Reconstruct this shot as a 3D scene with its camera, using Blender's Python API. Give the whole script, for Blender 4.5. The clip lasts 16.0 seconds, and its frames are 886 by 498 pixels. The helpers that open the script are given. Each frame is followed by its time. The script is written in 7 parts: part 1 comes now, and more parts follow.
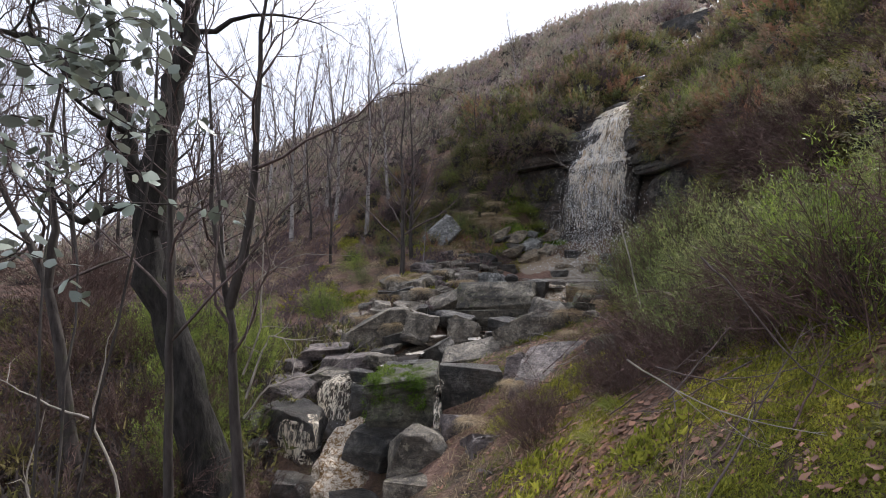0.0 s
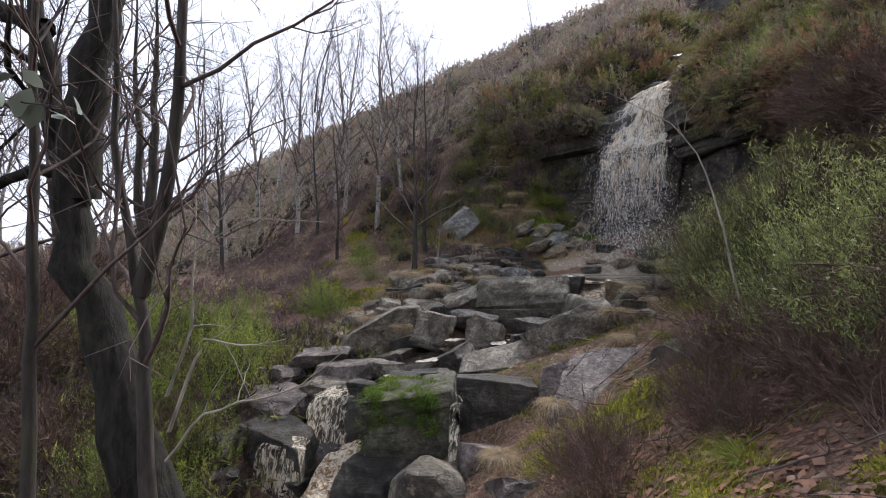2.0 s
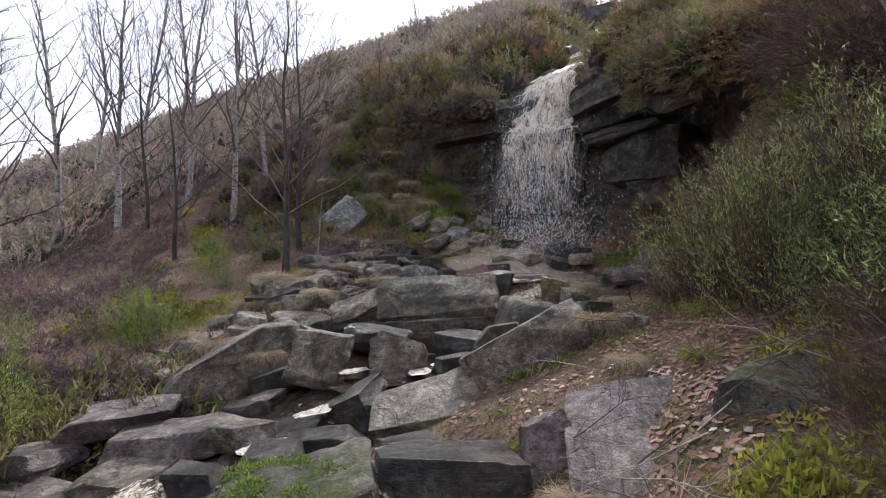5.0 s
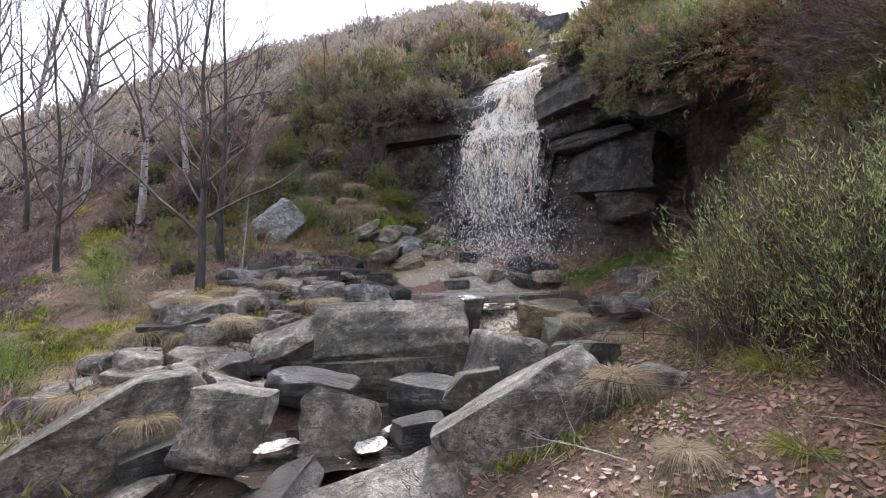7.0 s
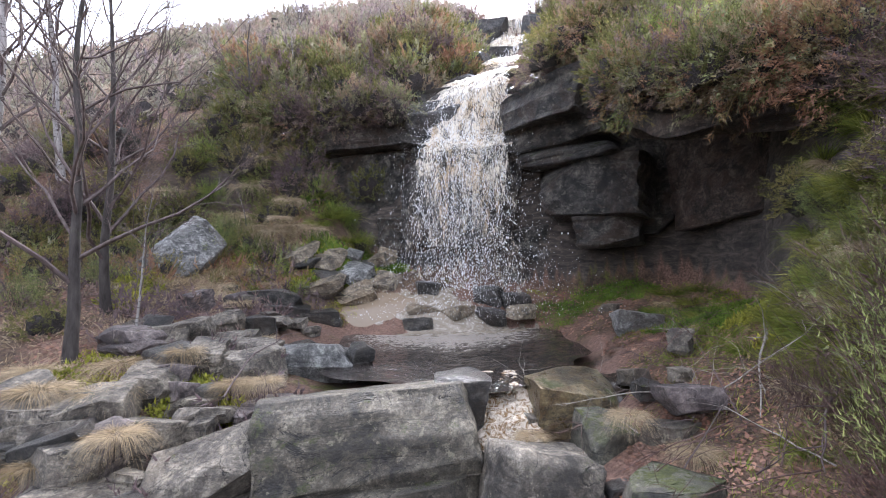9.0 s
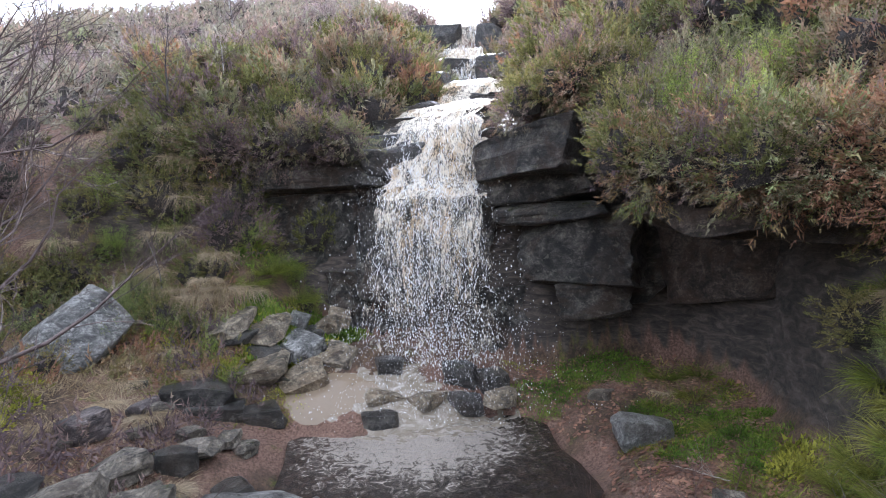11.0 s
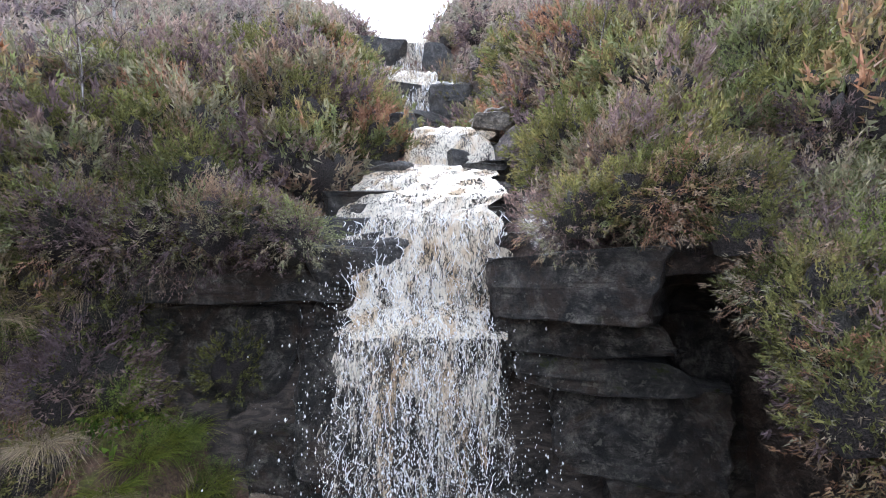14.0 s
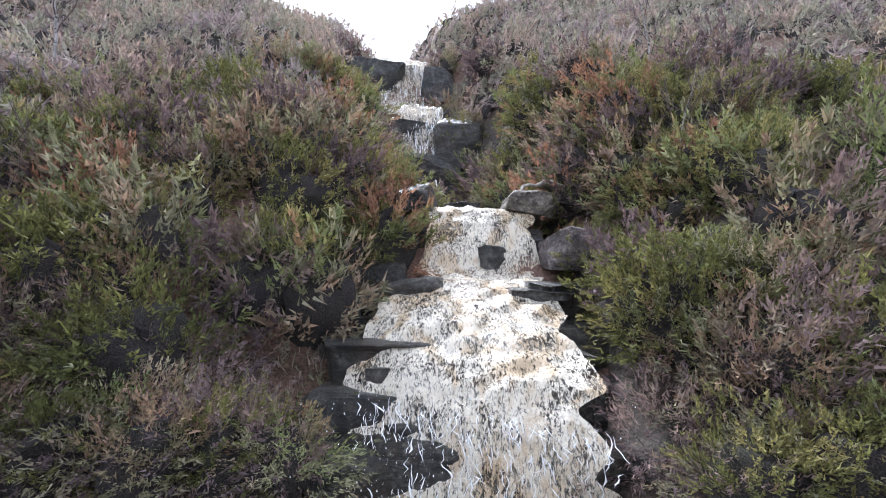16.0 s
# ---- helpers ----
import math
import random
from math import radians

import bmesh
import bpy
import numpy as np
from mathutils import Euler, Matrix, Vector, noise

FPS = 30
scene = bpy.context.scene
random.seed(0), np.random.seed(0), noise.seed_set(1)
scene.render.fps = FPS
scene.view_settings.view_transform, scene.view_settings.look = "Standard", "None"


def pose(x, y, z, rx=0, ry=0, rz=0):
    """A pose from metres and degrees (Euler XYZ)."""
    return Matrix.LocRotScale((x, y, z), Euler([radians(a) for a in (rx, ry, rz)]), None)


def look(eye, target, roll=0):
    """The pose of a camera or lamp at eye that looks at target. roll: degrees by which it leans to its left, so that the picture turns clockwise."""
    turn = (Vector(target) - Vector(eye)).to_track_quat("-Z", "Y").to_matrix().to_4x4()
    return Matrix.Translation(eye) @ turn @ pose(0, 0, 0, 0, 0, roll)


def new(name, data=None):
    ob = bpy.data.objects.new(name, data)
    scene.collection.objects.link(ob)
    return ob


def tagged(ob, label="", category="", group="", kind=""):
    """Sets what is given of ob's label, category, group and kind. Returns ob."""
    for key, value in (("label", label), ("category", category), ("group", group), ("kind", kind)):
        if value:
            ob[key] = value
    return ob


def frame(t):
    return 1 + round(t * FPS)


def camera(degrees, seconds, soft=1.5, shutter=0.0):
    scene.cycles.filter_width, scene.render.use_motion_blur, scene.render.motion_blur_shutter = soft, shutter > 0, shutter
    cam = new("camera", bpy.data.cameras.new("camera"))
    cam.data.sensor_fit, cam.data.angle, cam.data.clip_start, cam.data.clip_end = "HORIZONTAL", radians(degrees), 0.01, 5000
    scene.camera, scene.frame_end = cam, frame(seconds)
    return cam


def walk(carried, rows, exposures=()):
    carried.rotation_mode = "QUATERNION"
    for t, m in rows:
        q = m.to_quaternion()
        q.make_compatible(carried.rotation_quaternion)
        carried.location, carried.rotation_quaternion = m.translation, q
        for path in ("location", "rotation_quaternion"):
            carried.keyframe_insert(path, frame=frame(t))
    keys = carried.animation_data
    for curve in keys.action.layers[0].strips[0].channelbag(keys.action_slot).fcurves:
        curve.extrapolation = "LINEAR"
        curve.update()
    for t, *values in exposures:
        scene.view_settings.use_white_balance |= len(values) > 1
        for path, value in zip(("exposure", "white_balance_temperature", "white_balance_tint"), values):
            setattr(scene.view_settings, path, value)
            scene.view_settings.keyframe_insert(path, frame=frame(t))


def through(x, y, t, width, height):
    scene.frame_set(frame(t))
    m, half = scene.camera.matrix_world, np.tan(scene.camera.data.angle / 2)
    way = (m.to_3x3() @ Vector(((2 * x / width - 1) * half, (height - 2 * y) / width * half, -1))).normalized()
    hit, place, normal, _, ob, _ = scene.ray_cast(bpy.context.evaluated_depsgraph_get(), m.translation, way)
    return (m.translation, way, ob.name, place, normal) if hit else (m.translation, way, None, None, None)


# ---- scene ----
cam = camera(88.0, 16.0, 1.0)
PATH = [
    (0, (0.335, 0.367, 2.378), (0.276, 2.366, 2.412), -0.9),
    (0.5, (0.345, 0.702, 2.31), (0.225, 2.698, 2.346), -0.9),
    (1, (0.347, 1.009, 2.249), (0.215, 3.004, 2.291), -0.8),
    (1.5, (0.322, 1.319, 2.205), (0.196, 3.315, 2.251), -0.8),
    (2, (0.278, 1.687, 2.162), (0.147, 3.682, 2.209), -0.9),
    (2.5, (0.214, 2.03, 2.129), (0.086, 4.025, 2.176), -0.8),
    (3, (0.173, 2.44, 2.078), (0.037, 4.435, 2.129), -0.8),
    (3.5, (0.085, 2.847, 2.038), (-0.038, 4.842, 2.089), -0.7),
    (4, (-0.038, 3.198, 2.011), (0.003, 5.197, 2.063), -0.9),
    (4.5, (-0.073, 3.521, 2.004), (0.207, 5.5, 2.061), -1.2),
    (4.7, (-0.078, 3.674, 2.013), (0.268, 5.643, 2.066), -1.5),
    (6.8, (0.01, 4.976, 2.131), (0.633, 6.875, 2.217), -1.0),
    (7, (0.043, 5.12, 2.193), (0.696, 7.009, 2.273), -1.0),
    (7.5, (0.112, 5.582, 2.265), (0.827, 7.448, 2.348), -0.9),
    (8, (0.185, 6.042, 2.345), (0.956, 7.885, 2.434), -1.0),
    (8.5, (0.137, 6.411, 2.519), (0.991, 8.218, 2.603), -1.3),
    (9, (0.005, 6.67, 2.802), (0.955, 8.428, 2.876), -1.5),
    (9.2, (-0.025, 6.794, 2.915), (0.975, 8.524, 2.993), -1.4),
    (11.3, (0.302, 8.157, 4.234), (1.489, 9.767, 4.279), -1.2),
    (11.5, (0.289, 8.347, 4.337), (1.495, 9.941, 4.386), -1.0),
    (12, (0.268, 8.827, 4.627), (1.537, 10.372, 4.676), -0.9),
    (12.5, (0.308, 9.322, 4.922), (1.652, 10.803, 4.972), -0.6),
    (13, (0.527, 9.756, 5.244), (1.917, 11.193, 5.298), -0.4),
    (13.5, (0.825, 10.188, 5.54), (2.261, 11.578, 5.6), -0.1),
    (14, (1.109, 10.675, 5.961), (2.559, 12.051, 6.02), 0.6),
    (14.5, (1.304, 11.153, 6.386), (2.767, 12.516, 6.445), 0.8),
    (15, (1.508, 11.627, 6.845), (2.977, 12.983, 6.902), 1.0),
    (15.5, (1.698, 12.091, 7.323), (3.18, 13.433, 7.38), 1.2),
    (16, (1.888, 12.521, 7.812), (3.402, 13.826, 7.877), 2.0),
]
walk(cam, [(t, look(eye, target, roll)) for t, eye, target, roll in PATH],
     [(0.0, 0.83, 6600, 13), (3.5, 0.82, 6600, 13), (4.7, 1.0, 6550, 14), (7.0, 1.75, 6350, 15), (9.0, 2.15, 6250, 15), (11.5, 2.1, 6050, 12), (14.0, 1.86, 5950, 12), (16.0, 1.58, 6000, 12)])

# ---- daylight: bright overcast sky, a soft low sun behind thin cloud ----
SUN_UP, SUN_ROUND = 42.0, 33.0
world = bpy.data.worlds.new("overcast")
scene.world = world
world.use_nodes = True
wn, wl = world.node_tree.nodes, world.node_tree.links
wn.clear()
sky = wn.new("ShaderNodeTexSky")
sky.sky_type, sky.sun_disc = "NISHITA", False
sky.sun_elevation, sky.sun_rotation = radians(SUN_UP), radians(SUN_ROUND)
sky.air_density, sky.dust_density, sky.altitude = 1.0, 3.0, 300
dim = wn.new("ShaderNodeVectorMath")
dim.operation = "SCALE"
dim.inputs["Scale"].default_value = 0.10
where = wn.new("ShaderNodeTexCoord")
cloud = wn.new("ShaderNodeTexNoise")
cloud.inputs["Scale"].default_value, cloud.inputs["Detail"].default_value = 2.2, 5.0
tone = wn.new("ShaderNodeValToRGB")
tone.color_ramp.elements[0].position, tone.color_ramp.elements[1].position = 0.3, 0.75
tone.color_ramp.elements[0].color, tone.color_ramp.elements[1].color = (0.85, 0.935, 1.13, 1), (1.10, 1.19, 1.40, 1)
veil = wn.new("ShaderNodeMix")
veil.data_type = "RGBA"
veil.inputs["Factor"].default_value = 0.85
back = wn.new("ShaderNodeBackground")
back.inputs["Strength"].default_value = 0.76
wout = wn.new("ShaderNodeOutputWorld")
wl.new(sky.outputs["Color"], dim.inputs[0])
wl.new(where.outputs["Generated"], cloud.inputs["Vector"])
wl.new(cloud.outputs["Fac"], tone.inputs["Fac"])
wl.new(dim.outputs["Vector"], veil.inputs["A"])
wl.new(tone.outputs["Color"], veil.inputs["B"])
wl.new(veil.outputs["Result"], back.inputs["Color"])
wl.new(back.outputs["Background"], wout.inputs["Surface"])
sun = new("sun", bpy.data.lights.new("sun", "SUN"))
sun.data.energy, sun.data.angle, sun.data.color = 2.9, radians(11), (0.99, 0.98, 0.985)
su, sr = radians(SUN_UP), radians(SUN_ROUND)
sun.matrix_world = look((math.sin(sr) * math.cos(su) * 40, math.cos(sr) * math.cos(su) * 40, math.sin(su) * 40), (0, 0, 0))
scene.view_settings.exposure = 0.0


# ---- materials ----
class Graph:
    """A small helper round one node material."""

    def __init__(self, name):
        self.mat = bpy.data.materials.new(name)
        self.mat.use_nodes = True
        self.n, self.l = self.mat.node_tree.nodes, self.mat.node_tree.links
        self.n.clear()
        self.out = self.n.new("ShaderNodeOutputMaterial")
        self.geo = self.n.new("ShaderNodeNewGeometry")

    def put(self, socket, value):
        if isinstance(value, bpy.types.NodeSocket):
            self.l.new(value, socket)
        elif value is not None:
            socket.default_value = value

    def noise(self, scale, detail=4.0, rough=0.55, stretch=None, twist=0.0, spin=0.0):
        node = self.n.new("ShaderNodeTexNoise")
        node.inputs["Scale"].default_value, node.inputs["Detail"].default_value = scale, detail
        node.inputs["Roughness"].default_value, node.inputs["Distortion"].default_value = rough, twist
        at = self.geo.outputs["Position"]
        if spin:
            turn = self.n.new("ShaderNodeMapping")
            turn.inputs["Rotation"].default_value = (0, 0, spin)
            self.l.new(at, turn.inputs["Vector"])
            at = turn.outputs["Vector"]
        if stretch:
            m = self.n.new("ShaderNodeMapping")
            m.inputs["Scale"].default_value = stretch
            self.l.new(at, m.inputs["Vector"])
            at = m.outputs["Vector"]
        self.l.new(at, node.inputs["Vector"])
        return node.outputs["Fac"]

    def ramp(self, fac, *stops):
        node = self.n.new("ShaderNodeValToRGB")
        e = node.color_ramp.elements
        while len(e) < len(stops):
            e.new(0.5)
        for one, (at, c) in zip(e, stops):
            one.position = at
            one.color = (*c, 1) if len(c) == 3 else c
        self.l.new(fac, node.inputs["Fac"])
        return node.outputs["Color"]

    def step(self, fac, a, b):
        node = self.n.new("ShaderNodeMapRange")
        node.interpolation_type = "SMOOTHSTEP"
        node.inputs["From Min"].default_value, node.inputs["From Max"].default_value = a, b
        self.l.new(fac, node.inputs["Value"])
        return node.outputs["Result"]

    def mix(self, fac, a, b, how="MIX"):
        node = self.n.new("ShaderNodeMix")
        node.data_type, node.blend_type = "RGBA", how
        for key, v in (("Factor", fac), ("A", a), ("B", b)):
            if isinstance(v, tuple) and len(v) == 3:
                v = (*v, 1)
            self.put(node.inputs[key], v)
        return node.outputs["Result"]

    def math(self, how, a, b=None):
        node = self.n.new("ShaderNodeMath")
        node.operation = how
        self.put(node.inputs[0], a)
        self.put(node.inputs[1], b)
        return node.outputs["Value"]

    def up(self):
        node = self.n.new("ShaderNodeSeparateXYZ")
        self.l.new(self.geo.outputs["Normal"], node.inputs["Vector"])
        return node.outputs["Z"]

    def bump(self, height, strength, distance):
        node = self.n.new("ShaderNodeBump")
        node.inputs["Strength"].default_value, node.inputs["Distance"].default_value = strength, distance
        self.l.new(height, node.inputs["Height"])
        return node.outputs["Normal"]

    def surface(self, colour, rough, normal=None, **more):
        b = self.n.new("ShaderNodeBsdfPrincipled")
        self.put(b.inputs["Base Color"], (*colour, 1) if isinstance(colour, tuple) and len(colour) == 3 else colour)
        self.put(b.inputs["Roughness"], rough)
        self.put(b.inputs["Normal"], normal)
        for key, v in more.items():
            self.put(b.inputs[key.replace("_", " ")], v)
        return b.outputs["BSDF"]

    def done(self, shader):
        self.l.new(shader, self.out.inputs["Surface"])
        return self.mat


def stone(name, dark, mid, light, rough, moss=0.0, tint=(0.12, 0.07, 0.03), stain=0.3, relief=0.03):
    """Gritstone: bedding, stains and lichen over a coarse sandy grain."""
    g = Graph(name)
    base = g.ramp(g.noise(3.4, 9, 0.76, twist=0.5), (0.40, dark), (0.50, mid), (0.61, light))
    base = g.mix(1.0, base, g.ramp(g.noise(17, 7, 0.78, twist=0.4), (0.37, (0.52, 0.51, 0.50)), (0.50, (1.0, 0.99, 0.98)), (0.62, (1.7, 1.67, 1.62))), "MULTIPLY")
    base = g.mix(1.0, base, g.ramp(g.noise(80, 3, 0.8), (0.36, (0.75, 0.74, 0.73)), (0.64, (1.25, 1.24, 1.22))), "MULTIPLY")
    beds = g.noise(2.4, 7, 0.72, stretch=(0.7, 0.7, 6.0), twist=0.8)
    base = g.mix(g.math("MULTIPLY", g.step(beds, 0.55, 0.62), 0.6), base, dark)
    seam = g.noise(1.1, 5, 0.6, stretch=(1, 1, 2.2), twist=1.6)
    crack = g.step(g.math("ABSOLUTE", g.math("SUBTRACT", seam, 0.5)), 0.007, 0.0015)
    base = g.mix(g.math("MULTIPLY", crack, 0.85), base, (dark[0] * 0.3, dark[1] * 0.3, dark[2] * 0.3))
    pits = g.step(g.noise(30, 5, 0.7), 0.62, 0.70)
    base = g.mix(g.math("MULTIPLY", pits, 0.55), base, (dark[0] * 0.5, dark[1] * 0.5, dark[2] * 0.5))
    base = g.mix(g.math("MULTIPLY", g.step(g.noise(1.5, 7, 0.72, twist=0.8), 0.48, 0.60), stain), base, tint)
    base = g.mix(g.math("MULTIPLY", g.step(g.noise(0.9, 6, 0.7), 0.53, 0.66), 0.45), base, dark)
    spots = g.math("MULTIPLY", g.step(g.noise(9.0, 6, 0.72), 0.59, 0.63), 0.5)
    base = g.mix(spots, base, (light[0] * 1.5, light[1] * 1.5, light[2] * 1.35))
    r = g.math("ADD", rough - 0.12, g.math("MULTIPLY", g.noise(6.0, 6, 0.75), 0.35))
    if moss > 0:
        lie = g.step(g.up(), 0.1, 0.9)
        where_moss = g.math("MULTIPLY", lie, g.step(g.noise(4.2, 9, 0.8), 0.60 - 0.20 * moss, 0.68 - 0.16 * moss))
        green = g.ramp(g.noise(26, 6, 0.75), (0.3, (0.016, 0.022, 0.006)), (0.55, (0.06, 0.07, 0.014)), (0.75, (0.13, 0.135, 0.03)))
        base = g.mix(where_moss, base, green)
        r = g.math("MAXIMUM", g.math("MULTIPLY", where_moss, 0.95), r)
    height = g.math("ADD", g.math("ADD", g.math("MULTIPLY", g.noise(10, 9, 0.76), 1.0), g.math("MULTIPLY", g.noise(48, 5, 0.8), 0.45)), g.math("SUBTRACT", g.math("SUBTRACT", g.math("MULTIPLY", beds, 0.7), g.math("MULTIPLY", pits, 0.25)), g.math("MULTIPLY", crack, 0.8)))
    return g.done(g.surface(base, r, g.bump(height, 1.0, relief * 1.5)))


STONE_GREY = stone("gritstone_grey", (0.036, 0.030, 0.022), (0.130, 0.112, 0.087), (0.245, 0.216, 0.172), 0.60, moss=0.15, stain=0.35, tint=(0.075, 0.052, 0.03))
STONE_WET = stone("gritstone_wet", (0.010, 0.0095, 0.008), (0.036, 0.033, 0.028), (0.095, 0.089, 0.078), 0.30, moss=0.12, stain=0.4, tint=(0.05, 0.03, 0.015))
STONE_MOSS = stone("gritstone_mossy", (0.020, 0.019, 0.013), (0.066, 0.062, 0.044), (0.14, 0.132, 0.100), 0.55, moss=0.75, stain=0.4, tint=(0.06, 0.04, 0.02))
STONE_BLOCK = stone("gritstone_dark_block", (0.022, 0.019, 0.014), (0.080, 0.068, 0.048), (0.185, 0.163, 0.122), 0.68, moss=0.3, stain=0.45, tint=(0.05, 0.04, 0.024))
STONE_PINK = stone("gritstone_pinkish", (0.042, 0.033, 0.031), (0.122, 0.098, 0.091), (0.225, 0.190, 0.178), 0.60, moss=0.10, stain=0.2, tint=(0.10, 0.065, 0.05))
STONE_BROWN = stone("gritstone_brown_algae", (0.030, 0.022, 0.010), (0.100, 0.072, 0.032), (0.19, 0.150, 0.080), 0.25, moss=0.5, stain=0.4, tint=(0.15, 0.075, 0.025))
STONE_PALE = stone("gritstone_pale_wet", (0.05, 0.05, 0.046), (0.16, 0.16, 0.15), (0.34, 0.34, 0.32), 0.32, stain=0.2)
STONE_BEIGE = stone("gritstone_silted", (0.08, 0.066, 0.046), (0.22, 0.18, 0.125), (0.37, 0.31, 0.22), 0.5, stain=0.3, tint=(0.16, 0.085, 0.03))
STONE_TAN = stone("gritstone_tan", (0.045, 0.036, 0.025), (0.165, 0.138, 0.098), (0.31, 0.262, 0.19), 0.45, moss=0.08, stain=0.3, tint=(0.12, 0.065, 0.025))
HOLLOW = stone("hollow_gritstone", (0.022, 0.016, 0.012), (0.078, 0.058, 0.044), (0.165, 0.130, 0.102), 0.55, moss=0.1, stain=0.5, tint=(0.09, 0.05, 0.03), relief=0.06)
CLIFF = stone("cliff_gritstone", (0.012, 0.0115, 0.010), (0.050, 0.046, 0.039), (0.155, 0.142, 0.120), 0.42, moss=0.2, stain=0.5, tint=(0.07, 0.038, 0.02), relief=0.06)


def earth():
    g = Graph("moorland_soil")
    soil = g.ramp(g.noise(5.0, 6, 0.65), (0.3, (0.022, 0.015, 0.010)), (0.55, (0.070, 0.048, 0.030)), (0.78, (0.15, 0.108, 0.066)))
    soil = g.mix(0.6, soil, g.ramp(g.noise(60, 3, 0.7), (0.3, (0.3, 0.27, 0.25)), (0.7, (0.8, 0.74, 0.66))), "OVERLAY")
    soil = g.mix(1.0, soil, g.ramp(g.noise(26, 6, 0.78), (0.38, (0.5, 0.48, 0.46)), (0.62, (1.9, 1.8, 1.7))), "MULTIPLY")
    litter = g.ramp(g.noise(31, 4, 0.7), (0.35, (0.080, 0.040, 0.026)), (0.6, (0.27, 0.155, 0.110)), (0.8, (0.40, 0.275, 0.205)))
    soil = g.mix(g.math("MULTIPLY", g.step(g.noise(0.9, 3, 0.6), 0.40, 0.58), 0.8), soil, litter)
    green = g.ramp(g.noise(24, 3, 0.65), (0.3, (0.03, 0.045, 0.008)), (0.7, (0.16, 0.18, 0.02)))
    soil = g.mix(g.math("MULTIPLY", g.step(g.noise(1.3, 5, 0.7), 0.58, 0.68), 0.7), soil, green)
    bare = g.ramp(g.noise(3.2, 7, 0.7, stretch=(1, 1, 3.0), twist=0.8), (0.3, (0.014, 0.012, 0.010)), (0.5, (0.06, 0.048, 0.038)), (0.7, (0.15, 0.12, 0.092)))
    soil = g.mix(g.step(g.up(), 0.52, 0.32), soil, bare)
    h = g.math("ADD", g.noise(9, 6, 0.7), g.math("MULTIPLY", g.noise(45, 3, 0.7), 0.5))
    return g.done(g.surface(soil, 0.9, g.bump(h, 1.0, 0.06)))


def leafy(name, tones, blades, rough=0.7, through=0.35, patch=0.9, each=0.0):
    """Leaves or blades: a tone for the patch, another for each blade, some light coming through."""
    g = Graph(name)
    fac = g.noise(patch, 3, 0.6)
    if each > 0:
        own_tone = g.n.new("ShaderNodeObjectInfo").outputs["Random"]
        fac = g.math("ADD", fac, g.math("MULTIPLY", g.math("SUBTRACT", own_tone, 0.5), each))
    big = g.ramp(fac, *tones)
    own = g.ramp(g.geo.outputs["Random Per Island"], *blades)
    c = g.mix(0.75, big, own, "MULTIPLY")
    s = g.surface(c, rough, Specular_IOR_Level=0.25)
    t = g.n.new("ShaderNodeBsdfTranslucent")
    g.l.new(c, t.inputs["Color"])
    m = g.n.new("ShaderNodeMixShader")
    m.inputs["Fac"].default_value = through
    g.l.new(s, m.inputs[1])
    g.l.new(t.outputs["BSDF"], m.inputs[2])
    return g.done(m.outputs["Shader"])


SPREAD = ((0.0, (0.35, 0.33, 0.32)), (0.5, (0.9, 0.88, 0.85)), (1.0, (1.7, 1.6, 1.45)))
CALM = ((0.0, (0.50, 0.48, 0.46)), (0.5, (0.95, 0.93, 0.90)), (1.0, (1.45, 1.38, 1.28)))
HEATHER = leafy("heather", ((0.22, (0.135, 0.099, 0.102)), (0.34, (0.238, 0.171, 0.153)), (0.44, (0.200, 0.199, 0.113)), (0.54, (0.281, 0.181, 0.127)), (0.63, (0.259, 0.240, 0.162)), (0.74, (0.178, 0.211, 0.081)), (0.86, (0.292, 0.162, 0.103))), CALM, patch=0.7, each=0.75)
# heather tones made paler and bluer: distance haze painted into the colour
HEATHER_HAZED = leafy("heather_hazed", ((0.28, (0.173, 0.143, 0.156)), (0.40, (0.301, 0.237, 0.230)), (0.50, (0.256, 0.256, 0.186)), (0.60, (0.358, 0.262, 0.224)), (0.72, (0.243, 0.262, 0.147))), CALM, patch=0.45)
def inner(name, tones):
    """The dense middle of a bush: fine twigs, with the shade between them painted as dark gaps."""
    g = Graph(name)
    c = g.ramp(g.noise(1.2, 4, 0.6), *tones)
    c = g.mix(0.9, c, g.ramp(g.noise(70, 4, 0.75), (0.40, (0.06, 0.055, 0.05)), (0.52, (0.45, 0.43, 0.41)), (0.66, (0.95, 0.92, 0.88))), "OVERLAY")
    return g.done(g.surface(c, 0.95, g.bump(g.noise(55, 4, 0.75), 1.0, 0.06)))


# near-black tones: the shade inside heather and bilberry, put into the colour
INNER_SHADE = inner("heather_inner_shade", ((0.3, (0.034, 0.027, 0.028)), (0.5, (0.050, 0.040, 0.035)), (0.7, (0.042, 0.042, 0.027))))
# heather darkened in its colour to stand for shade under the trees
HEATHER_SHADED = leafy("heather_shaded", ((0.3, (0.045, 0.036, 0.034)), (0.6, (0.09, 0.072, 0.064))), ((0.0, (0.8, 0.8, 0.8)), (1.0, (1.2, 1.2, 1.2))), patch=6.0)
BILBERRY = leafy("bilberry", ((0.3, (0.090, 0.098, 0.034)), (0.5, (0.155, 0.158, 0.055)), (0.7, (0.235, 0.205, 0.085))), SPREAD, patch=1.4, each=0.25)
BROOM = leafy("broom_green", ((0.3, (0.105, 0.135, 0.050)), (0.5, (0.185, 0.220, 0.080)), (0.72, (0.29, 0.315, 0.125))), SPREAD, rough=0.55, patch=1.2)
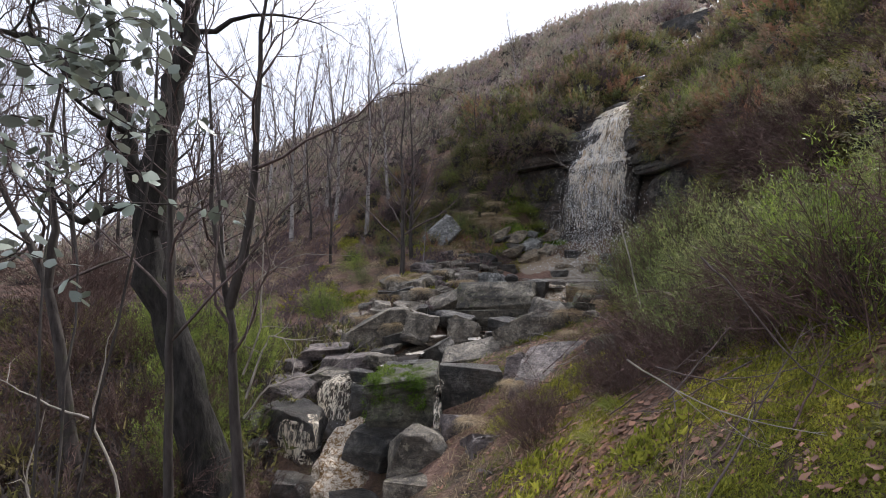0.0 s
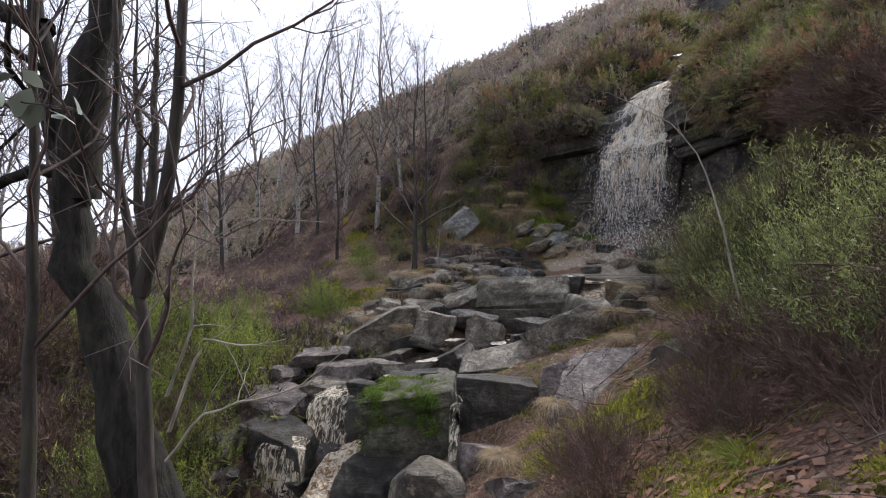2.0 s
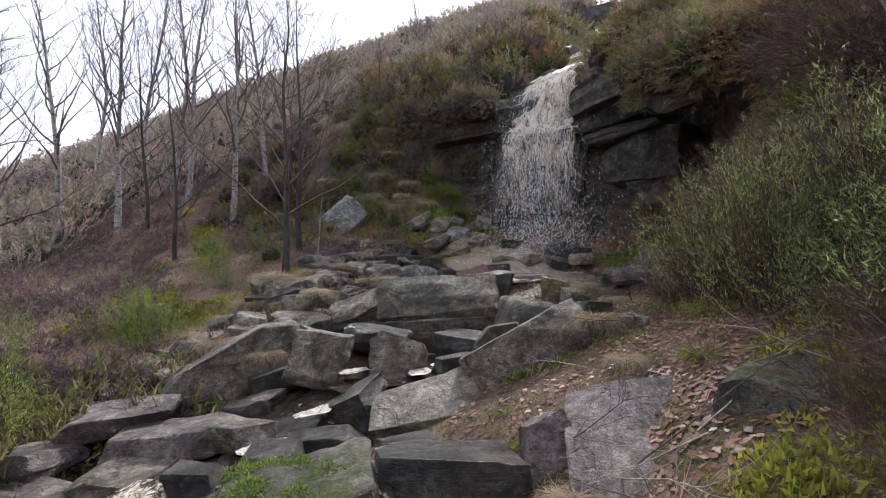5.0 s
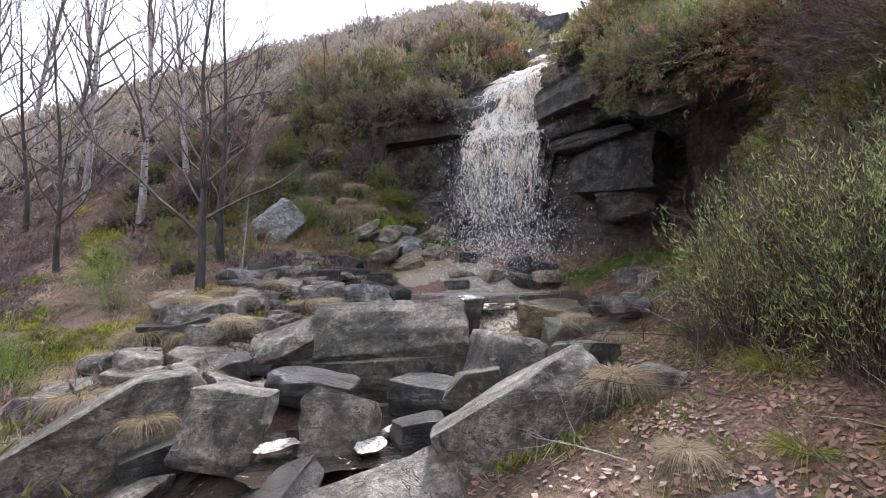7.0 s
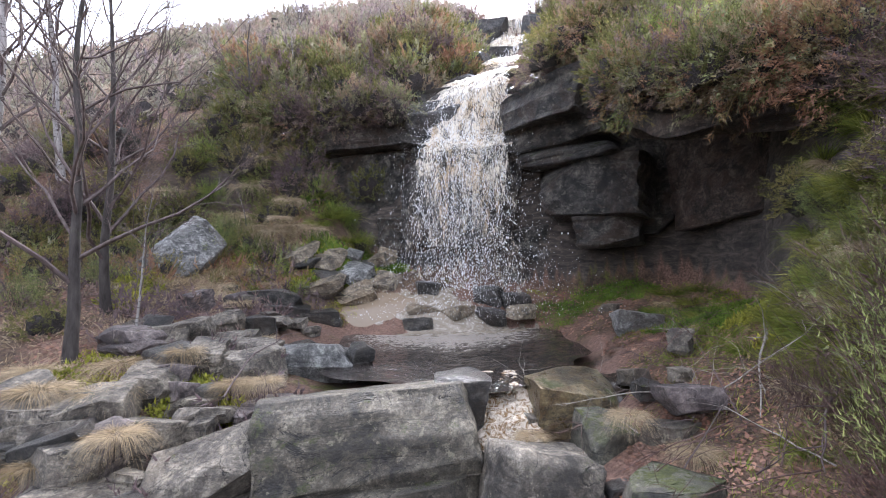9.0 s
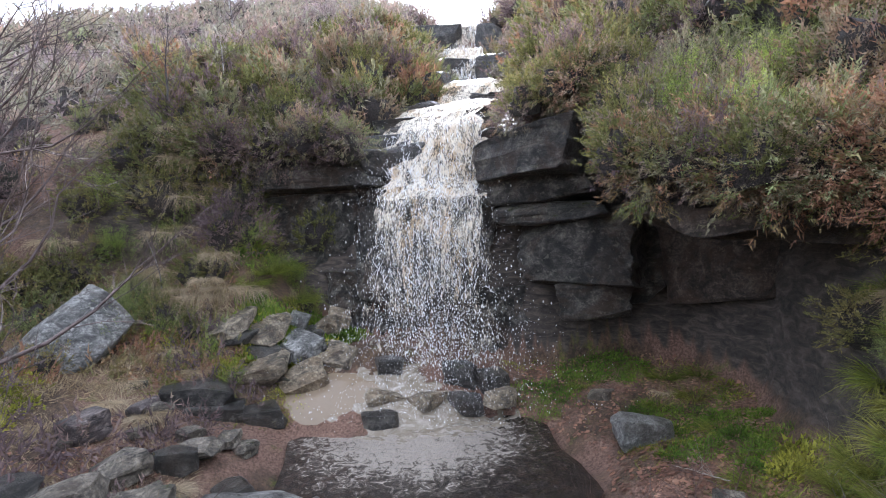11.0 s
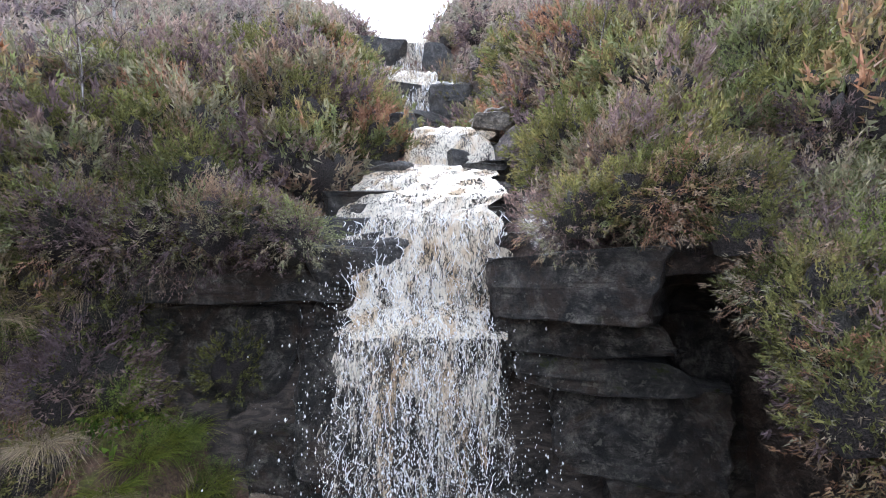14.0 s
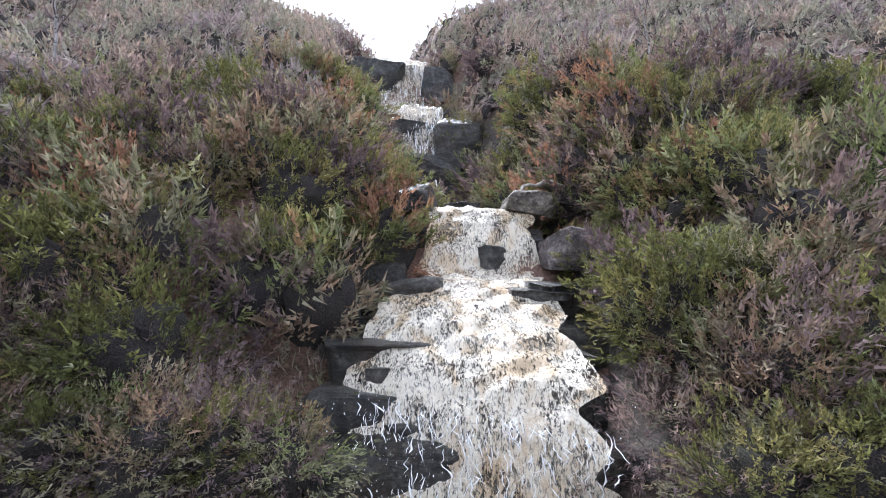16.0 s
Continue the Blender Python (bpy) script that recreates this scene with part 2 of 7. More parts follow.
BROOM_LIGHT = leafy("broom_yellow_green", ((0.3, (0.12, 0.175, 0.035)), (0.5, (0.215, 0.285, 0.060)), (0.72, (0.31, 0.36, 0.095))), SPREAD, rough=0.55, patch=1.2)
GRASS = leafy("grass_green", ((0.3, (0.09, 0.12, 0.020)), (0.5, (0.17, 0.20, 0.035)), (0.7, (0.30, 0.29, 0.075))), SPREAD, rough=0.6, patch=1.6)
MOSS = leafy("moss_bright", ((0.3, (0.11, 0.125, 0.020)), (0.5, (0.24, 0.25, 0.040)), (0.7, (0.40, 0.375, 0.070))), SPREAD, rough=0.85, patch=1.8)
MOSS_DEEP = leafy("moss_deep", ((0.3, (0.055, 0.10, 0.014)), (0.5, (0.105, 0.175, 0.026)), (0.7, (0.20, 0.26, 0.045))), SPREAD, rough=0.85, patch=2.4)
STRAW = leafy("grass_straw", ((0.3, (0.25, 0.19, 0.115)), (0.5, (0.38, 0.305, 0.20)), (0.7, (0.49, 0.41, 0.29))), SPREAD, rough=0.65, patch=1.6)
LITTER = leafy("fallen_leaves", ((0.3, (0.115, 0.054, 0.036)), (0.5, (0.195, 0.102, 0.068)), (0.7, (0.29, 0.172, 0.120))), SPREAD, rough=0.45, through=0.1, patch=2.0)
IVY = leafy("ivy_leaf", ((0.3, (0.16, 0.20, 0.16)), (0.5, (0.27, 0.32, 0.27)), (0.7, (0.40, 0.44, 0.39))), SPREAD, rough=0.28, through=0.15, patch=2.0)


def bark(name, dark, light, marks=None, relief=0.012):
    g = Graph(name)
    c = g.ramp(g.noise(16, 6, 0.65, stretch=(1, 1, 0.22)), (0.3, dark), (0.7, light))
    c = g.mix(g.math("MULTIPLY", g.step(g.noise(3.5, 4, 0.6), 0.55, 0.7), 0.4), c, (0.055, 0.062, 0.03))
    if marks:
        c = g.mix(g.step(g.noise(7, 3, 0.6, stretch=(1, 1, 3.5)), 0.57, 0.63), c, marks)
    return g.done(g.surface(c, 0.85, g.bump(g.noise(22, 6, 0.7, stretch=(1, 1, 0.25)), 1.0, relief), Specular_IOR_Level=0.15))


BARK_OAK = bark("oak_bark", (0.009, 0.008, 0.007), (0.045, 0.041, 0.036), relief=0.035)
BARK_DARK = bark("alder_bark", (0.024, 0.020, 0.018), (0.085, 0.074, 0.066))
BARK_BIRCH = bark("birch_bark", (0.14, 0.125, 0.115), (0.42, 0.39, 0.36), (0.035, 0.03, 0.027))
TWIG = bark("twigs", (0.055, 0.040, 0.038), (0.16, 0.125, 0.115))
DEADWOOD = bark("dead_wood", (0.17, 0.15, 0.125), (0.42, 0.38, 0.32))
RED_TWIG = bark("reddish_twigs", (0.045, 0.028, 0.025), (0.17, 0.110, 0.092))


def water(name, colour, waves, rough=0.04, relief=0.03, froth=0.0, frothing=(0.62, 0.70), foam=(0.78, 0.74, 0.67), boil=None):
    g = Graph(name)
    h = g.math("ADD", g.noise(waves, 4, 0.6, twist=0.6), g.math("MULTIPLY", g.noise(waves * 4.2, 3, 0.6), 0.4))
    c, r = (*colour, 1), rough
    if froth > 0:
        f = g.noise(waves * (0.9 if boil else 2.4), 7, 0.74, twist=1.2)
        if boil:
            away = g.n.new("ShaderNodeVectorMath")
            away.operation = "DISTANCE"
            g.l.new(g.geo.outputs["Position"], away.inputs[0])
            away.inputs[1].default_value = boil
            f = g.math("ADD", f, g.math("MULTIPLY", g.step(away.outputs["Value"], 2.3, 0.3), 0.36))
        m = g.math("MULTIPLY", g.step(f, *frothing), froth)
        c, r = g.mix(m, c, foam), g.math("MAXIMUM", g.math("MULTIPLY", m, 0.6), rough)
    return g.done(g.surface(c, r, g.bump(h, 1.0, relief), IOR=1.33))


POOL = water("peaty_pool", (0.016, 0.011, 0.008), 9.0, froth=0.75, frothing=(0.56, 0.84), boil=(3.6, 13.3, 1.7), relief=0.055, foam=(0.40, 0.345, 0.285))
STREAM_FOAM = water("stream_foam", (0.20, 0.15, 0.10), 9.0, froth=0.95, frothing=(0.40, 0.55), relief=0.03, foam=(0.46, 0.43, 0.39))
APRON = water("apron_foam", (0.20, 0.165, 0.12), 2.2, froth=0.75, frothing=(0.42, 0.74), relief=0.04, foam=(0.46, 0.42, 0.365))
SILT = water("silty_shallow", (0.205, 0.155, 0.105), 5.0, relief=0.006)
STREAM = water("broken_stream", (0.035, 0.027, 0.02), 3.2, froth=0.75, frothing=(0.60, 0.70), relief=0.04)
PEATY = water("peat_brown_water", (0.22, 0.125, 0.05), 6.5, froth=0.95, frothing=(0.40, 0.58), relief=0.11, foam=(0.66, 0.57, 0.45))


def falling(name, clear, colour, grainy=0.30, peat=0.95):
    """White water: bright froth with gaps through which the rock shows."""
    g = Graph(name)
    colour = g.mix(g.math("MULTIPLY", g.step(g.noise(2.4, 4, 0.6, stretch=(1, 1, 0.35), twist=0.5), 0.44, 0.60), peat), colour, (0.62, 0.46, 0.28))
    s = g.surface(colour, 0.35, g.bump(g.noise(26, 3, 0.6), 0.8, 0.03))
    t = g.n.new("ShaderNodeBsdfTranslucent")
    g.l.new(colour, t.inputs["Color"])
    m = g.n.new("ShaderNodeMixShader")
    m.inputs["Fac"].default_value = 0.35
    g.l.new(s, m.inputs[1])
    g.l.new(t.outputs["BSDF"], m.inputs[2])
    gap = g.n.new("ShaderNodeBsdfTransparent")
    fine, wide = g.noise(46, 5, 0.70, stretch=(1, 0.5, grainy), twist=0.9, spin=radians(43)), g.noise(5.0, 4, 0.62, stretch=(1, 0.6, 0.5), twist=0.5, spin=radians(43))
    both = g.math("ADD", g.math("MULTIPLY", fine, 0.66), g.math("MULTIPLY", wide, 0.34))
    holes = g.step(both, clear - 0.05, clear + 0.09)
    m2 = g.n.new("ShaderNodeMixShader")
    g.l.new(holes, m2.inputs["Fac"])
    g.l.new(gap.outputs["BSDF"], m2.inputs[1])
    g.l.new(m.outputs["Shader"], m2.inputs[2])
    return g.done(m2.outputs["Shader"])


SHEET = falling("falling_sheet", 0.45, (0.82, 0.735, 0.585))
THIN = falling("thin_fall", 0.49, (0.82, 0.735, 0.585), 0.16, 0.35)
g_ = Graph("water_drops")
DROPS = g_.done(g_.surface((0.88, 0.87, 0.84), 0.25))
EARTH = earth()

# ---- shape of the land: a stream line with banks, a bowl below the fall, hillsides above it ----
def lattice(ix, iy, seed):
    h = (ix.astype(np.int64) * 374761393 + iy.astype(np.int64) * 668265263 + seed * 974711) & 0x7FFFFFFF
    h = ((h ^ (h >> 13)) * 1274126177) & 0x7FFFFFFF
    return ((h ^ (h >> 16)) & 0xFFFF) / 65535.0


def grain(x, y, seed=0):
    x, y = np.asarray(x, float), np.asarray(y, float)
    ix, iy = np.floor(x), np.floor(y)
    fx, fy = x - ix, y - iy
    fx, fy = fx * fx * (3 - 2 * fx), fy * fy * (3 - 2 * fy)
    a, b = lattice(ix, iy, seed), lattice(ix + 1, iy, seed)
    c, d = lattice(ix, iy + 1, seed), lattice(ix + 1, iy + 1, seed)
    return (a + (b - a) * fx) * (1 - fy) + (c + (d - c) * fx) * fy - 0.5


def ease(v):
    v = np.clip(v, 0, 1)
    return v * v * (3 - 2 * v)


# x, y, bed height, half width, slope of the left bank, slope of the right bank
LOWER = np.array([
    (-4.5, -12, -4.6, 0.8, 0.35, 0.6), (-2.4, 0.5, -1.9, 0.7, 0.35, 1.0), (-1.5, 4.2, -1.0, 0.6, 0.30, 0.92),
    (-1.25, 6.3, -0.65, 0.7, 0.30, 0.36), (-1.5, 7.7, 0.0, 0.5, 0.28, 0.20), (-0.5, 8.0, 0.40, 0.5, 0.24, 0.24),
    (0.4, 8.6, 0.55, 0.6, 0.22, 0.34), (1.3, 9.4, 0.75, 0.6, 0.24, 0.36), (2.4, 10.4, 1.35, 0.9, 0.25, 0.36),
    (3.1, 12.1, 1.35, 1.9, 0.34, 0.30), (3.6, 13.2, 1.50, 1.5, 0.45, 0.28), (4.25, 14.3, 2.25, 1.0, 0.40, 0.15)])
UPPER = np.array([
    (4.6, 14.6, 5.5, 1.2), (5.0, 14.95, 5.85, 1.3), (5.9, 15.4, 6.75, 1.35), (7.0, 16.2, 7.2, 1.2), (7.6, 16.65, 7.9, 1.1), (8.1, 17.2, 8.2, 1.0),
    (9.6, 19.0, 8.75, 0.9), (11.1, 21.1, 9.35, 0.9), (11.7, 22.0, 10.8, 1.0), (12.3, 22.8, 12.1, 1.2), (14.6, 25.7, 13.2, 1.3), (15.3, 26.5, 15.8, 1.6),
    (17.0, 28.6, 16.8, 1.3), (20, 32, 18.8, 1.0), (30, 44, 25.0, 1.2), (60, 80, 34.0, 1.5)])
# foot of the steep ground: x, y, how wide the rise is
FOOT = np.array([
    (-60, -30, 12.0), (-22, 3, 7.0), (-9, 11, 4.0), (-5, 13.6, 3.0), (-2.6, 15.6, 2.4), (-0.8, 16.7, 2.0), (1.0, 17.1, 1.4), (2.4, 17.1, 0.8),
    (3.8, 16.1, 0.5), (4.6, 15.2, 0.5), (5.4, 14.3, 0.5), (6.2, 13.2, 0.6), (7.2, 12.6, 0.6), (7.6, 11.6, 0.6), (7.0, 10.4, 0.7), (5.2, 9.3, 1.0),
    (3.85, 8.0, 1.3), (3.2, 7.0, 2.4), (2.6, 5.2, 3.0), (2.2, 3.0, 3.0), (2.0, 0.0, 3.2), (1.8, -8, 4.0), (2.0, -60, 6.0)])


def nearest(line, x, y):
    """Distance to a line, which side (left is plus), and the line's other columns there."""
    best, side = np.full(x.shape, 1e9), np.zeros(x.shape)
    cols = np.zeros(x.shape + (line.shape[1] - 2,))
    for a, b in zip(line[:-1], line[1:]):
        ax, ay, dx, dy = a[0], a[1], b[0] - a[0], b[1] - a[1]
        k = np.clip(((x - ax) * dx + (y - ay) * dy) / (dx * dx + dy * dy), 0, 1)
        px, py = x - ax - k * dx, y - ay - k * dy
        d = np.hypot(px, py)
        near = d < best
        best = np.where(near, d, best)
        side = np.where(near, np.sign(dx * py - dy * px), side)
        cols = np.where(near[..., None], a[2:] + k[..., None] * (b[2:] - a[2:]), cols)
    return best, side, cols


def blended(line, x, y, soft=0.75):
    """The valley floor: every reach of the stream gives its bed and banks, the nearest counting most."""
    near, total, weight = None, 0.0, 0.0
    parts = []
    for a, b in zip(line[:-1], line[1:]):
        dx, dy = b[0] - a[0], b[1] - a[1]
        k = np.clip(((x - a[0]) * dx + (y - a[1]) * dy) / (dx * dx + dy * dy), 0, 1)
        px, py = x - a[0] - k * dx, y - a[1] - k * dy
        d = np.hypot(px, py)
        c = a[2:] + k[..., None] * (b[2:] - a[2:])
        turn = ease(0.5 + 0.5 * (dx * py - dy * px) / (math.hypot(dx, dy) * (d + 0.3)))
        out = np.maximum(d - c[..., 1], 0)
        z = c[..., 0] + (c[..., 3] + (c[..., 2] - c[..., 3]) * turn) * (6 * np.tanh(out / 6)) + 0.15 * ease(out / 0.5)
        parts.append((d, z))
        near = d if near is None else np.minimum(near, d)
    for d, z in parts:
        w = np.exp(-(d - near) / soft)
        total, weight = total + w * z, weight + w
    return total / weight


def ground(x, y, rough=True):
    x, y = np.asarray(x, float), np.asarray(y, float)
    low = blended(LOWER, x, y)
    # mossy bank heaped against the cliff left of the water
    apron = 1.62 + 0.254 * (x - 3.6) + 0.572 * (y - 13.2)
    low = low + np.maximum(apron - low, 0) * np.exp(-(((x - 3.7) ** 2 + (y - 14.2) ** 2) / 2.2) ** 2)
    low = low + 1.7 * np.exp(-((x - 2.2) ** 2 + (y - 17.0) ** 2) / 1.1)
    r = np.hypot(x - 1, y - 4)
    far = np.where(r > 30, (30 + 22 * np.tanh((r - 30) / 26)) / np.maximum(r, 1e-6), 1)
    fx, fy = 1 + (x - 1) * far, 4 + (y - 4) * far
    left = 6.5 + 0.43 * (fx - 3) + 0.56 * (fy - 16.5)
    left = left - 0.26 * np.maximum(fx - 0.3 * (fy - 10) - 4, 0) * ease((r - 18) / 15)
    v = 0.75 * (fx - 5) + 0.36 * (np.maximum(fy, 8) - 10.2)
    right = 5.0 + np.where(v > 4, 4 + 0.84 * (v - 4), v)
    ud, uside, uc = nearest(UPPER, x, y)
    which = ease(0.5 - uside * ud / 3.0)
    before = ease((12.0 - y + 0.7 * (x - 5)) / 3.0)
    which = np.maximum(which, before * (x > 1.0))
    high = left + (right - left) * which
    bank = uc[..., 0] + 0.25 * np.maximum(ud - uc[..., 1], 0)
    keep = ease((ud - uc[..., 1] - 0.1) / 2.2)
    keep = np.maximum(keep, ease((r - 60) / 20))
    high = np.where(np.minimum(bank, high) < high, bank + (high - bank) * keep, high + (bank - high) * (1 - keep) * 0.8)
    fd, fside, fc = nearest(FOOT, x, y)
    m = ease(fside * fd / fc[..., 0] + 0.05)
    z = low + (np.maximum(high, low) - low) * m
    if rough:
        z = z + 0.10 * grain(x * 1.1, y * 1.1, 1) + 0.05 * grain(x * 2.9, y * 2.9, 2)
        z = z + 0.9 * m * ease((r - 14) / 20) * (grain(x * 0.16, y * 0.16, 3) + 0.5 * grain(x * 0.37, y * 0.37, 4))
    return z


# ---- mesh helpers ----
def grid_mesh(name, verts, faces, smooth=True):
    me = bpy.data.meshes.new(name)
    verts, faces = np.asarray(verts, np.float32), np.asarray(faces, np.int32)
    k = faces.shape[1]
    me.vertices.add(len(verts))
    me.vertices.foreach_set("co", verts.ravel())
    me.loops.add(faces.size)
    me.loops.foreach_set("vertex_index", faces.ravel())
    me.polygons.add(len(faces))
    me.polygons.foreach_set("loop_start", np.arange(0, faces.size, k, dtype=np.int32))
    me.polygons.foreach_set("use_smooth", np.full(len(faces), smooth))
    me.update(calc_edges=True)
    return me


def part(name, mesh, material, parent=None, label=""):
    ob = new(name, mesh)
    if not mesh.materials:
        mesh.materials.append(material)
    ob.parent = parent
    return tagged(ob, label)


def stand(name, at, label, category, group="", kind="", turn=0.0, size=1.0):
    """An empty at the base of a thing that has parts."""
    ob = new(name)
    ob.empty_display_size = 0.1
    ob.matrix_basis = Matrix.LocRotScale(Vector(at), Euler((0, 0, turn)), Vector((size, size, size)))
    return tagged(ob, label, category, group, kind)


def joined(pieces):
    vs, fs, n = [], [], 0
    for v, f in pieces:
        vs.append(v)
        fs.append(np.asarray(f) + n)
        n += len(v)
    return np.concatenate(vs), np.concatenate(fs)


def tube(path, radii, sides=5):
    path, radii = np.asarray(path, float), np.asarray(radii, float)
    way = np.gradient(path, axis=0)
    way /= np.linalg.norm(way, axis=1)[:, None] + 1e-9
    ref = np.where(np.abs(way[:, 2:3]) > 0.9, np.array([[1.0, 0, 0]]), np.array([[0, 0, 1.0]]))
    a = np.cross(way, ref)
    a /= np.linalg.norm(a, axis=1)[:, None] + 1e-9
    b = np.cross(way, a)
    ang = np.linspace(0, 2 * math.pi, sides, endpoint=False)
    ring = a[:, None] * np.cos(ang)[None, :, None] + b[:, None] * np.sin(ang)[None, :, None]
    v = (path[:, None] + ring * radii[:, None, None]).reshape(-1, 3)
    i, j = np.meshgrid(np.arange(len(path) - 1), np.arange(sides), indexing="ij")
    k = (j + 1) % sides
    f = np.stack([i * sides + j, i * sides + k, (i + 1) * sides + k, (i + 1) * sides + j], -1).reshape(-1, 4)
    return v, f


def wander(start, way, length, n, wobble, lift, rng):
    """A crooked path that grows from start."""
    p, d = np.array(start, float), np.array(way, float)
    d /= np.linalg.norm(d)
    pts = [p.copy()]
    for _ in range(n):
        d = d + rng.normal(0, wobble, 3) + np.array([0, 0, lift])
        d /= np.linalg.norm(d)
        p = p + d * length / n
        pts.append(p.copy())
    return np.array(pts)


def blades(roots, ways, lengths, widths, bend, rng, joints=2):
    """Thin blades from roots, each drooping by bend: quads in strips."""
    n = len(roots)
    ways = ways / (np.linalg.norm(ways, axis=1)[:, None] + 1e-9)
    side = np.cross(ways, rng.normal(0, 1, (n, 3)))
    side /= np.linalg.norm(side, axis=1)[:, None] + 1e-9
    if joints == 0:
        tip = roots + ways * lengths[:, None] - np.array([0, 0, 1.0]) * (bend * lengths)[:, None]
        v = np.stack([roots - side * widths[:, None] * 0.6, roots + side * widths[:, None] * 0.6, tip], 1).reshape(-1, 3)
        return v, np.arange(3 * n).reshape(-1, 3)
    rows = []
    for k in range(joints + 1):
        s = k / joints
        c = roots + ways * (lengths * s)[:, None] + np.array([0, 0, -1.0]) * (bend * lengths * s * s)[:, None]
        w = widths * (1 - 0.85 * s) * 0.5
        rows += [c - side * w[:, None], c + side * w[:, None]]
    v = np.stack(rows, 1).reshape(-1, 3)
    m = 2 * (joints + 1)
    base = (np.arange(n) * m)[:, None, None]
    q = np.array([[2 * k, 2 * k + 1, 2 * k + 3, 2 * k + 2] for k in range(joints)])[None]
    return v, (base + q).reshape(-1, 4)


def strewn(name, templates, places, turns, sizes, material, pick, lean=None):
    """Many small copies of templates in one mesh."""
    pieces = []
    for k, (tv, tf) in enumerate(templates):
        sel = np.nonzero(pick == k)[0]
        if not len(sel):
            continue
        c, s = np.cos(turns[sel]), np.sin(turns[sel])
        x = tv[None, :, 0] * c[:, None] - tv[None, :, 1] * s[:, None]
        y = tv[None, :, 0] * s[:, None] + tv[None, :, 1] * c[:, None]
        v = np.stack([x, y, np.broadcast_to(tv[None, :, 2], x.shape)], -1) * sizes[sel][:, None, None]
        if lean is not None:
            v[..., 2] += v[..., 0] * lean[sel, 0][:, None] + v[..., 1] * lean[sel, 1][:, None]
        v = v + places[sel][:, None, :]
        f = tf[None] + (np.arange(len(sel)) * len(tv))[:, None, None]
        pieces.append((v.reshape(-1, 3), f.reshape(-1, tf.shape[1])))
    v, f = joined(pieces)
    me = grid_mesh(name, v, f)
    me.materials.append(material)
    return new(name, me)


# ---- ground: one sheet out to the horizon ----
def spaced(lo, hi, step, reach, growth=1.13):
    mid = list(np.arange(lo, hi, step))
    s, a = step, hi
    up = []
    while a < reach:
        up.append(a)
        s *= growth
        a += s
    s, a = step, lo - step
    down = []
    while a > -reach:
        down.append(a)
        s *= growth
        a -= s
    return np.array(down[::-1] + mid + up)


gx, gy = spaced(-8, 11, 0.145, 700), spaced(-1, 20, 0.145, 700)
GX, GY = np.meshgrid(gx, gy, indexing="ij")
GZ = ground(GX, GY)
NI, NJ = GX.shape
ii, jj = np.meshgrid(np.arange(NI - 1), np.arange(NJ - 1), indexing="ij")
gf = np.stack([ii * NJ + jj, (ii + 1) * NJ + jj, (ii + 1) * NJ + jj + 1, ii * NJ + jj + 1], -1).reshape(-1, 4)
tagged(part("ground", grid_mesh("ground", np.stack([GX, GY, GZ], -1).reshape(-1, 3), gf), EARTH), "peaty moorland ground with moss and leaf litter", "ground", kind="structure")


# ---- rocks ----
def fold(p, seed, scale):
    """Cheap noise in space from three sheets of it."""
    return (grain(p[:, 0] * scale + 7.1, p[:, 1] * scale + p[:, 2] * 0.7 * scale, seed) + grain(p[:, 1] * scale - 3.3, p[:, 2] * scale + 2.0, seed + 1) + grain(p[:, 2] * scale * 1.2, p[:, 0] * scale + 5.0, seed + 2)) / 1.5


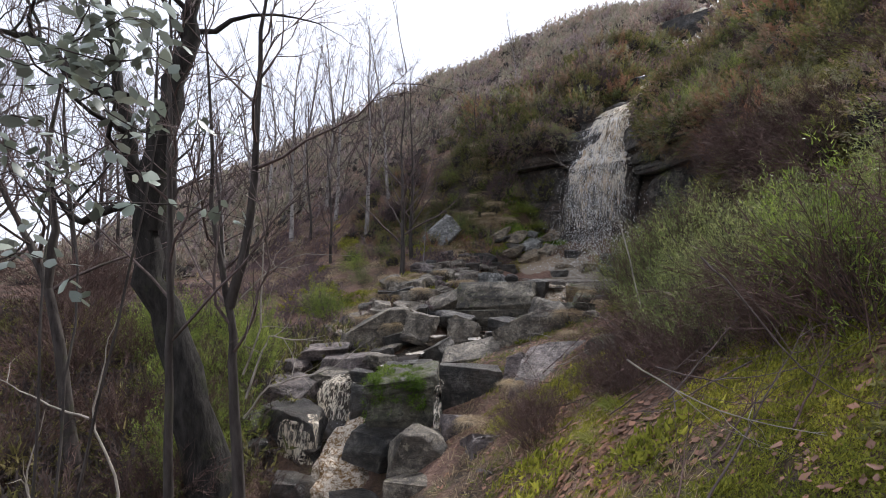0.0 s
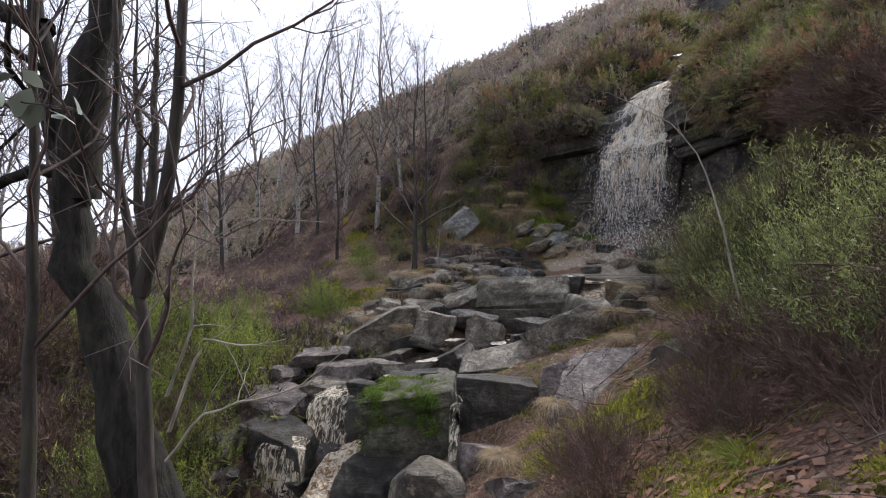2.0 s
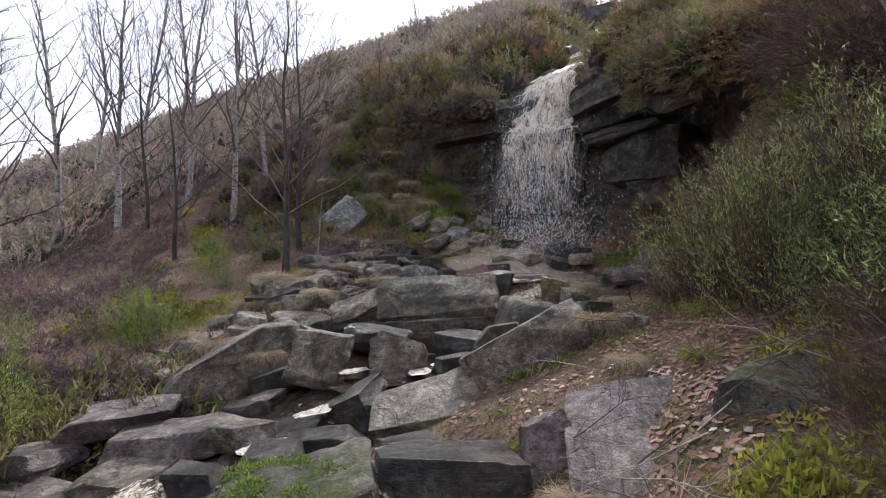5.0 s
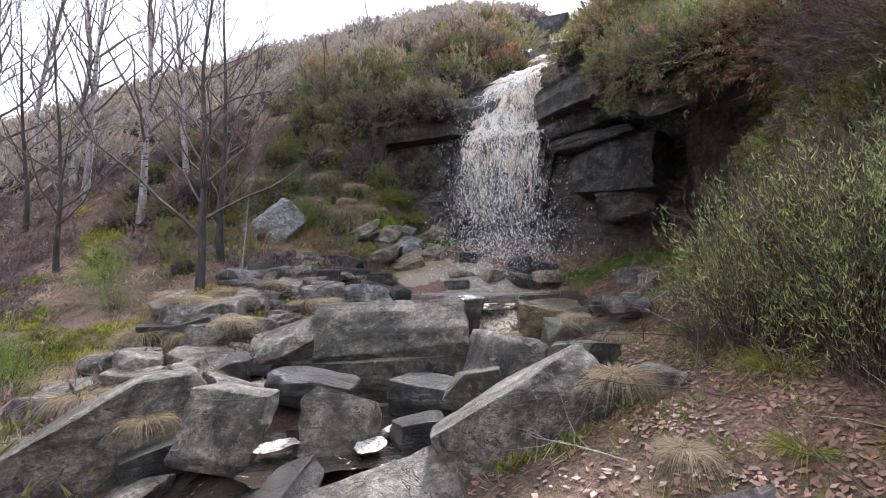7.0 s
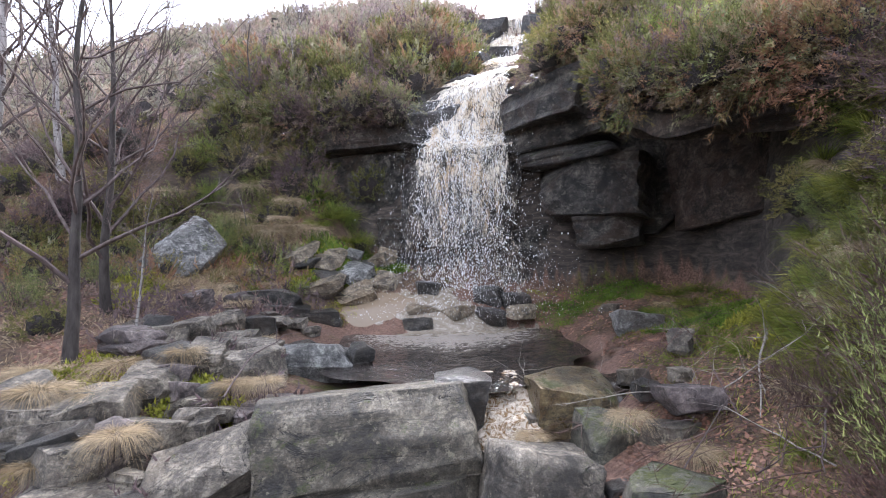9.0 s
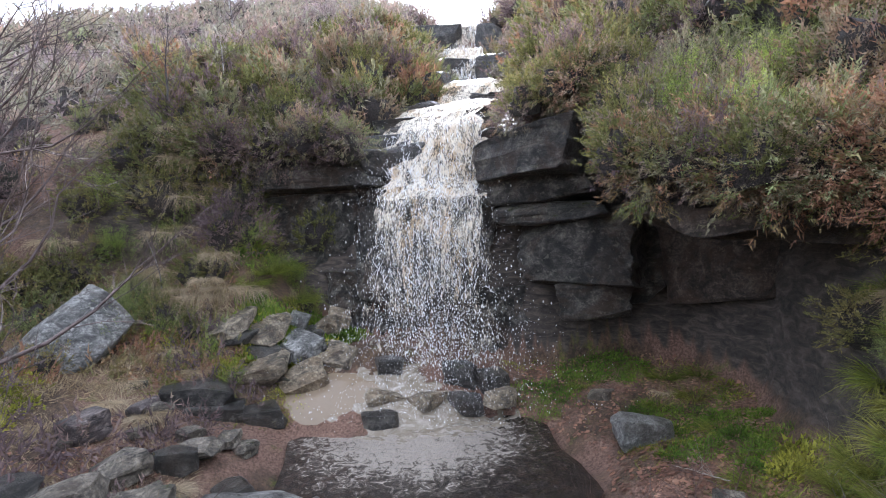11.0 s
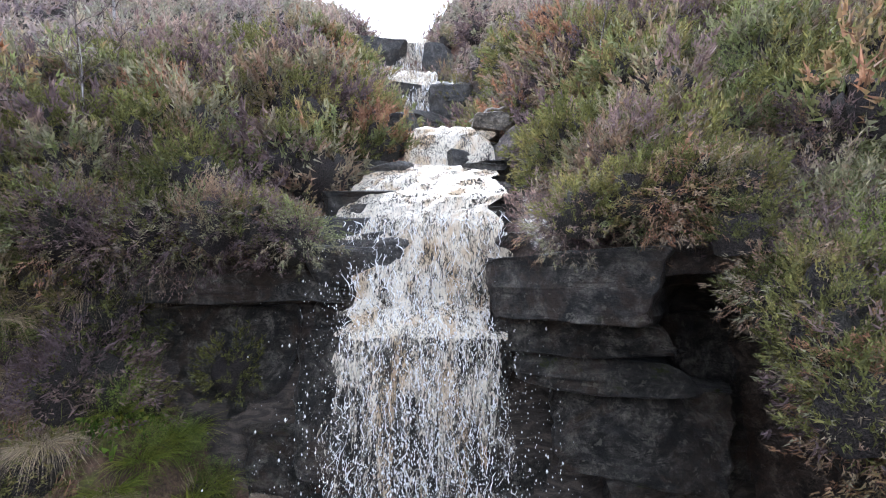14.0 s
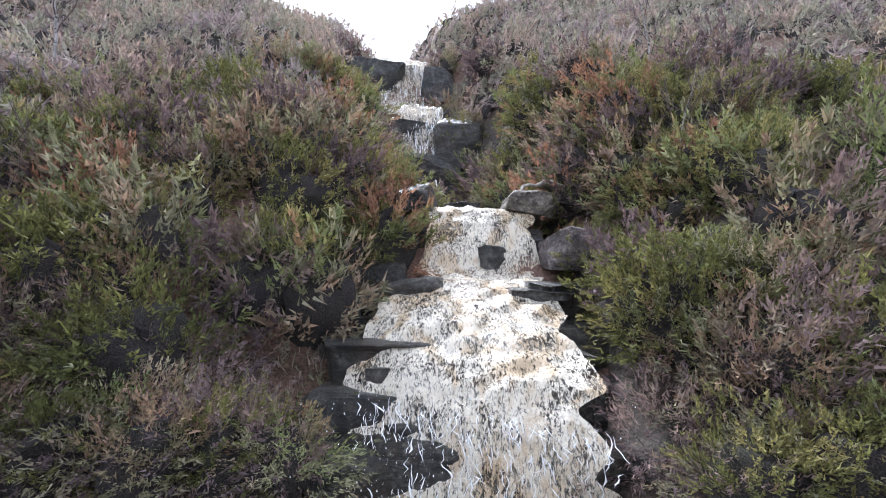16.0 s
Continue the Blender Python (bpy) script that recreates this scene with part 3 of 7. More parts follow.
def rock_mesh(size, seed, n=14, cuts=6, skew=0.24, rough=0.024, beds=0.006, edge=0.034, breaks=()):
    """A faceted block: a box with leaning faces and broken corners, its edges worn, its faces uneven."""
    rng = np.random.RandomState(seed)
    bm = bmesh.new()
    bmesh.ops.create_cube(bm, size=2.0)
    planes = []
    for axis in range(3):
        for sign in (-1, 1):
            nrm = rng.normal(0, skew, 3)
            nrm[axis] = sign
            planes.append((nrm / np.linalg.norm(nrm), rng.uniform(0.86, 0.97)))
    for _ in range(cuts):
        nrm = rng.choice([-1, 1], 3) * rng.uniform(0.15, 1.0, 3)
        nrm /= np.linalg.norm(nrm)
        planes.append((nrm, rng.uniform(0.74, 0.98) * np.abs(nrm).sum() * 0.86))
    for nrm, h in breaks:
        nrm = np.array(nrm, float)
        planes.append((nrm / np.linalg.norm(nrm), h))
    for nrm, h in planes:
        got = bmesh.ops.bisect_plane(bm, geom=bm.verts[:] + bm.edges[:] + bm.faces[:], dist=1e-5, plane_co=Vector(nrm * h), plane_no=Vector(nrm), clear_outer=True)
        cut = [g for g in got["geom_cut"] if isinstance(g, bmesh.types.BMEdge)]
        if cut:
            bmesh.ops.edgenet_fill(bm, edges=cut)
    half = Vector(size) * 0.5
    for v in bm.verts:
        v.co = Vector((v.co.x * half.x, v.co.y * half.y, v.co.z * half.z))
    big = max(size)
    bmesh.ops.remove_doubles(bm, verts=bm.verts[:], dist=0.02 * big)
    bmesh.ops.bevel(bm, geom=bm.edges[:], offset=edge * min(size) ** 0.5 * big ** 0.5, segments=2, profile=0.55, affect="EDGES", clamp_overlap=True)
    bmesh.ops.triangulate(bm, faces=bm.faces[:])
    step = big / {5: 3.5, 8: 6, 14: 9, 20: 14}[n]
    for _ in range(4):
        far = [e for e in bm.edges if e.calc_length() > step]
        if not far or len(bm.faces) > 2500:
            break
        bmesh.ops.subdivide_edges(bm, edges=far, cuts=1, use_grid_fill=True)
        bmesh.ops.triangulate(bm, faces=[f for f in bm.faces if len(f.verts) > 3])
    bmesh.ops.recalc_face_normals(bm, faces=bm.faces[:])
    bm.normal_update()
    p = np.array([v.co[:] for v in bm.verts])
    d = np.array([v.normal[:] for v in bm.verts])
    q = p / max(big, 0.4)
    out = d * (rough * big * (1.7 * fold(q, seed, 1.8) + 1.0 * fold(q, seed + 5, 4.6) + 0.55 * fold(q, seed + 6, 11.0)))[:, None]
    level = p[:, 2] + 0.10 * big * fold(q, seed + 9, 1.5)
    shelf = np.clip(4 * np.sin(level * 38 + 3.0 * fold(q, seed + 13, 2.0) + seed), -1, 1) + np.clip(4 * np.sin(level * 15 + seed), -1, 1)
    out[:, :2] += d[:, :2] * (beds * shelf)[:, None]
    for v, o in zip(bm.verts, out):
        v.co += Vector(o)
    me = bpy.data.meshes.new("rock")
    bm.to_mesh(me)
    bm.free()
    me.polygons.foreach_set("use_smooth", np.ones(len(me.polygons), bool))
    me.set_sharp_from_angle(angle=radians(32))
    return me


def rock(name, at, size, turn=0.0, tip=(0, 0), seed=1, material=None, label="", category="boulder", group="boulders of the stream", n=14, parent=None, **shape):
    ob = part(name, rock_mesh(size, seed, n, **shape), material or STONE_GREY, parent)
    ob.matrix_basis = pose(*at, tip[0], tip[1], turn)
    return tagged(ob, label, category if not parent else "", group if not parent else "")


# ---- boulders of the stream: place, size, turn, tip, stone, label ----
GREY, WET, MOSSY, PINK, PALE = STONE_GREY, STONE_WET, STONE_MOSS, STONE_PINK, STONE_PALE
L_WET = "dark wet gritstone boulder in the stream"
L_DRY = "angular grey gritstone boulder beside the stream"
BOULDERS = [
    # the great block that holds the pool, and those against it
    ((2.02, 10.20, 1.62), (0.48, 0.44, 0.52), -30, (0, 10), WET, "dark wet rock at the pool outlet", 14),
    ((2.97, 9.85, 1.50), (0.85, 0.75, 0.60), -20, (0, 0), STONE_BROWN, "rounded brown boulder with water sheeting over it", 14),
    ((2.10, 9.16, 1.30), (0.80, 0.58, 0.50), -28, (-14, 12), GREY, L_DRY, 14),
    ((2.80, 9.22, 1.36), (0.52, 0.50, 0.50), -20, (8, 0), MOSSY, "mossy gritstone boulder beside the stream", 8),
    ((2.55, 8.88, 1.18), (0.42, 0.38, 0.36), -10, (0, 0), WET, L_WET, 8),
    ((3.06, 8.90, 1.38), (0.48, 0.42, 0.50), 10, (0, 0), GREY, L_DRY, 8),
    ((1.66, 8.90, 1.10), (0.55, 0.45, 0.38), -35, (0, -10), MOSSY, "mossy wet boulder standing in the stream", 8),
    ((1.30, 9.25, 0.98), (0.62, 0.46, 0.42), -30, (0, 0), WET, "rounded dark boulder with moss in the stream", 14),
    ((0.10, 10.40, 1.38), (0.82, 0.62, 0.34), -20, (28, -22), GREY, "tilted dark grey slab leaning on the great block", 14),
    ((-0.20, 10.62, 1.15), (0.62, 0.5, 0.38), -30, (0, 0), MOSSY, "mossy boulder under the tilted slab", 8),
    ((-0.68, 10.50, 1.12), (0.86, 0.60, 0.52), -18, (0, 6), GREY, "rounded grey gritstone boulder", 14),
    ((0.02, 9.92, 0.98), (0.82, 0.52, 0.36), -28, (8, -6), GREY, L_DRY, 14),
    ((0.30, 9.46, 1.12), (0.78, 0.45, 0.30), -26, (4, 8), WET, L_WET, 14),
    ((0.42, 8.78, 0.90), (0.60, 0.52, 0.74), -8, (-22, 10), GREY, "upright grey gritstone block in the stream", 14),
    ((-0.42, 9.50, 0.95), (0.56, 0.50, 0.58), -30, (-16, 16), GREY, L_DRY, 14),
    ((-0.80, 9.72, 1.12), (0.62, 0.50, 0.50), -40, (0, -20), GREY, L_DRY, 14),
    ((-1.28, 9.28, 0.92), (1.50, 0.55, 0.62), 28, (-12, -24), GREY, "long grey gritstone ridge of rock on the bank", 14),
    ((0.00, 8.12, 0.72), (0.52, 0.48, 0.42), -35, (10, -22), WET, L_WET, 14),
    ((0.70, 7.78, 0.72), (1.15, 0.70, 0.48), -12, (22, -10), GREY, "broad dark grey slab sloping into the stream", 14),
    ((1.62, 7.95, 1.08), (1.18, 0.75, 0.72), -15, (-8, -26), GREY, "large pale grey boulder with a raked top", 20),
    ((2.32, 7.62, 1.30), (0.48, 0.42, 0.40), -20, (0, 0), GREY, "round grey boulder at the edge of the path", 14),
    ((0.52, 6.72, 0.46), (0.95, 0.66, 0.88), -10, (0, 2), WET, "square wet block with layered pale edges", 20),
    ((1.52, 6.22, 0.82), (0.84, 1.45, 0.36), -22, (23, 0), PINK, "large pinkish slab tilted on the bank", 20),
    ((1.12, 6.55, 0.72), (0.40, 0.42, 0.70), -10, (-20, 10), PINK, "reddish split rock below the pinkish slab", 14),
    ((2.55, 5.85, 0.95), (1.15, 0.95, 1.00), 10, (0, -8), MOSSY, "mossy brown rock in the bank", 14),
    ((-1.50, 8.15, 0.62), (1.10, 0.62, 0.24), -10, (3, -4), PINK, "flat reddish slab on the stream bank", 14),
    ((-1.72, 7.72, 0.42), (0.60, 0.50, 0.34), -16, (0, 4), GREY, "flat grey slab above the small fall", 14),
    ((-1.12, 7.42, 0.55), (0.36, 0.30, 0.22), -12, (0, 0), WET, L_WET, 8),
    ((-0.62, 7.35, 0.60), (0.42, 0.34, 0.30), -20, (0, 0), WET, L_WET, 8),
    ((-2.35, 7.55, 0.22), (0.95, 0.75, 0.62), -12, (0, 0), PINK, "dark reddish ledge in the stream bank", 14),
    ((-2.05, 6.95, -0.12), (1.00, 0.60, 0.80), -10, (0, 0), WET, "black wet ledge beside the small fall", 14),
    ((-2.75, 6.75, -0.1), (0.8, 0.6, 0.7), -4, (0, 0), WET, "black wet ledge under the bank", 14),
    ((-1.00, 7.15, 0.05), (0.55, 0.42, 0.85), -6, (0, 0), WET, "dark rock behind the small fall", 14),
    ((2.36, 8.42, 1.34), (0.58, 0.44, 0.46), 12, (0, 6), MOSSY, "squared mossy boulder beside the stream", 14),
    ((-0.32, 8.86, 1.06), (0.52, 0.50, 0.62), -24, (-22, 8), GREY, "steep grey slab beside the straw grass", 14),
    ((1.02, 8.55, 0.92), (0.46, 0.36, 0.30), -12, (0, 0), WET, L_WET, 8),
    ((1.28, 8.12, 0.86), (0.42, 0.34, 0.28), 24, (0, 8), WET, L_WET, 8),
    ((-0.25, 7.62, 0.62), (0.62, 0.42, 0.26), -18, (0, -6), WET, "flat wet slab above the mossy block", 14),
    ((0.35, 7.15, 0.70), (0.50, 0.30, 0.22), 10, (0, 0), WET, L_WET, 8),
    ((-0.95, 7.85, 0.70), (0.50, 0.36, 0.24), -22, (0, 4), GREY, "flat grey slab above the small fall", 8),
    ((-2.05, 8.55, 0.72), (0.85, 0.55, 0.20), 8, (4, 0), PINK, "flat reddish slab on the stream bank", 14),
    ((-2.55, 8.15, 0.55), (0.60, 0.50, 0.22), -20, (0, -6), PINK, "flat reddish slab on the stream bank", 14),
    # below the square blocks
    ((-0.14, 5.72, 0.12), (0.66, 0.58, 0.58), 0, (0, 0), GREY, "rounded grey boulder below the mossy block", 14),
    ((-0.72, 6.12, 0.02), (0.66, 0.5, 0.44), -12, (0, 10), WET, "dark flat boulder beside the brown water", 14),
    ((0.40, 5.92, 0.24), (0.60, 0.46, 0.44), 8, (-10, 10), PINK, "pinkish boulder below the square block", 14),
    ((0.66, 5.10, 0.16), (0.58, 0.56, 0.66), 12, (-30, 14), PINK, "purplish slab leaning on the bank", 14),
    ((0.86, 4.45, 0.22), (0.72, 0.60, 0.42), 18, (-18, 16), PINK, "purplish slab leaning on the bank", 14),
    ((0.52, 4.10, -0.12), (0.62, 0.55, 0.45), -14, (-8, 18), PINK, "pinkish boulder low on the bank", 14),
    ((0.22, 4.75, -0.22), (0.50, 0.44, 0.40), 30, (0, 8), GREY, "grey boulder in the stream bed", 8),
    ((-0.12, 5.20, -0.16), (0.64, 0.50, 0.50), -8, (0, 0), GREY, "rounded grey boulder low in the stream", 14),
    ((-0.82, 5.42, -0.42), (0.55, 0.48, 0.42), 20, (0, 0), WET, L_WET, 14),
    ((-1.72, 5.92, -0.50), (0.52, 0.46, 0.50), 0, (0, 0), WET, L_WET, 14),
    ((-0.35, 4.55, -0.45), (0.60, 0.5, 0.5), 0, (0, 0), GREY, "grey boulder in the stream bed", 8),
    ((-1.35, 4.60, -0.95), (0.50, 0.5, 0.4), 0, (0, 0), WET, L_WET, 8),
    # left of the pool
    ((1.22, 12.35, 1.70), (1.10, 0.95, 0.42), -20, (-6, 4), PALE, "flat pale wet boulder at the pool edge", 14),
    ((1.70, 11.92, 1.78), (0.28, 0.26, 0.28), 10, (0, 0), WET, "small dark wet stone at the pool edge", 8),
    ((-0.42, 13.0, 2.05), (0.80, 0.50, 0.26), -15, (0, 0), GREY, "flat grey slab lying in grass", 14),
    ((0.08, 12.40, 1.72), (0.66, 0.52, 0.42), -30, (0, 10), GREY, L_DRY, 14),
    ((-0.95, 11.60, 1.55), (1.00, 0.70, 0.50), -10, (0, -4), GREY, "broad grey boulder with straw grass on it", 14),
    ((-0.42, 11.15, 1.38), (0.72, 0.50, 0.55), -30, (-18, 0), GREY, L_DRY, 14),
    ((0.02, 11.55, 1.52), (0.50, 0.42, 0.32), -25, (0, 0), GREY, L_DRY, 14),
    ((-1.55, 10.75, 1.22), (0.70, 0.50, 0.36), 10, (0, 0), GREY, L_DRY, 8),
    ((-1.20, 10.22, 1.12), (0.60, 0.42, 0.34), -20, (0, 0), GREY, L_DRY, 8),
    ((0.62, 12.95, 1.75), (0.40, 0.34, 0.28), 0, (0, 0), WET, L_WET, 8),
    ((0.55, 11.85, 1.55), (0.55, 0.40, 0.34), 0, (0, 0), PINK, "reddish flat stone at the pool edge", 8),
    # fallen rock left of the waterfall
    ((1.70, 15.88, 3.12), (0.86, 0.80, 0.17), -46, (24, -9), STONE_TAN, "tilted tan slab stacked beside the waterfall", 14),
    ((2.14, 15.74, 3.05), (0.92, 0.80, 0.15), -28, (27, 13), STONE_TAN, "tilted tan slab stacked beside the waterfall", 14),
    ((1.75, 15.80, 2.94), (0.95, 0.70, 0.20), -38, (12, -4), WET, "thin dark slab stacked beside the waterfall", 14),
    ((2.68, 15.46, 2.72), (0.80, 0.56, 0.24), -64, (26, 16), PALE, "pale wet slab tilted beside the waterfall", 14),
    ((2.28, 15.45, 2.66), (0.80, 0.60, 0.26), -34, (8, 6), WET, "black wet slab stacked beside the waterfall", 14),
    ((2.06, 15.18, 2.46), (0.88, 0.62, 0.32), -32, (20, -15), STONE_TAN, "tan-topped block with dark wet sides beside the waterfall", 14),
    ((2.60, 14.86, 2.27), (0.72, 0.52, 0.30), -20, (26, -22), STONE_BEIGE, "beige silted rock at the foot of the waterfall", 14),
    ((2.45, 15.10, 2.28), (0.60, 0.44, 0.24), -52, (6, 8), WET, "black wet rock beside the waterfall", 8),
    ((3.22, 15.05, 2.50), (0.74, 0.54, 0.28), -50, (22, 9), STONE_TAN, "flat tan rock at the foot of the waterfall", 14),
    ((3.58, 15.86, 2.92), (0.38, 0.32, 0.56), -12, (8, 16), STONE_BEIGE, "upright beige stone beside the waterfall", 8),
    ((3.34, 15.72, 2.86), (0.46, 0.40, 0.40), -28, (18, -10), STONE_TAN, "broken tan stone beside the waterfall", 8),
    ((2.54, 15.92, 3.10), (0.46, 0.34, 0.22), -64, (20, -14), STONE_TAN, "broken tan stone beside the waterfall", 8),
    ((2.84, 15.88, 3.04), (0.40, 0.34, 0.24), -32, (24, 18), PALE, "pale wet stone beside the waterfall", 8),
    ((3.08, 15.70, 2.86), (0.46, 0.30, 0.18), -46, (16, 6), WET, "thin dark slab stacked beside the waterfall", 8),
    ((3.00, 15.36, 2.58), (0.52, 0.40, 0.20), -38, (18, -8), WET, "thin dark slab stacked beside the waterfall", 8),
    ((1.23, 14.95, 2.23), (0.94, 0.71, 0.50), -10, (0, 0), WET, "black wet rock beside the pool", 14),
    ((1.80, 14.62, 1.94), (0.94, 0.53, 0.34), -30, (0, 0), WET, "black wet ledge at the water's edge", 14),
    ((1.25, 14.25, 1.80), (0.60, 0.42, 0.34), -18, (0, 0), WET, L_WET, 8),
    ((0.80, 13.85, 1.85), (0.52, 0.40, 0.30), 12, (0, 0), WET, L_WET, 8),
    ((1.38, 14.72, 2.10), (0.73, 0.52, 0.25), -20, (0, 6), WET, "black wet ledge at the water's edge", 8),
    ((-0.20, 15.75, 3.10), (0.80, 0.32, 1.45), -20, (-30, 38), PALE, "leaning pale slab among moss on the slope", 14),
    # slabs of the apron at the foot of the waterfall
    ((3.55, 14.05, 2.04), (0.62, 0.45, 0.20), -10, (8, 10), STONE_BEIGE, "flat silted slab under the spray", 14),
    ((4.02, 13.70, 1.98), (0.66, 0.46, 0.22), -70, (6, -12), STONE_BEIGE, "flat silted slab under the spray", 14),
    ((3.30, 13.72, 1.82), (0.55, 0.34, 0.22), -35, (0, 0), WET, "dark wet slab at the pool's head", 14),
    ((4.55, 13.30, 1.90), (0.50, 0.40, 0.24), -5, (10, 8), WET, "dark wet slab at the pool's head", 14),
    ((3.85, 14.40, 2.36), (0.50, 0.44, 0.34), -15, (8, 6), WET, "dark wet slab under the spray", 14),
    ((4.95, 13.05, 1.98), (0.52, 0.40, 0.24), 15, (0, 0), STONE_BEIGE, "flat silted slab under the spray", 14),
    # foot of the waterfall
    ((4.72, 13.75, 2.20), (0.58, 0.44, 0.40), -45, (0, 0), WET, "wet stone at the foot of the waterfall", 8),
    ((5.15, 13.40, 2.08), (0.50, 0.46, 0.42), -10, (0, 0), WET, "wet stone at the foot of the waterfall", 8),
    ((5.42, 11.05, 1.92), (0.72, 0.48, 0.40), -30, (0, 8), PALE, "small grey slab on the bank by the pool", 14),
    ((6.05, 12.05, 1.98), (0.34, 0.30, 0.26), 10, (0, 0), GREY, "small grey stone on the bank", 8),
    # along the upper cascade
    ((8.20, 15.45, 8.10), (0.85, 0.75, 0.62), -40, (0, 0), PINK, "rounded reddish boulder at the cascade edge", 14),
    ((8.75, 16.55, 8.85), (0.85, 0.60, 0.50), -40, (0, 10), GREY, "pale brown slab above the cascade", 14),
    ((7.55, 18.05, 8.85), (0.95, 0.70, 0.60), 40, (0, -18), WET, "dark slanting slab above the cascade", 14),
    ((8.95, 18.25, 8.85), (0.70, 0.55, 0.36), -30, (0, 0), WET, "flat wet rock in the upper stream", 14),
    ((8.55, 19.0, 9.05), (0.60, 0.45, 0.34), 10, (0, 0), WET, "flat wet rock in the upper stream", 8),
    ((6.22, 14.72, 6.94), (0.85, 0.45, 0.15), -45, (0, 4), WET, "black ledge stone in the white water", 14),
    ((5.08, 15.92, 6.60), (0.55, 0.36, 0.34), -50, (0, -6), WET, "black ledge stone in the white water", 14),
    ((4.96, 15.52, 6.26), (0.45, 0.30, 0.26), -60, (0, -4), WET, "black ledge stone in the white water", 14),
    ((6.95, 15.30, 7.46), (0.85, 0.50, 0.16), -43, (0, 3), WET, "flat black ledge with water sliding over it", 14),
    ((6.15, 16.60, 7.45), (0.80, 0.55, 0.34), -40, (0, -4), WET, "flat black ledge with water sliding over it", 14),
    ((14.00, 27.10, 15.30), (2.60, 1.30, 1.30), -38, (0, 0), WET, "dark ledge beside the highest fall", 14),
    ((15.95, 25.30, 15.10), (1.50, 1.10, 1.50), -38, (0, 0), WET, "dark ledge beside the highest fall", 14),
    ((12.70, 21.40, 11.50), (1.50, 1.00, 1.60), -38, (0, 0), WET, "dark ledge beside the upper fall", 14),
    ((7.62, 16.50, 7.82), (0.46, 0.36, 0.62), -20, (-14, 16), WET, "dark pointed rock parting the cascade", 14),
]
great = stand("great_block", (1.05, 10.25, 0.85), "great cracked grey gritstone block damming the pool", "boulder", "boulders of the stream")
BREAKS = ([((-0.03, -0.87, 0.49), 0.46), ((0.95, -0.25, 0.15), 0.95), ((-0.6, -0.7, 0.4), 0.92), ((0.0, 0.35, 0.93), 0.86)],
          [((-0.7, -0.7, 0.1), 1.18), ((0.2, -0.95, -0.30), 0.98), ((0.7, -0.7, 0.15), 1.12)])
for k, (dx, dy, z, size, slope) in enumerate([(0.12, -0.10, 0.70, (1.78, 1.12, 0.56), 0), (0.08, -0.16, 0.14, (1.96, 1.14, 0.66), -2)]):
    layer = part("rock_layer", rock_mesh(size, 7 + k, 20, cuts=0, skew=0.06, edge=0.011, rough=0.019, beds=0.010, breaks=BREAKS[k]), STONE_BLOCK, great)
    layer.matrix_basis = pose(dx, dy, z, slope, -1, -16)
for k, (at, size, turn, tip, material, label, n) in enumerate(BOULDERS):
    rock("boulder", at, size, turn, tip, 11 + k * 3, material, label, n=n)
rock("boulder", (-0.38, 6.62, 0.34), (1.04, 0.76, 0.98), 6, (0, -3), 77, MOSSY, "square block shaggy with green moss", n=20, cuts=9, skew=0.13, rough=0.036, edge=0.05, beds=0.012)
# smaller boulders over the left bank and round the pool
rng = np.random.RandomState(8)
for k in range(84):
    base = np.array([[-0.9, 10.9], [-1.6, 10.2], [-0.3, 11.9], [0.2, 11.3], [-1.9, 9.3], [-0.2, 12.9], [1.0, 13.6], [-0.7, 10.2], [3.2, 9.4], [-1.4, 8.7], [-0.9, 12.3], [0.5, 12.4]])[k % 12]
    x, y = base + rng.normal(0, 0.42, 2)
    w = rng.uniform(0.25, 0.62)
    z = float(ground(x, y)) + 0.10
    rock("boulder", (x, y, z), (w, w * rng.uniform(0.55, 0.9), w * rng.uniform(0.3, 0.7)), rng.uniform(0, 360), (rng.uniform(-15, 15), rng.uniform(-15, 15)), 300 + k, (GREY, WET, GREY, PINK, GREY)[k % 5],
         (L_DRY, L_WET, L_DRY, "small pinkish gritstone boulder on the bank", L_DRY)[k % 5], n=8)
# loose cobbles between
rng = np.random.RandomState(5)
for k in range(46):
    s = rng.uniform(0, 1)
    u = rng.uniform(-1.5, 1.5)
    base = np.array([[-1.4, 6.0], [0.2, 8.7], [1.6, 9.3], [2.6, 9.4], [-0.6, 10.6], [0.4, 13.4], [1.4, 14.6], [-1.8, 7.6]])[k % 8]
    x, y = base + rng.normal(0, 0.55, 2)
    w = rng.uniform(0.14, 0.34)
    z = float(ground(x, y)) + 0.04
    rock("stone", (x, y, z), (w, w * rng.uniform(0.6, 0.9), w * rng.uniform(0.4, 0.7)), rng.uniform(0, 360), (0, 0), 400 + k, (WET, GREY, MOSSY, GREY)[k % 4],
         "small loose gritstone cobble among the boulders", "stone", "cobbles among the boulders", n=5)


# ---- cliff: beds of rock with their own edges, stepping back and jutting out ----
cliff = stand("cliff", (5.5, 13.5, 1.6), "dark layered gritstone cliff with overhanging beds", "cliff", kind="structure")


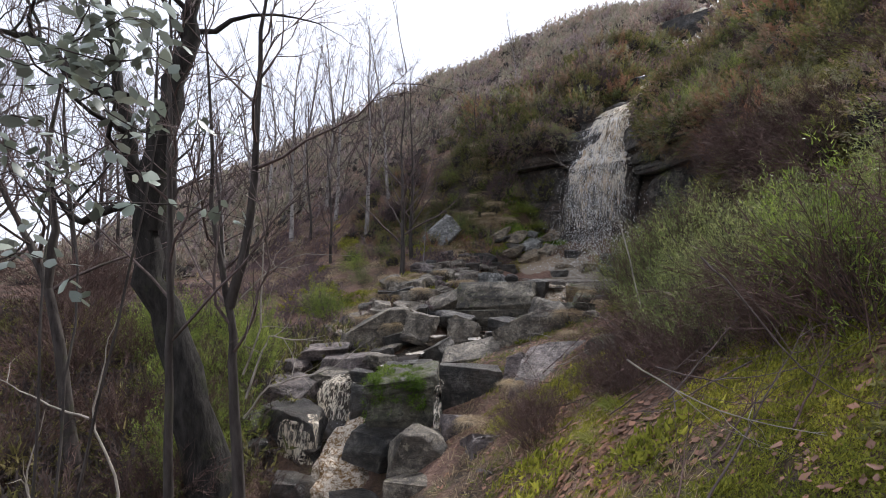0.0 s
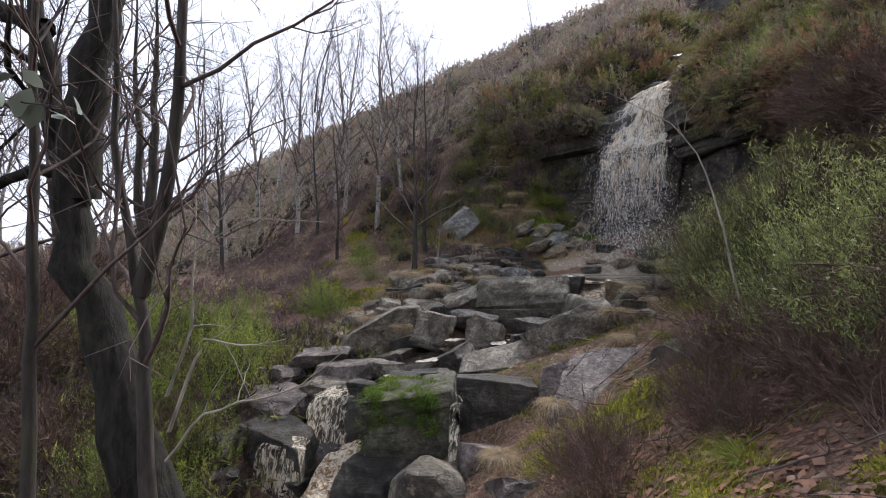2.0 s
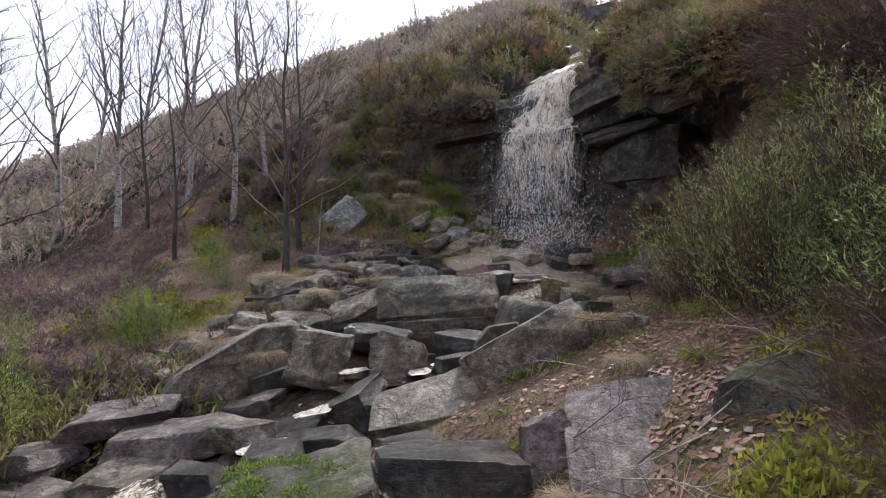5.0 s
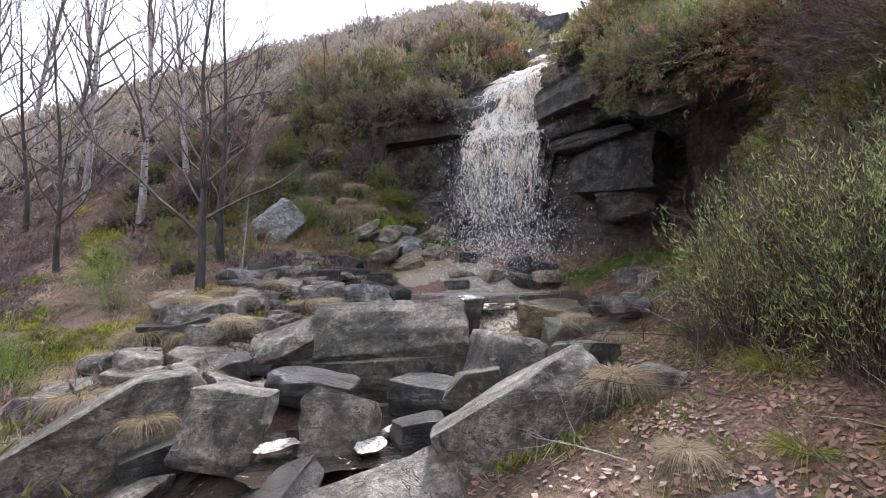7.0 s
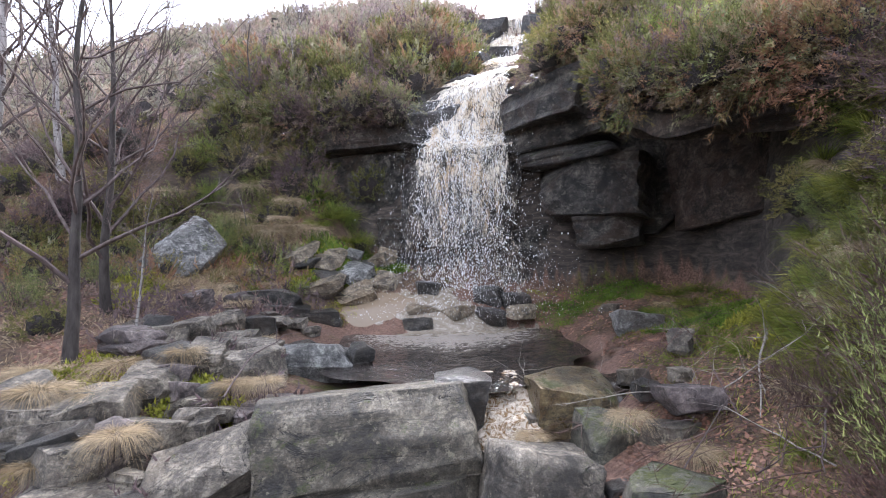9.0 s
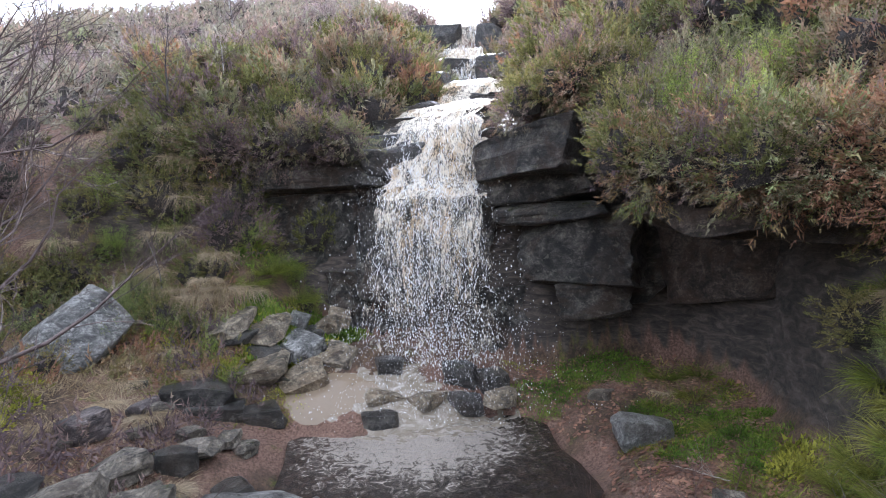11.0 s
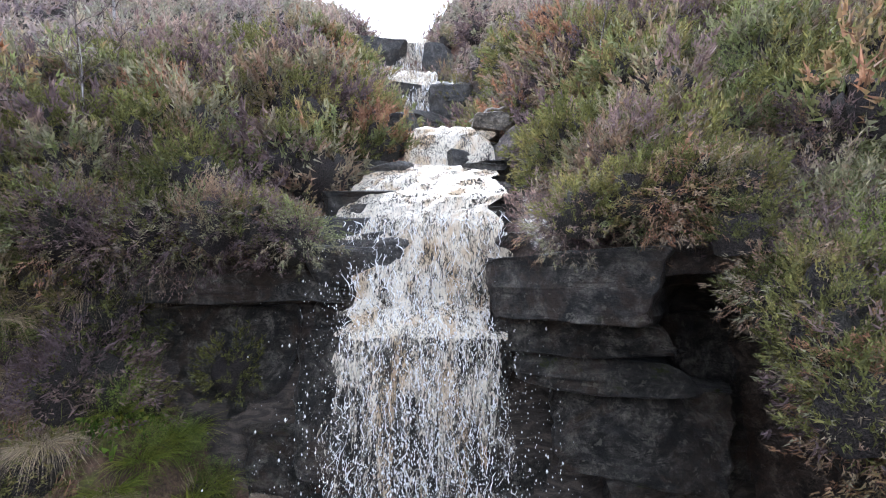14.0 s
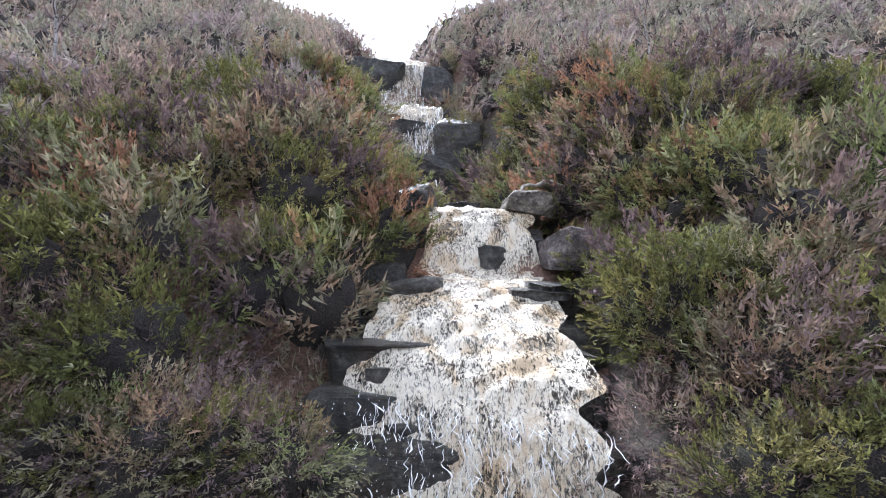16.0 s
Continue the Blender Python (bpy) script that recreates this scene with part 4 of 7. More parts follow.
def bed(p, q, z0, z1, back_by, seed, material=None, label="", lean=0.0, rough=0.05):
    """One bed of rock from p to q in plan, its face on that line, reaching back behind it."""
    p, q = np.array(p, float), np.array(q, float)
    length = np.linalg.norm(q - p)
    along = (q - p) / length
    inward = np.array([-along[1], along[0]])
    mid = (p + q) / 2 + inward * back_by / 2
    ob = part("rock_bed", rock_mesh((length * 1.04, back_by, (z1 - z0) * 1.04), seed, 20 if material is None else 14, cuts=6, skew=0.08, rough=rough * 0.5, beds=0.016, edge=0.035), material or CLIFF, cliff, label)
    ob.matrix_basis = pose(mid[0] - 5.5, mid[1] - 13.5, (z0 + z1) / 2 - 1.6, lean, 0, math.degrees(math.atan2(along[1], along[0])))
    return ob


# behind the water, the shelf half way down, the lip
bed((3.9, 15.75), (5.75, 14.05), 1.3, 3.3, 2.0, 61)
bed((3.75, 15.7), (5.70, 13.90), 3.2, 5.22, 2.0, 62)
bed((4.15, 15.75), (5.75, 14.3), 5.15, 6.2, 2.0, 63)
# right of the water: upper bed with its long underside, thin beds, the bulging block
bed((4.98, 14.05), (5.62, 12.00), 5.32, 6.10, 2.2, 64)
bed((5.28, 13.95), (6.02, 12.05), 4.92, 5.36, 1.9, 65)
bed((5.40, 13.75), (6.10, 12.00), 4.62, 4.95, 1.8, 66)
bed((5.55, 13.30), (6.38, 11.62), 3.55, 4.66, 1.5, 67, label="bulging block of the cliff")
bed((5.95, 12.75), (6.55, 11.85), 3.05, 3.65, 1.2, 68)
bed((5.35, 14.30), (6.75, 12.75), 1.3, 3.7, 1.6, 69)
bed((6.75, 13.2), (7.65, 12.2), 1.5, 3.3, 1.5, 70)
bed((6.35, 12.55), (7.55, 11.55), 3.3, 5.4, 2.0, 71)
bed((7.25, 11.95), (7.0, 10.1), 3.35, 5.3, 2.0, 72, HOLLOW)
bed((7.15, 10.5), (5.9, 8.6), 2.95, 5.0, 2.0, 73, HOLLOW)
bed((7.1, 10.3), (5.5, 8.5), 1.7, 2.85, 1.6, 74)
# left of the water
bed((2.3, 17.55), (4.15, 15.85), 3.9, 5.4, 1.5, 75)
bed((3.45, 16.25), (4.05, 15.65), 2.2, 4.0, 1.3, 76, label="rust-stained rock beside the water")
bed((1.5, 17.75), (4.35, 15.35), 5.45, 6.2, 1.8, 77)
# broad beds under the upper water
for k, (x, y, z, half) in enumerate([(6.75, 16.1, 7.42, 1.5), (6.2, 15.75, 7.28, 1.6), (5.72, 15.42, 7.02, 1.6), (5.32, 15.08, 6.62, 1.5), (5.1, 14.86, 6.2, 1.45), (7.75, 16.85, 8.5, 1.2), (8.6, 17.7, 8.7, 1.1)]):
    bed((x - 0.73 * half, y + 0.68 * half), (x + 0.73 * half, y - 0.68 * half), z - 0.62, z - 0.06, 1.1, 120 + k, STONE_WET)
# ledges of the upper cascade
for k, (p, q, z0, z1, back_by) in enumerate([
        ((4.9, 16.9), (5.6, 16.3), 6.0, 6.85, 1.2), ((5.1, 17.4), (6.2, 16.5), 6.7, 7.35, 1.2), ((5.4, 17.6), (6.5, 17.0), 7.1, 7.85, 1.2),
        ((7.25, 17.6), (8.75, 16.1), 7.2, 8.55, 1.2), ((5.75, 14.35), (7.0, 13.6), 6.0, 6.75, 1.2), ((6.25, 14.65), (7.6, 14.0), 6.6, 7.2, 1.2), ((6.75, 15.15), (8.0, 14.5), 7.0, 7.6, 1.2), ((5.4, 13.9), (6.4, 13.2), 5.6, 6.35, 1.2),
        ((9.6, 22.5), (12.2, 20.7), 9.3, 11.0, 1.6), ((10.2, 22.9), (13.4, 21.5), 10.9, 12.2, 1.6), ((10.3, 24.9), (13.6, 22.7), 12.0, 12.7, 2.0),
        ((12.4, 28.6), (17.4, 25.2), 13.4, 16.3, 2.4), ((11.0, 29.6), (14.6, 27.0), 14.2, 15.7, 2.0)]):
    bed(p, q, z0, z1, back_by, 90 + k, STONE_WET)

# ---- the overhanging brow: earth and rock above the hollow ----
BROW = np.array([(5.3, 13.9), (5.55, 12.9), (5.95, 12.2), (6.1, 11.65), (5.35, 11.1), (4.8, 10.65), (4.9, 9.9), (5.15, 9.2), (5.5, 8.3)])
BEHIND = np.array([(7.2, 14.4), (8.0, 13.6), (8.7, 12.8), (8.9, 12.1), (8.9, 11.3), (8.6, 10.4), (7.8, 9.4), (7.2, 8.6), (6.6, 7.6)])


def brow_mesh(nu=60, nv=20):
    s, t = np.linspace(0, len(BROW) - 1, nu), np.linspace(0, 1, nv)
    f = np.stack([np.interp(s, np.arange(len(BROW)), BROW[:, k]) for k in (0, 1)], -1)
    b = np.stack([np.interp(s, np.arange(len(BEHIND)), BEHIND[:, k]) for k in (0, 1)], -1)
    xy = f[:, None] * (1 - t)[None, :, None] + b[:, None] * t[None, :, None]
    x, y = xy[..., 0] + 0.25 * grain(xy[..., 0] * 1.7, xy[..., 1] * 1.7, 8), xy[..., 1] + 0.25 * grain(xy[..., 0] * 1.7, xy[..., 1] * 1.7, 9)
    top = 5.0 + 0.75 * (x - 5) + 0.36 * (np.maximum(y, 8) - 10.2) + 0.15 * grain(x * 1.5, y * 1.5, 5)
    top = np.minimum(top, 5.6 + 0.95 * (x - 5))
    deep = (0.28 + 1.5 * t[None, :] ** 0.6) + 0.5 * grain(x * 1.3, y * 1.3, 6) * ease(t[None, :] / 0.2)
    top = top - 0.25 * (1 - ease(t[None, :] / 0.25))
    up = np.stack([x, y, top], -1).reshape(-1, 3)
    down = np.stack([x, y, top - deep], -1).reshape(-1, 3)
    i, j = np.meshgrid(np.arange(nu - 1), np.arange(nv - 1), indexing="ij")
    q = np.stack([i * nv + j, (i + 1) * nv + j, (i + 1) * nv + j + 1, i * nv + j + 1], -1).reshape(-1, 4)
    n = nu * nv
    rim = [(i * nv, i * nv + n, (i + 1) * nv + n, (i + 1) * nv) for i in range(nu - 1)]
    rim += [(i * nv + nv - 1, (i + 1) * nv + nv - 1, (i + 1) * nv + nv - 1 + n, i * nv + nv - 1 + n) for i in range(nu - 1)]
    rim += [(j, j + 1, j + 1 + n, j + n) for j in range(nv - 1)] + [((nu - 1) * nv + j + 1, (nu - 1) * nv + j, (nu - 1) * nv + j + n, (nu - 1) * nv + j + 1 + n) for j in range(nv - 1)]
    return grid_mesh("brow", np.concatenate([up, down]), np.concatenate([q[:, ::-1], q + n, np.array(rim)]))


tagged(part("overhang", brow_mesh(), HOLLOW), "overhanging brow of dark earth above the hollow", "overhang", kind="structure")


# ---- water ----
def sheet(name, line, material, label, kind="structure", across=None, nu=26, ripple=0.05, per=14, ragged=0.0):
    """Running water along a line of (x, y, z, half width), broken into lumps."""
    line = np.array(line, float)
    m = (len(line) - 1) * per + 1
    s = np.linspace(0, len(line) - 1, m)
    c = np.stack([np.interp(s, np.arange(len(line)), line[:, k]) for k in range(4)], -1)
    if line.shape[1] > 4:
        side = np.stack([np.interp(s, np.arange(len(line)), line[:, k]) for k in (4, 5)], -1)
    elif across is None:
        way = np.gradient(c[:, :2], axis=0)
        k = np.ones(9) / 9
        way = np.stack([np.convolve(np.pad(way[:, a], 4, mode="edge"), k, "valid") for a in (0, 1)], -1)
        way /= np.linalg.norm(way, axis=1)[:, None] + 1e-9
        side = np.stack([-way[:, 1], way[:, 0]], -1)
    else:
        side = np.broadcast_to(np.array(across, float), (m, 2))
    u = np.linspace(-1, 1, nu)
    near_edge, far_edge = 1 + 0.35 * grain(s * 2.3, s * 0 + 3, 12), 1 + 0.35 * grain(s * 2.1, s * 0 + 8, 13)
    wide = np.where(u[None, :] < 0, near_edge[:, None], far_edge[:, None]) * c[:, 3:4]
    xy = c[:, None, :2] + side[:, None] * (u[None, :] * wide)[..., None]
    lump = ripple * (grain(xy[..., 0] * 5, xy[..., 1] * 5 + c[:, None, 2] * 2, 21) + 0.6 * grain(xy[..., 0] * 12, xy[..., 1] * 12 + c[:, None, 2] * 4, 22))
    z = c[:, None, 2] + lump - 0.05 * u[None, :] ** 4
    xy = xy + 0.8 * lump[..., None] * np.array([-0.68, -0.73])
    v = np.concatenate([xy, z[..., None]], -1)
    if ragged:
        for j in range(nu):
            far = np.arange(m) * (1 - ragged * (0.5 + grain(j * 0.9, 3.3, 71)))
            v[:, j] = np.stack([np.interp(far, np.arange(m), v[:, j, a]) for a in range(3)], -1)
    v = v.reshape(-1, 3)
    i, j = np.meshgrid(np.arange(m - 1), np.arange(nu - 1), indexing="ij")
    f = np.stack([i * nu + j, (i + 1) * nu + j, (i + 1) * nu + j + 1, i * nu + j + 1], -1).reshape(-1, 4)
    return tagged(part(name, grid_mesh(name, v, f), material), label, "water", kind=kind)


def strands(name, line, across, count, seed, label, size=(0.012, 0.035), reach=(0.15, 0.7), spread=0.06, out=(-0.68, -0.73), span=None, thin=0.0, material=None):
    """Strings of white water that follow a falling line, thick at the head and breaking at the foot."""
    rng = np.random.RandomState(seed)
    line = np.array(line, float)
    seg = np.linalg.norm(np.diff(line[:, :3], axis=0), axis=1)
    dist = np.concatenate([[0], np.cumsum(seg)])
    lo, hi = span or (0, dist[-1])
    pieces = []
    for _ in range(count):
        u = rng.uniform(-1, 1)
        a = lo + (hi - lo) * rng.uniform(0, 1) ** (1 + thin)
        L = rng.uniform(*reach)
        t = np.clip(np.linspace(a, a + L, 6), 0, dist[-1])
        c = np.stack([np.interp(t, dist, line[:, k]) for k in range(line.shape[1])], -1)
        ax, ay = (c[:, 4], c[:, 5]) if line.shape[1] > 4 else across
        p = np.empty((6, 3))
        off = abs(rng.normal(0, spread)) + 0.02
        jig = np.cumsum(rng.normal(0, 0.02, 6))
        p[:, 0] = c[:, 0] + ax * (u * c[:, 3] + jig) + out[0] * off
        p[:, 1] = c[:, 1] + ay * (u * c[:, 3] + jig) + out[1] * off
        p[:, 2] = c[:, 2]
        r = rng.uniform(*size) * np.array([0.15, 0.8, 0.6, 1.0, 0.6, 0.1]) * rng.uniform(0.35, 1.7, 6)
        pieces.append(tube(p, r, 4))
    v, f = joined(pieces)
    return tagged(part(name, grid_mesh(name, v, f), material or DROPS), label, "water", kind="stuff")


def drops(name, line, across, count, seed, label, size=(0.006, 0.018), spread=0.16, wide=1.15, span=None, out=(-0.68, -0.73), thin=-0.3):
    rng = np.random.RandomState(seed)
    line = np.array(line, float)
    seg = np.linalg.norm(np.diff(line[:, :3], axis=0), axis=1)
    dist = np.concatenate([[0], np.cumsum(seg)])
    lo, hi = span or (0, dist[-1])
    t = lo + (hi - lo) * rng.uniform(0, 1, count) ** (1 + thin)
    c = np.stack([np.interp(t, dist, line[:, k]) for k in range(4)], -1)
    u = rng.normal(0, 0.55, count) * wide
    off = rng.normal(0.05, spread, count)
    p = np.stack([c[:, 0] + across[0] * u * c[:, 3] + out[0] * off, c[:, 1] + across[1] * u * c[:, 3] + out[1] * off, c[:, 2] + rng.normal(0, 0.05, count)], -1)
    tv = np.array([(1, 0, 0), (0, 1, 0), (-1, 0, 0), (0, -1, 0), (0, 0, 2.2), (0, 0, -1.6)], float)
    tf = np.array([(0, 1, 4), (1, 2, 4), (2, 3, 4), (3, 0, 4), (1, 0, 5), (2, 1, 5), (3, 2, 5), (0, 3, 5)])
    ob = strewn(name, [(tv, tf)], p, rng.uniform(0, 6, count), rng.uniform(*size, count) * rng.choice([0.7, 1, 1, 1.6], count), DROPS, np.zeros(count, int))
    return tagged(ob, label, "water", kind="stuff")


def puddle(name, centre, radii, turn, z, material, label, seed, ripple=0.012, n=40):
    """A flat patch of water with an uneven shore."""
    ang = np.linspace(0, 2 * math.pi, 72, endpoint=False)
    shore = 1 + 0.35 * grain(np.cos(ang) * 1.6 + seed, np.sin(ang) * 1.6, seed) + 0.12 * grain(np.cos(ang) * 5, np.sin(ang) * 5 + seed, seed + 1)
    t = np.linspace(0, 1, n) ** 0.8
    x = radii[0] * (shore * np.cos(ang))[None] * t[:, None]
    y = radii[1] * (shore * np.sin(ang))[None] * t[:, None]
    c, s = math.cos(radians(turn)), math.sin(radians(turn))
    x, y = centre[0] + x * c - y * s, centre[1] + x * s + y * c
    zz = z + ripple * (grain(x * 9, y * 9, seed) + 0.5 * grain(x * 21, y * 21, seed + 3))
    m = len(ang)
    i, j = np.meshgrid(np.arange(n - 1), np.arange(m), indexing="ij")
    k = (j + 1) % m
    f = np.stack([i * m + j, (i + 1) * m + j, (i + 1) * m + k, i * m + k], -1).reshape(-1, 4)
    return tagged(part(name, grid_mesh(name, np.stack([x, y, zz], -1).reshape(-1, 3), f), material), label, "water", kind="structure")


def drape(name, centre, radii, turn, material, label, seed, ripple=0.012, lift=0.045):
    """Shallow water that runs over sloping ground and ends level with the pool."""
    ob = puddle(name, centre, radii, turn, 0.0, material, label, seed, ripple)
    rim = len(ob.data.vertices) // 72 - 1
    for k, v in enumerate(ob.data.vertices):
        out = (k // 72) / rim
        v.co.z += max(float(ground(v.co.x, v.co.y, False)) + lift * (1 - 2.2 * out ** 3), 1.712 - 0.03 * out ** 6)
    return ob


ACROSS = (0.73, -0.68)
FALL = [(6.9, 16.15, 7.62, 0.9, 0.68, -0.73), (6.3, 15.82, 7.46, 0.98, 0.6, -0.8), (5.78, 15.5, 7.20, 1.06, 0.45, -0.89), (5.3, 15.1, 6.80, 1.13, 0.35, -0.94), (5.06, 14.88, 6.42, 1.16, 0.3, -0.95),
        (4.98, 14.75, 5.95, 1.08, 0.5, -0.87), (4.92, 14.66, 5.48, 0.88, 0.68, -0.73), (4.78, 14.52, 5.32, 0.86, 0.73, -0.68), (4.66, 14.38, 5.12, 0.88, 0.73, -0.68), (4.55, 14.26, 4.40, 0.92, 0.73, -0.68),
        (4.48, 14.19, 3.40, 1.0, 0.73, -0.68), (4.42, 14.14, 2.35, 1.1, 0.73, -0.68)]
puddle("pool", (3.27, 12.46), (2.48, 1.85), 62, 1.70, POOL, "dark peaty pool with drifting foam below the waterfall", 31)
drape("silt_shallow", (2.95, 14.42), (0.85, 0.42), -20, SILT, "beige silty shallow at the pool's head", 33)
drape("apron_water", (3.85, 13.75), (1.55, 0.85), -43, APRON, "pale silty water spreading over the rock apron", 36, 0.05, 0.02)
sheet("waterfall", FALL[:9], SHEET, "white sheet of the waterfall over its ledges", across=ACROSS, ripple=0.07, per=16, nu=44)
sheet("waterfall_curtain", [(4.78, 14.52, 5.30, 0.86), (4.66, 14.38, 5.12, 0.88), (4.56, 14.27, 4.5, 0.86), (4.51, 14.22, 3.6, 0.80), (4.47, 14.18, 2.9, 0.8)], falling("thin_curtain", 0.49, (0.82, 0.735, 0.585), 0.26), "thin curtain of falling water", across=ACROSS, ripple=0.08, nu=60, ragged=0.75)
sheet("waterfall_veil", [(4.74, 14.46, 5.2, 0.9), (4.58, 14.29, 4.4, 0.98), (4.50, 14.21, 3.4, 1.05), (4.42, 14.14, 2.3, 1.15)], falling("broken_veil", 0.555, (0.82, 0.735, 0.585), 0.30, 0.3), "broken veil of falling water", across=ACROSS, ripple=0.10, nu=50)
strands("falling_strands", FALL, ACROSS, 650, 41, "strings of white falling water", span=(2.4, 5.6), thin=0.35, reach=(0.05, 0.28), size=(0.002, 0.007))
drops("spray_drops", FALL, ACROSS, 5400, 43, "drops and spray of the waterfall", span=(3.2, 6.95), spread=0.14, size=(0.003, 0.0090))
drops("foot_spray", [(4.6, 14.2, 3.2, 1.2), (4.3, 13.9, 2.6, 1.3), (3.8, 13.3, 1.95, 1.4)], ACROSS, 2600, 48, "spray thrown up at the foot of the waterfall", size=(0.002, 0.0055), spread=0.35, wide=1.3)
drops("fine_spray", FALL, ACROSS, 5000, 44, "fine spray of the waterfall", span=(2.2, 6.95), size=(0.002, 0.005), spread=0.22, wide=1.25)
# upper cascade
UP1 = [(8.45, 17.35, 8.80, 0.85), (8.05, 17.0, 8.76, 0.85), (7.72, 16.75, 8.45, 0.80), (7.42, 16.5, 7.8, 0.85), (7.15, 16.3, 7.68, 0.9), (6.8, 16.1, 7.6, 0.95)]
sheet("cascade", UP1, SHEET, "white cascade over a dark step", across=ACROSS, ripple=0.07)
sheet("upper_stream", [(11.2, 21.2, 9.75, 0.5), (10.2, 19.9, 9.35, 0.6), (9.2, 18.5, 9.0, 0.75), (8.45, 17.35, 8.82, 0.8)], STREAM, "broken stream above the cascade", ripple=0.04)
UP2 = [(12.9, 23.5, 12.85, 0.75), (12.15, 22.5, 12.75, 0.7), (11.75, 22.0, 11.3, 0.5), (11.4, 21.5, 10.3, 0.42), (11.2, 21.2, 9.8, 0.5)]
sheet("upper_fall", UP2, THIN, "narrow white fall higher up the stream", across=(0.78, -0.62), ripple=0.10)
strands("upper_fall_strands", UP2, (0.78, -0.62), 150, 46, "strings of white water in the upper fall", reach=(0.2, 0.7), size=(0.006, 0.018))
UP3 = [(17.0, 28.6, 17.2, 0.6), (15.6, 26.9, 16.6, 1.1), (15.1, 26.3, 16.3, 1.15), (14.75, 25.85, 14.3, 1.1), (13.8, 24.7, 13.4, 0.8), (12.9, 23.5, 12.9, 0.8)]
sheet("top_fall", UP3, THIN, "white fall at the head of the gully", across=(0.78, -0.62), ripple=0.12)
strands("top_fall_strands", UP3, (0.78, -0.62), 220, 47, "strings of white water in the highest fall", reach=(0.3, 1.0), size=(0.007, 0.02))
# stream below the pool
sheet("outlet", [(2.70, 10.65, 1.72, 0.40), (2.45, 10.2, 1.68, 0.38), (2.28, 9.82, 1.42, 0.32), (2.05, 9.58, 1.08, 0.32), (1.6, 9.35, 0.95, 0.45)], PEATY, "peat-brown foaming outlet of the pool", ripple=0.08)
sheet("side_outlet", [(3.5, 9.95, 1.72, 0.25), (3.42, 9.5, 1.62, 0.2), (3.3, 9.1, 1.4, 0.16), (3.0, 8.9, 1.15, 0.16)], STREAM, "thin foaming side stream", ripple=0.05)
sheet("stream", [(1.9, 9.4, 0.98, 0.45), (1.0, 9.05, 0.86, 0.8), (0.2, 8.75, 0.80, 0.8), (-0.3, 8.2, 0.72, 0.5), (-0.7, 7.8, 0.62, 0.45), (-1.15, 7.6, 0.55, 0.4), (-1.4, 7.35, 0.45, 0.32), (-1.42, 7.15, -0.02, 0.34), (-1.35, 6.85, -0.2, 0.4)],
      STREAM, "shallow broken stream running between boulders", ripple=0.06, per=18)
puddle("peaty_shallow", (0.86, 8.86), (1.15, 0.6), 28, 0.87, STREAM, "shallow peaty water with drifting foam between boulders", 37, 0.015)
sheet("back_channel", [(0.6, 10.0, 0.98, 0.3), (-0.1, 10.2, 1.02, 0.25), (-0.5, 10.9, 1.2, 0.22)], STREAM, "shallow water behind the boulders", ripple=0.03)
sheet("brown_chute", [(-1.0, 7.05, 0.22, 0.22), (-1.1, 6.75, -0.05, 0.30), (-1.2, 6.35, -0.28, 0.36), (-1.2, 5.9, -0.48, 0.40), (-1.15, 5.3, -0.62, 0.40), (-1.35, 4.4, -0.85, 0.45), (-1.9, 2.5, -1.25, 0.5), (-2.4, 0.5, -1.75, 0.5)],
      PEATY, "peat-brown foaming water below the small fall", ripple=0.14, per=18)
for k, (x, y, z, rx, ry, turn) in enumerate([(-0.02, 8.62, 0.96, 0.18, 0.10, 20), (0.62, 8.45, 0.94, 0.16, 0.11, 60), (0.55, 9.72, 1.12, 0.20, 0.08, -30), (-0.35, 7.95, 0.80, 0.20, 0.11, 40), (-0.70, 7.55, 0.70, 0.20, 0.10, 30), (0.95, 8.75, 0.93, 0.20, 0.10, 15)]):
    puddle("foam_patch", (x, y), (rx, ry), turn, z, STREAM_FOAM, "white foam drifting between boulders", 50 + k, 0.02, n=10)
TRICKLE = [(0.10, 7.0, 0.82, 0.07), (0.08, 6.62, 0.78, 0.06), (0.07, 6.30, 0.68, 0.05), (0.06, 6.20, 0.3, 0.05), (0.02, 6.12, 0.05, 0.06)]
sheet("trickle", TRICKLE, THIN, "thin trickle between the square blocks", across=(1, 0), ripple=0.02, nu=8)
SMALL = [(-1.35, 7.5, 0.58, 0.34), (-1.40, 7.28, 0.50, 0.34), (-1.44, 7.16, 0.1, 0.32), (-1.45, 7.1, -0.15, 0.32)]
sheet("small_fall", SMALL, THIN, "small white fall over a black ledge", across=(1, 0.1), ripple=0.03, nu=14)
SMALL2 = [(-1.85, 6.75, 0.22, 0.26), (-1.85, 6.60, 0.15, 0.26), (-1.85, 6.52, -0.3, 0.25), (-1.8, 6.45, -0.5, 0.25)]
sheet("small_fall", SMALL2, THIN, "small white fall over a black ledge", across=(1, 0.1), ripple=0.03, nu=14)


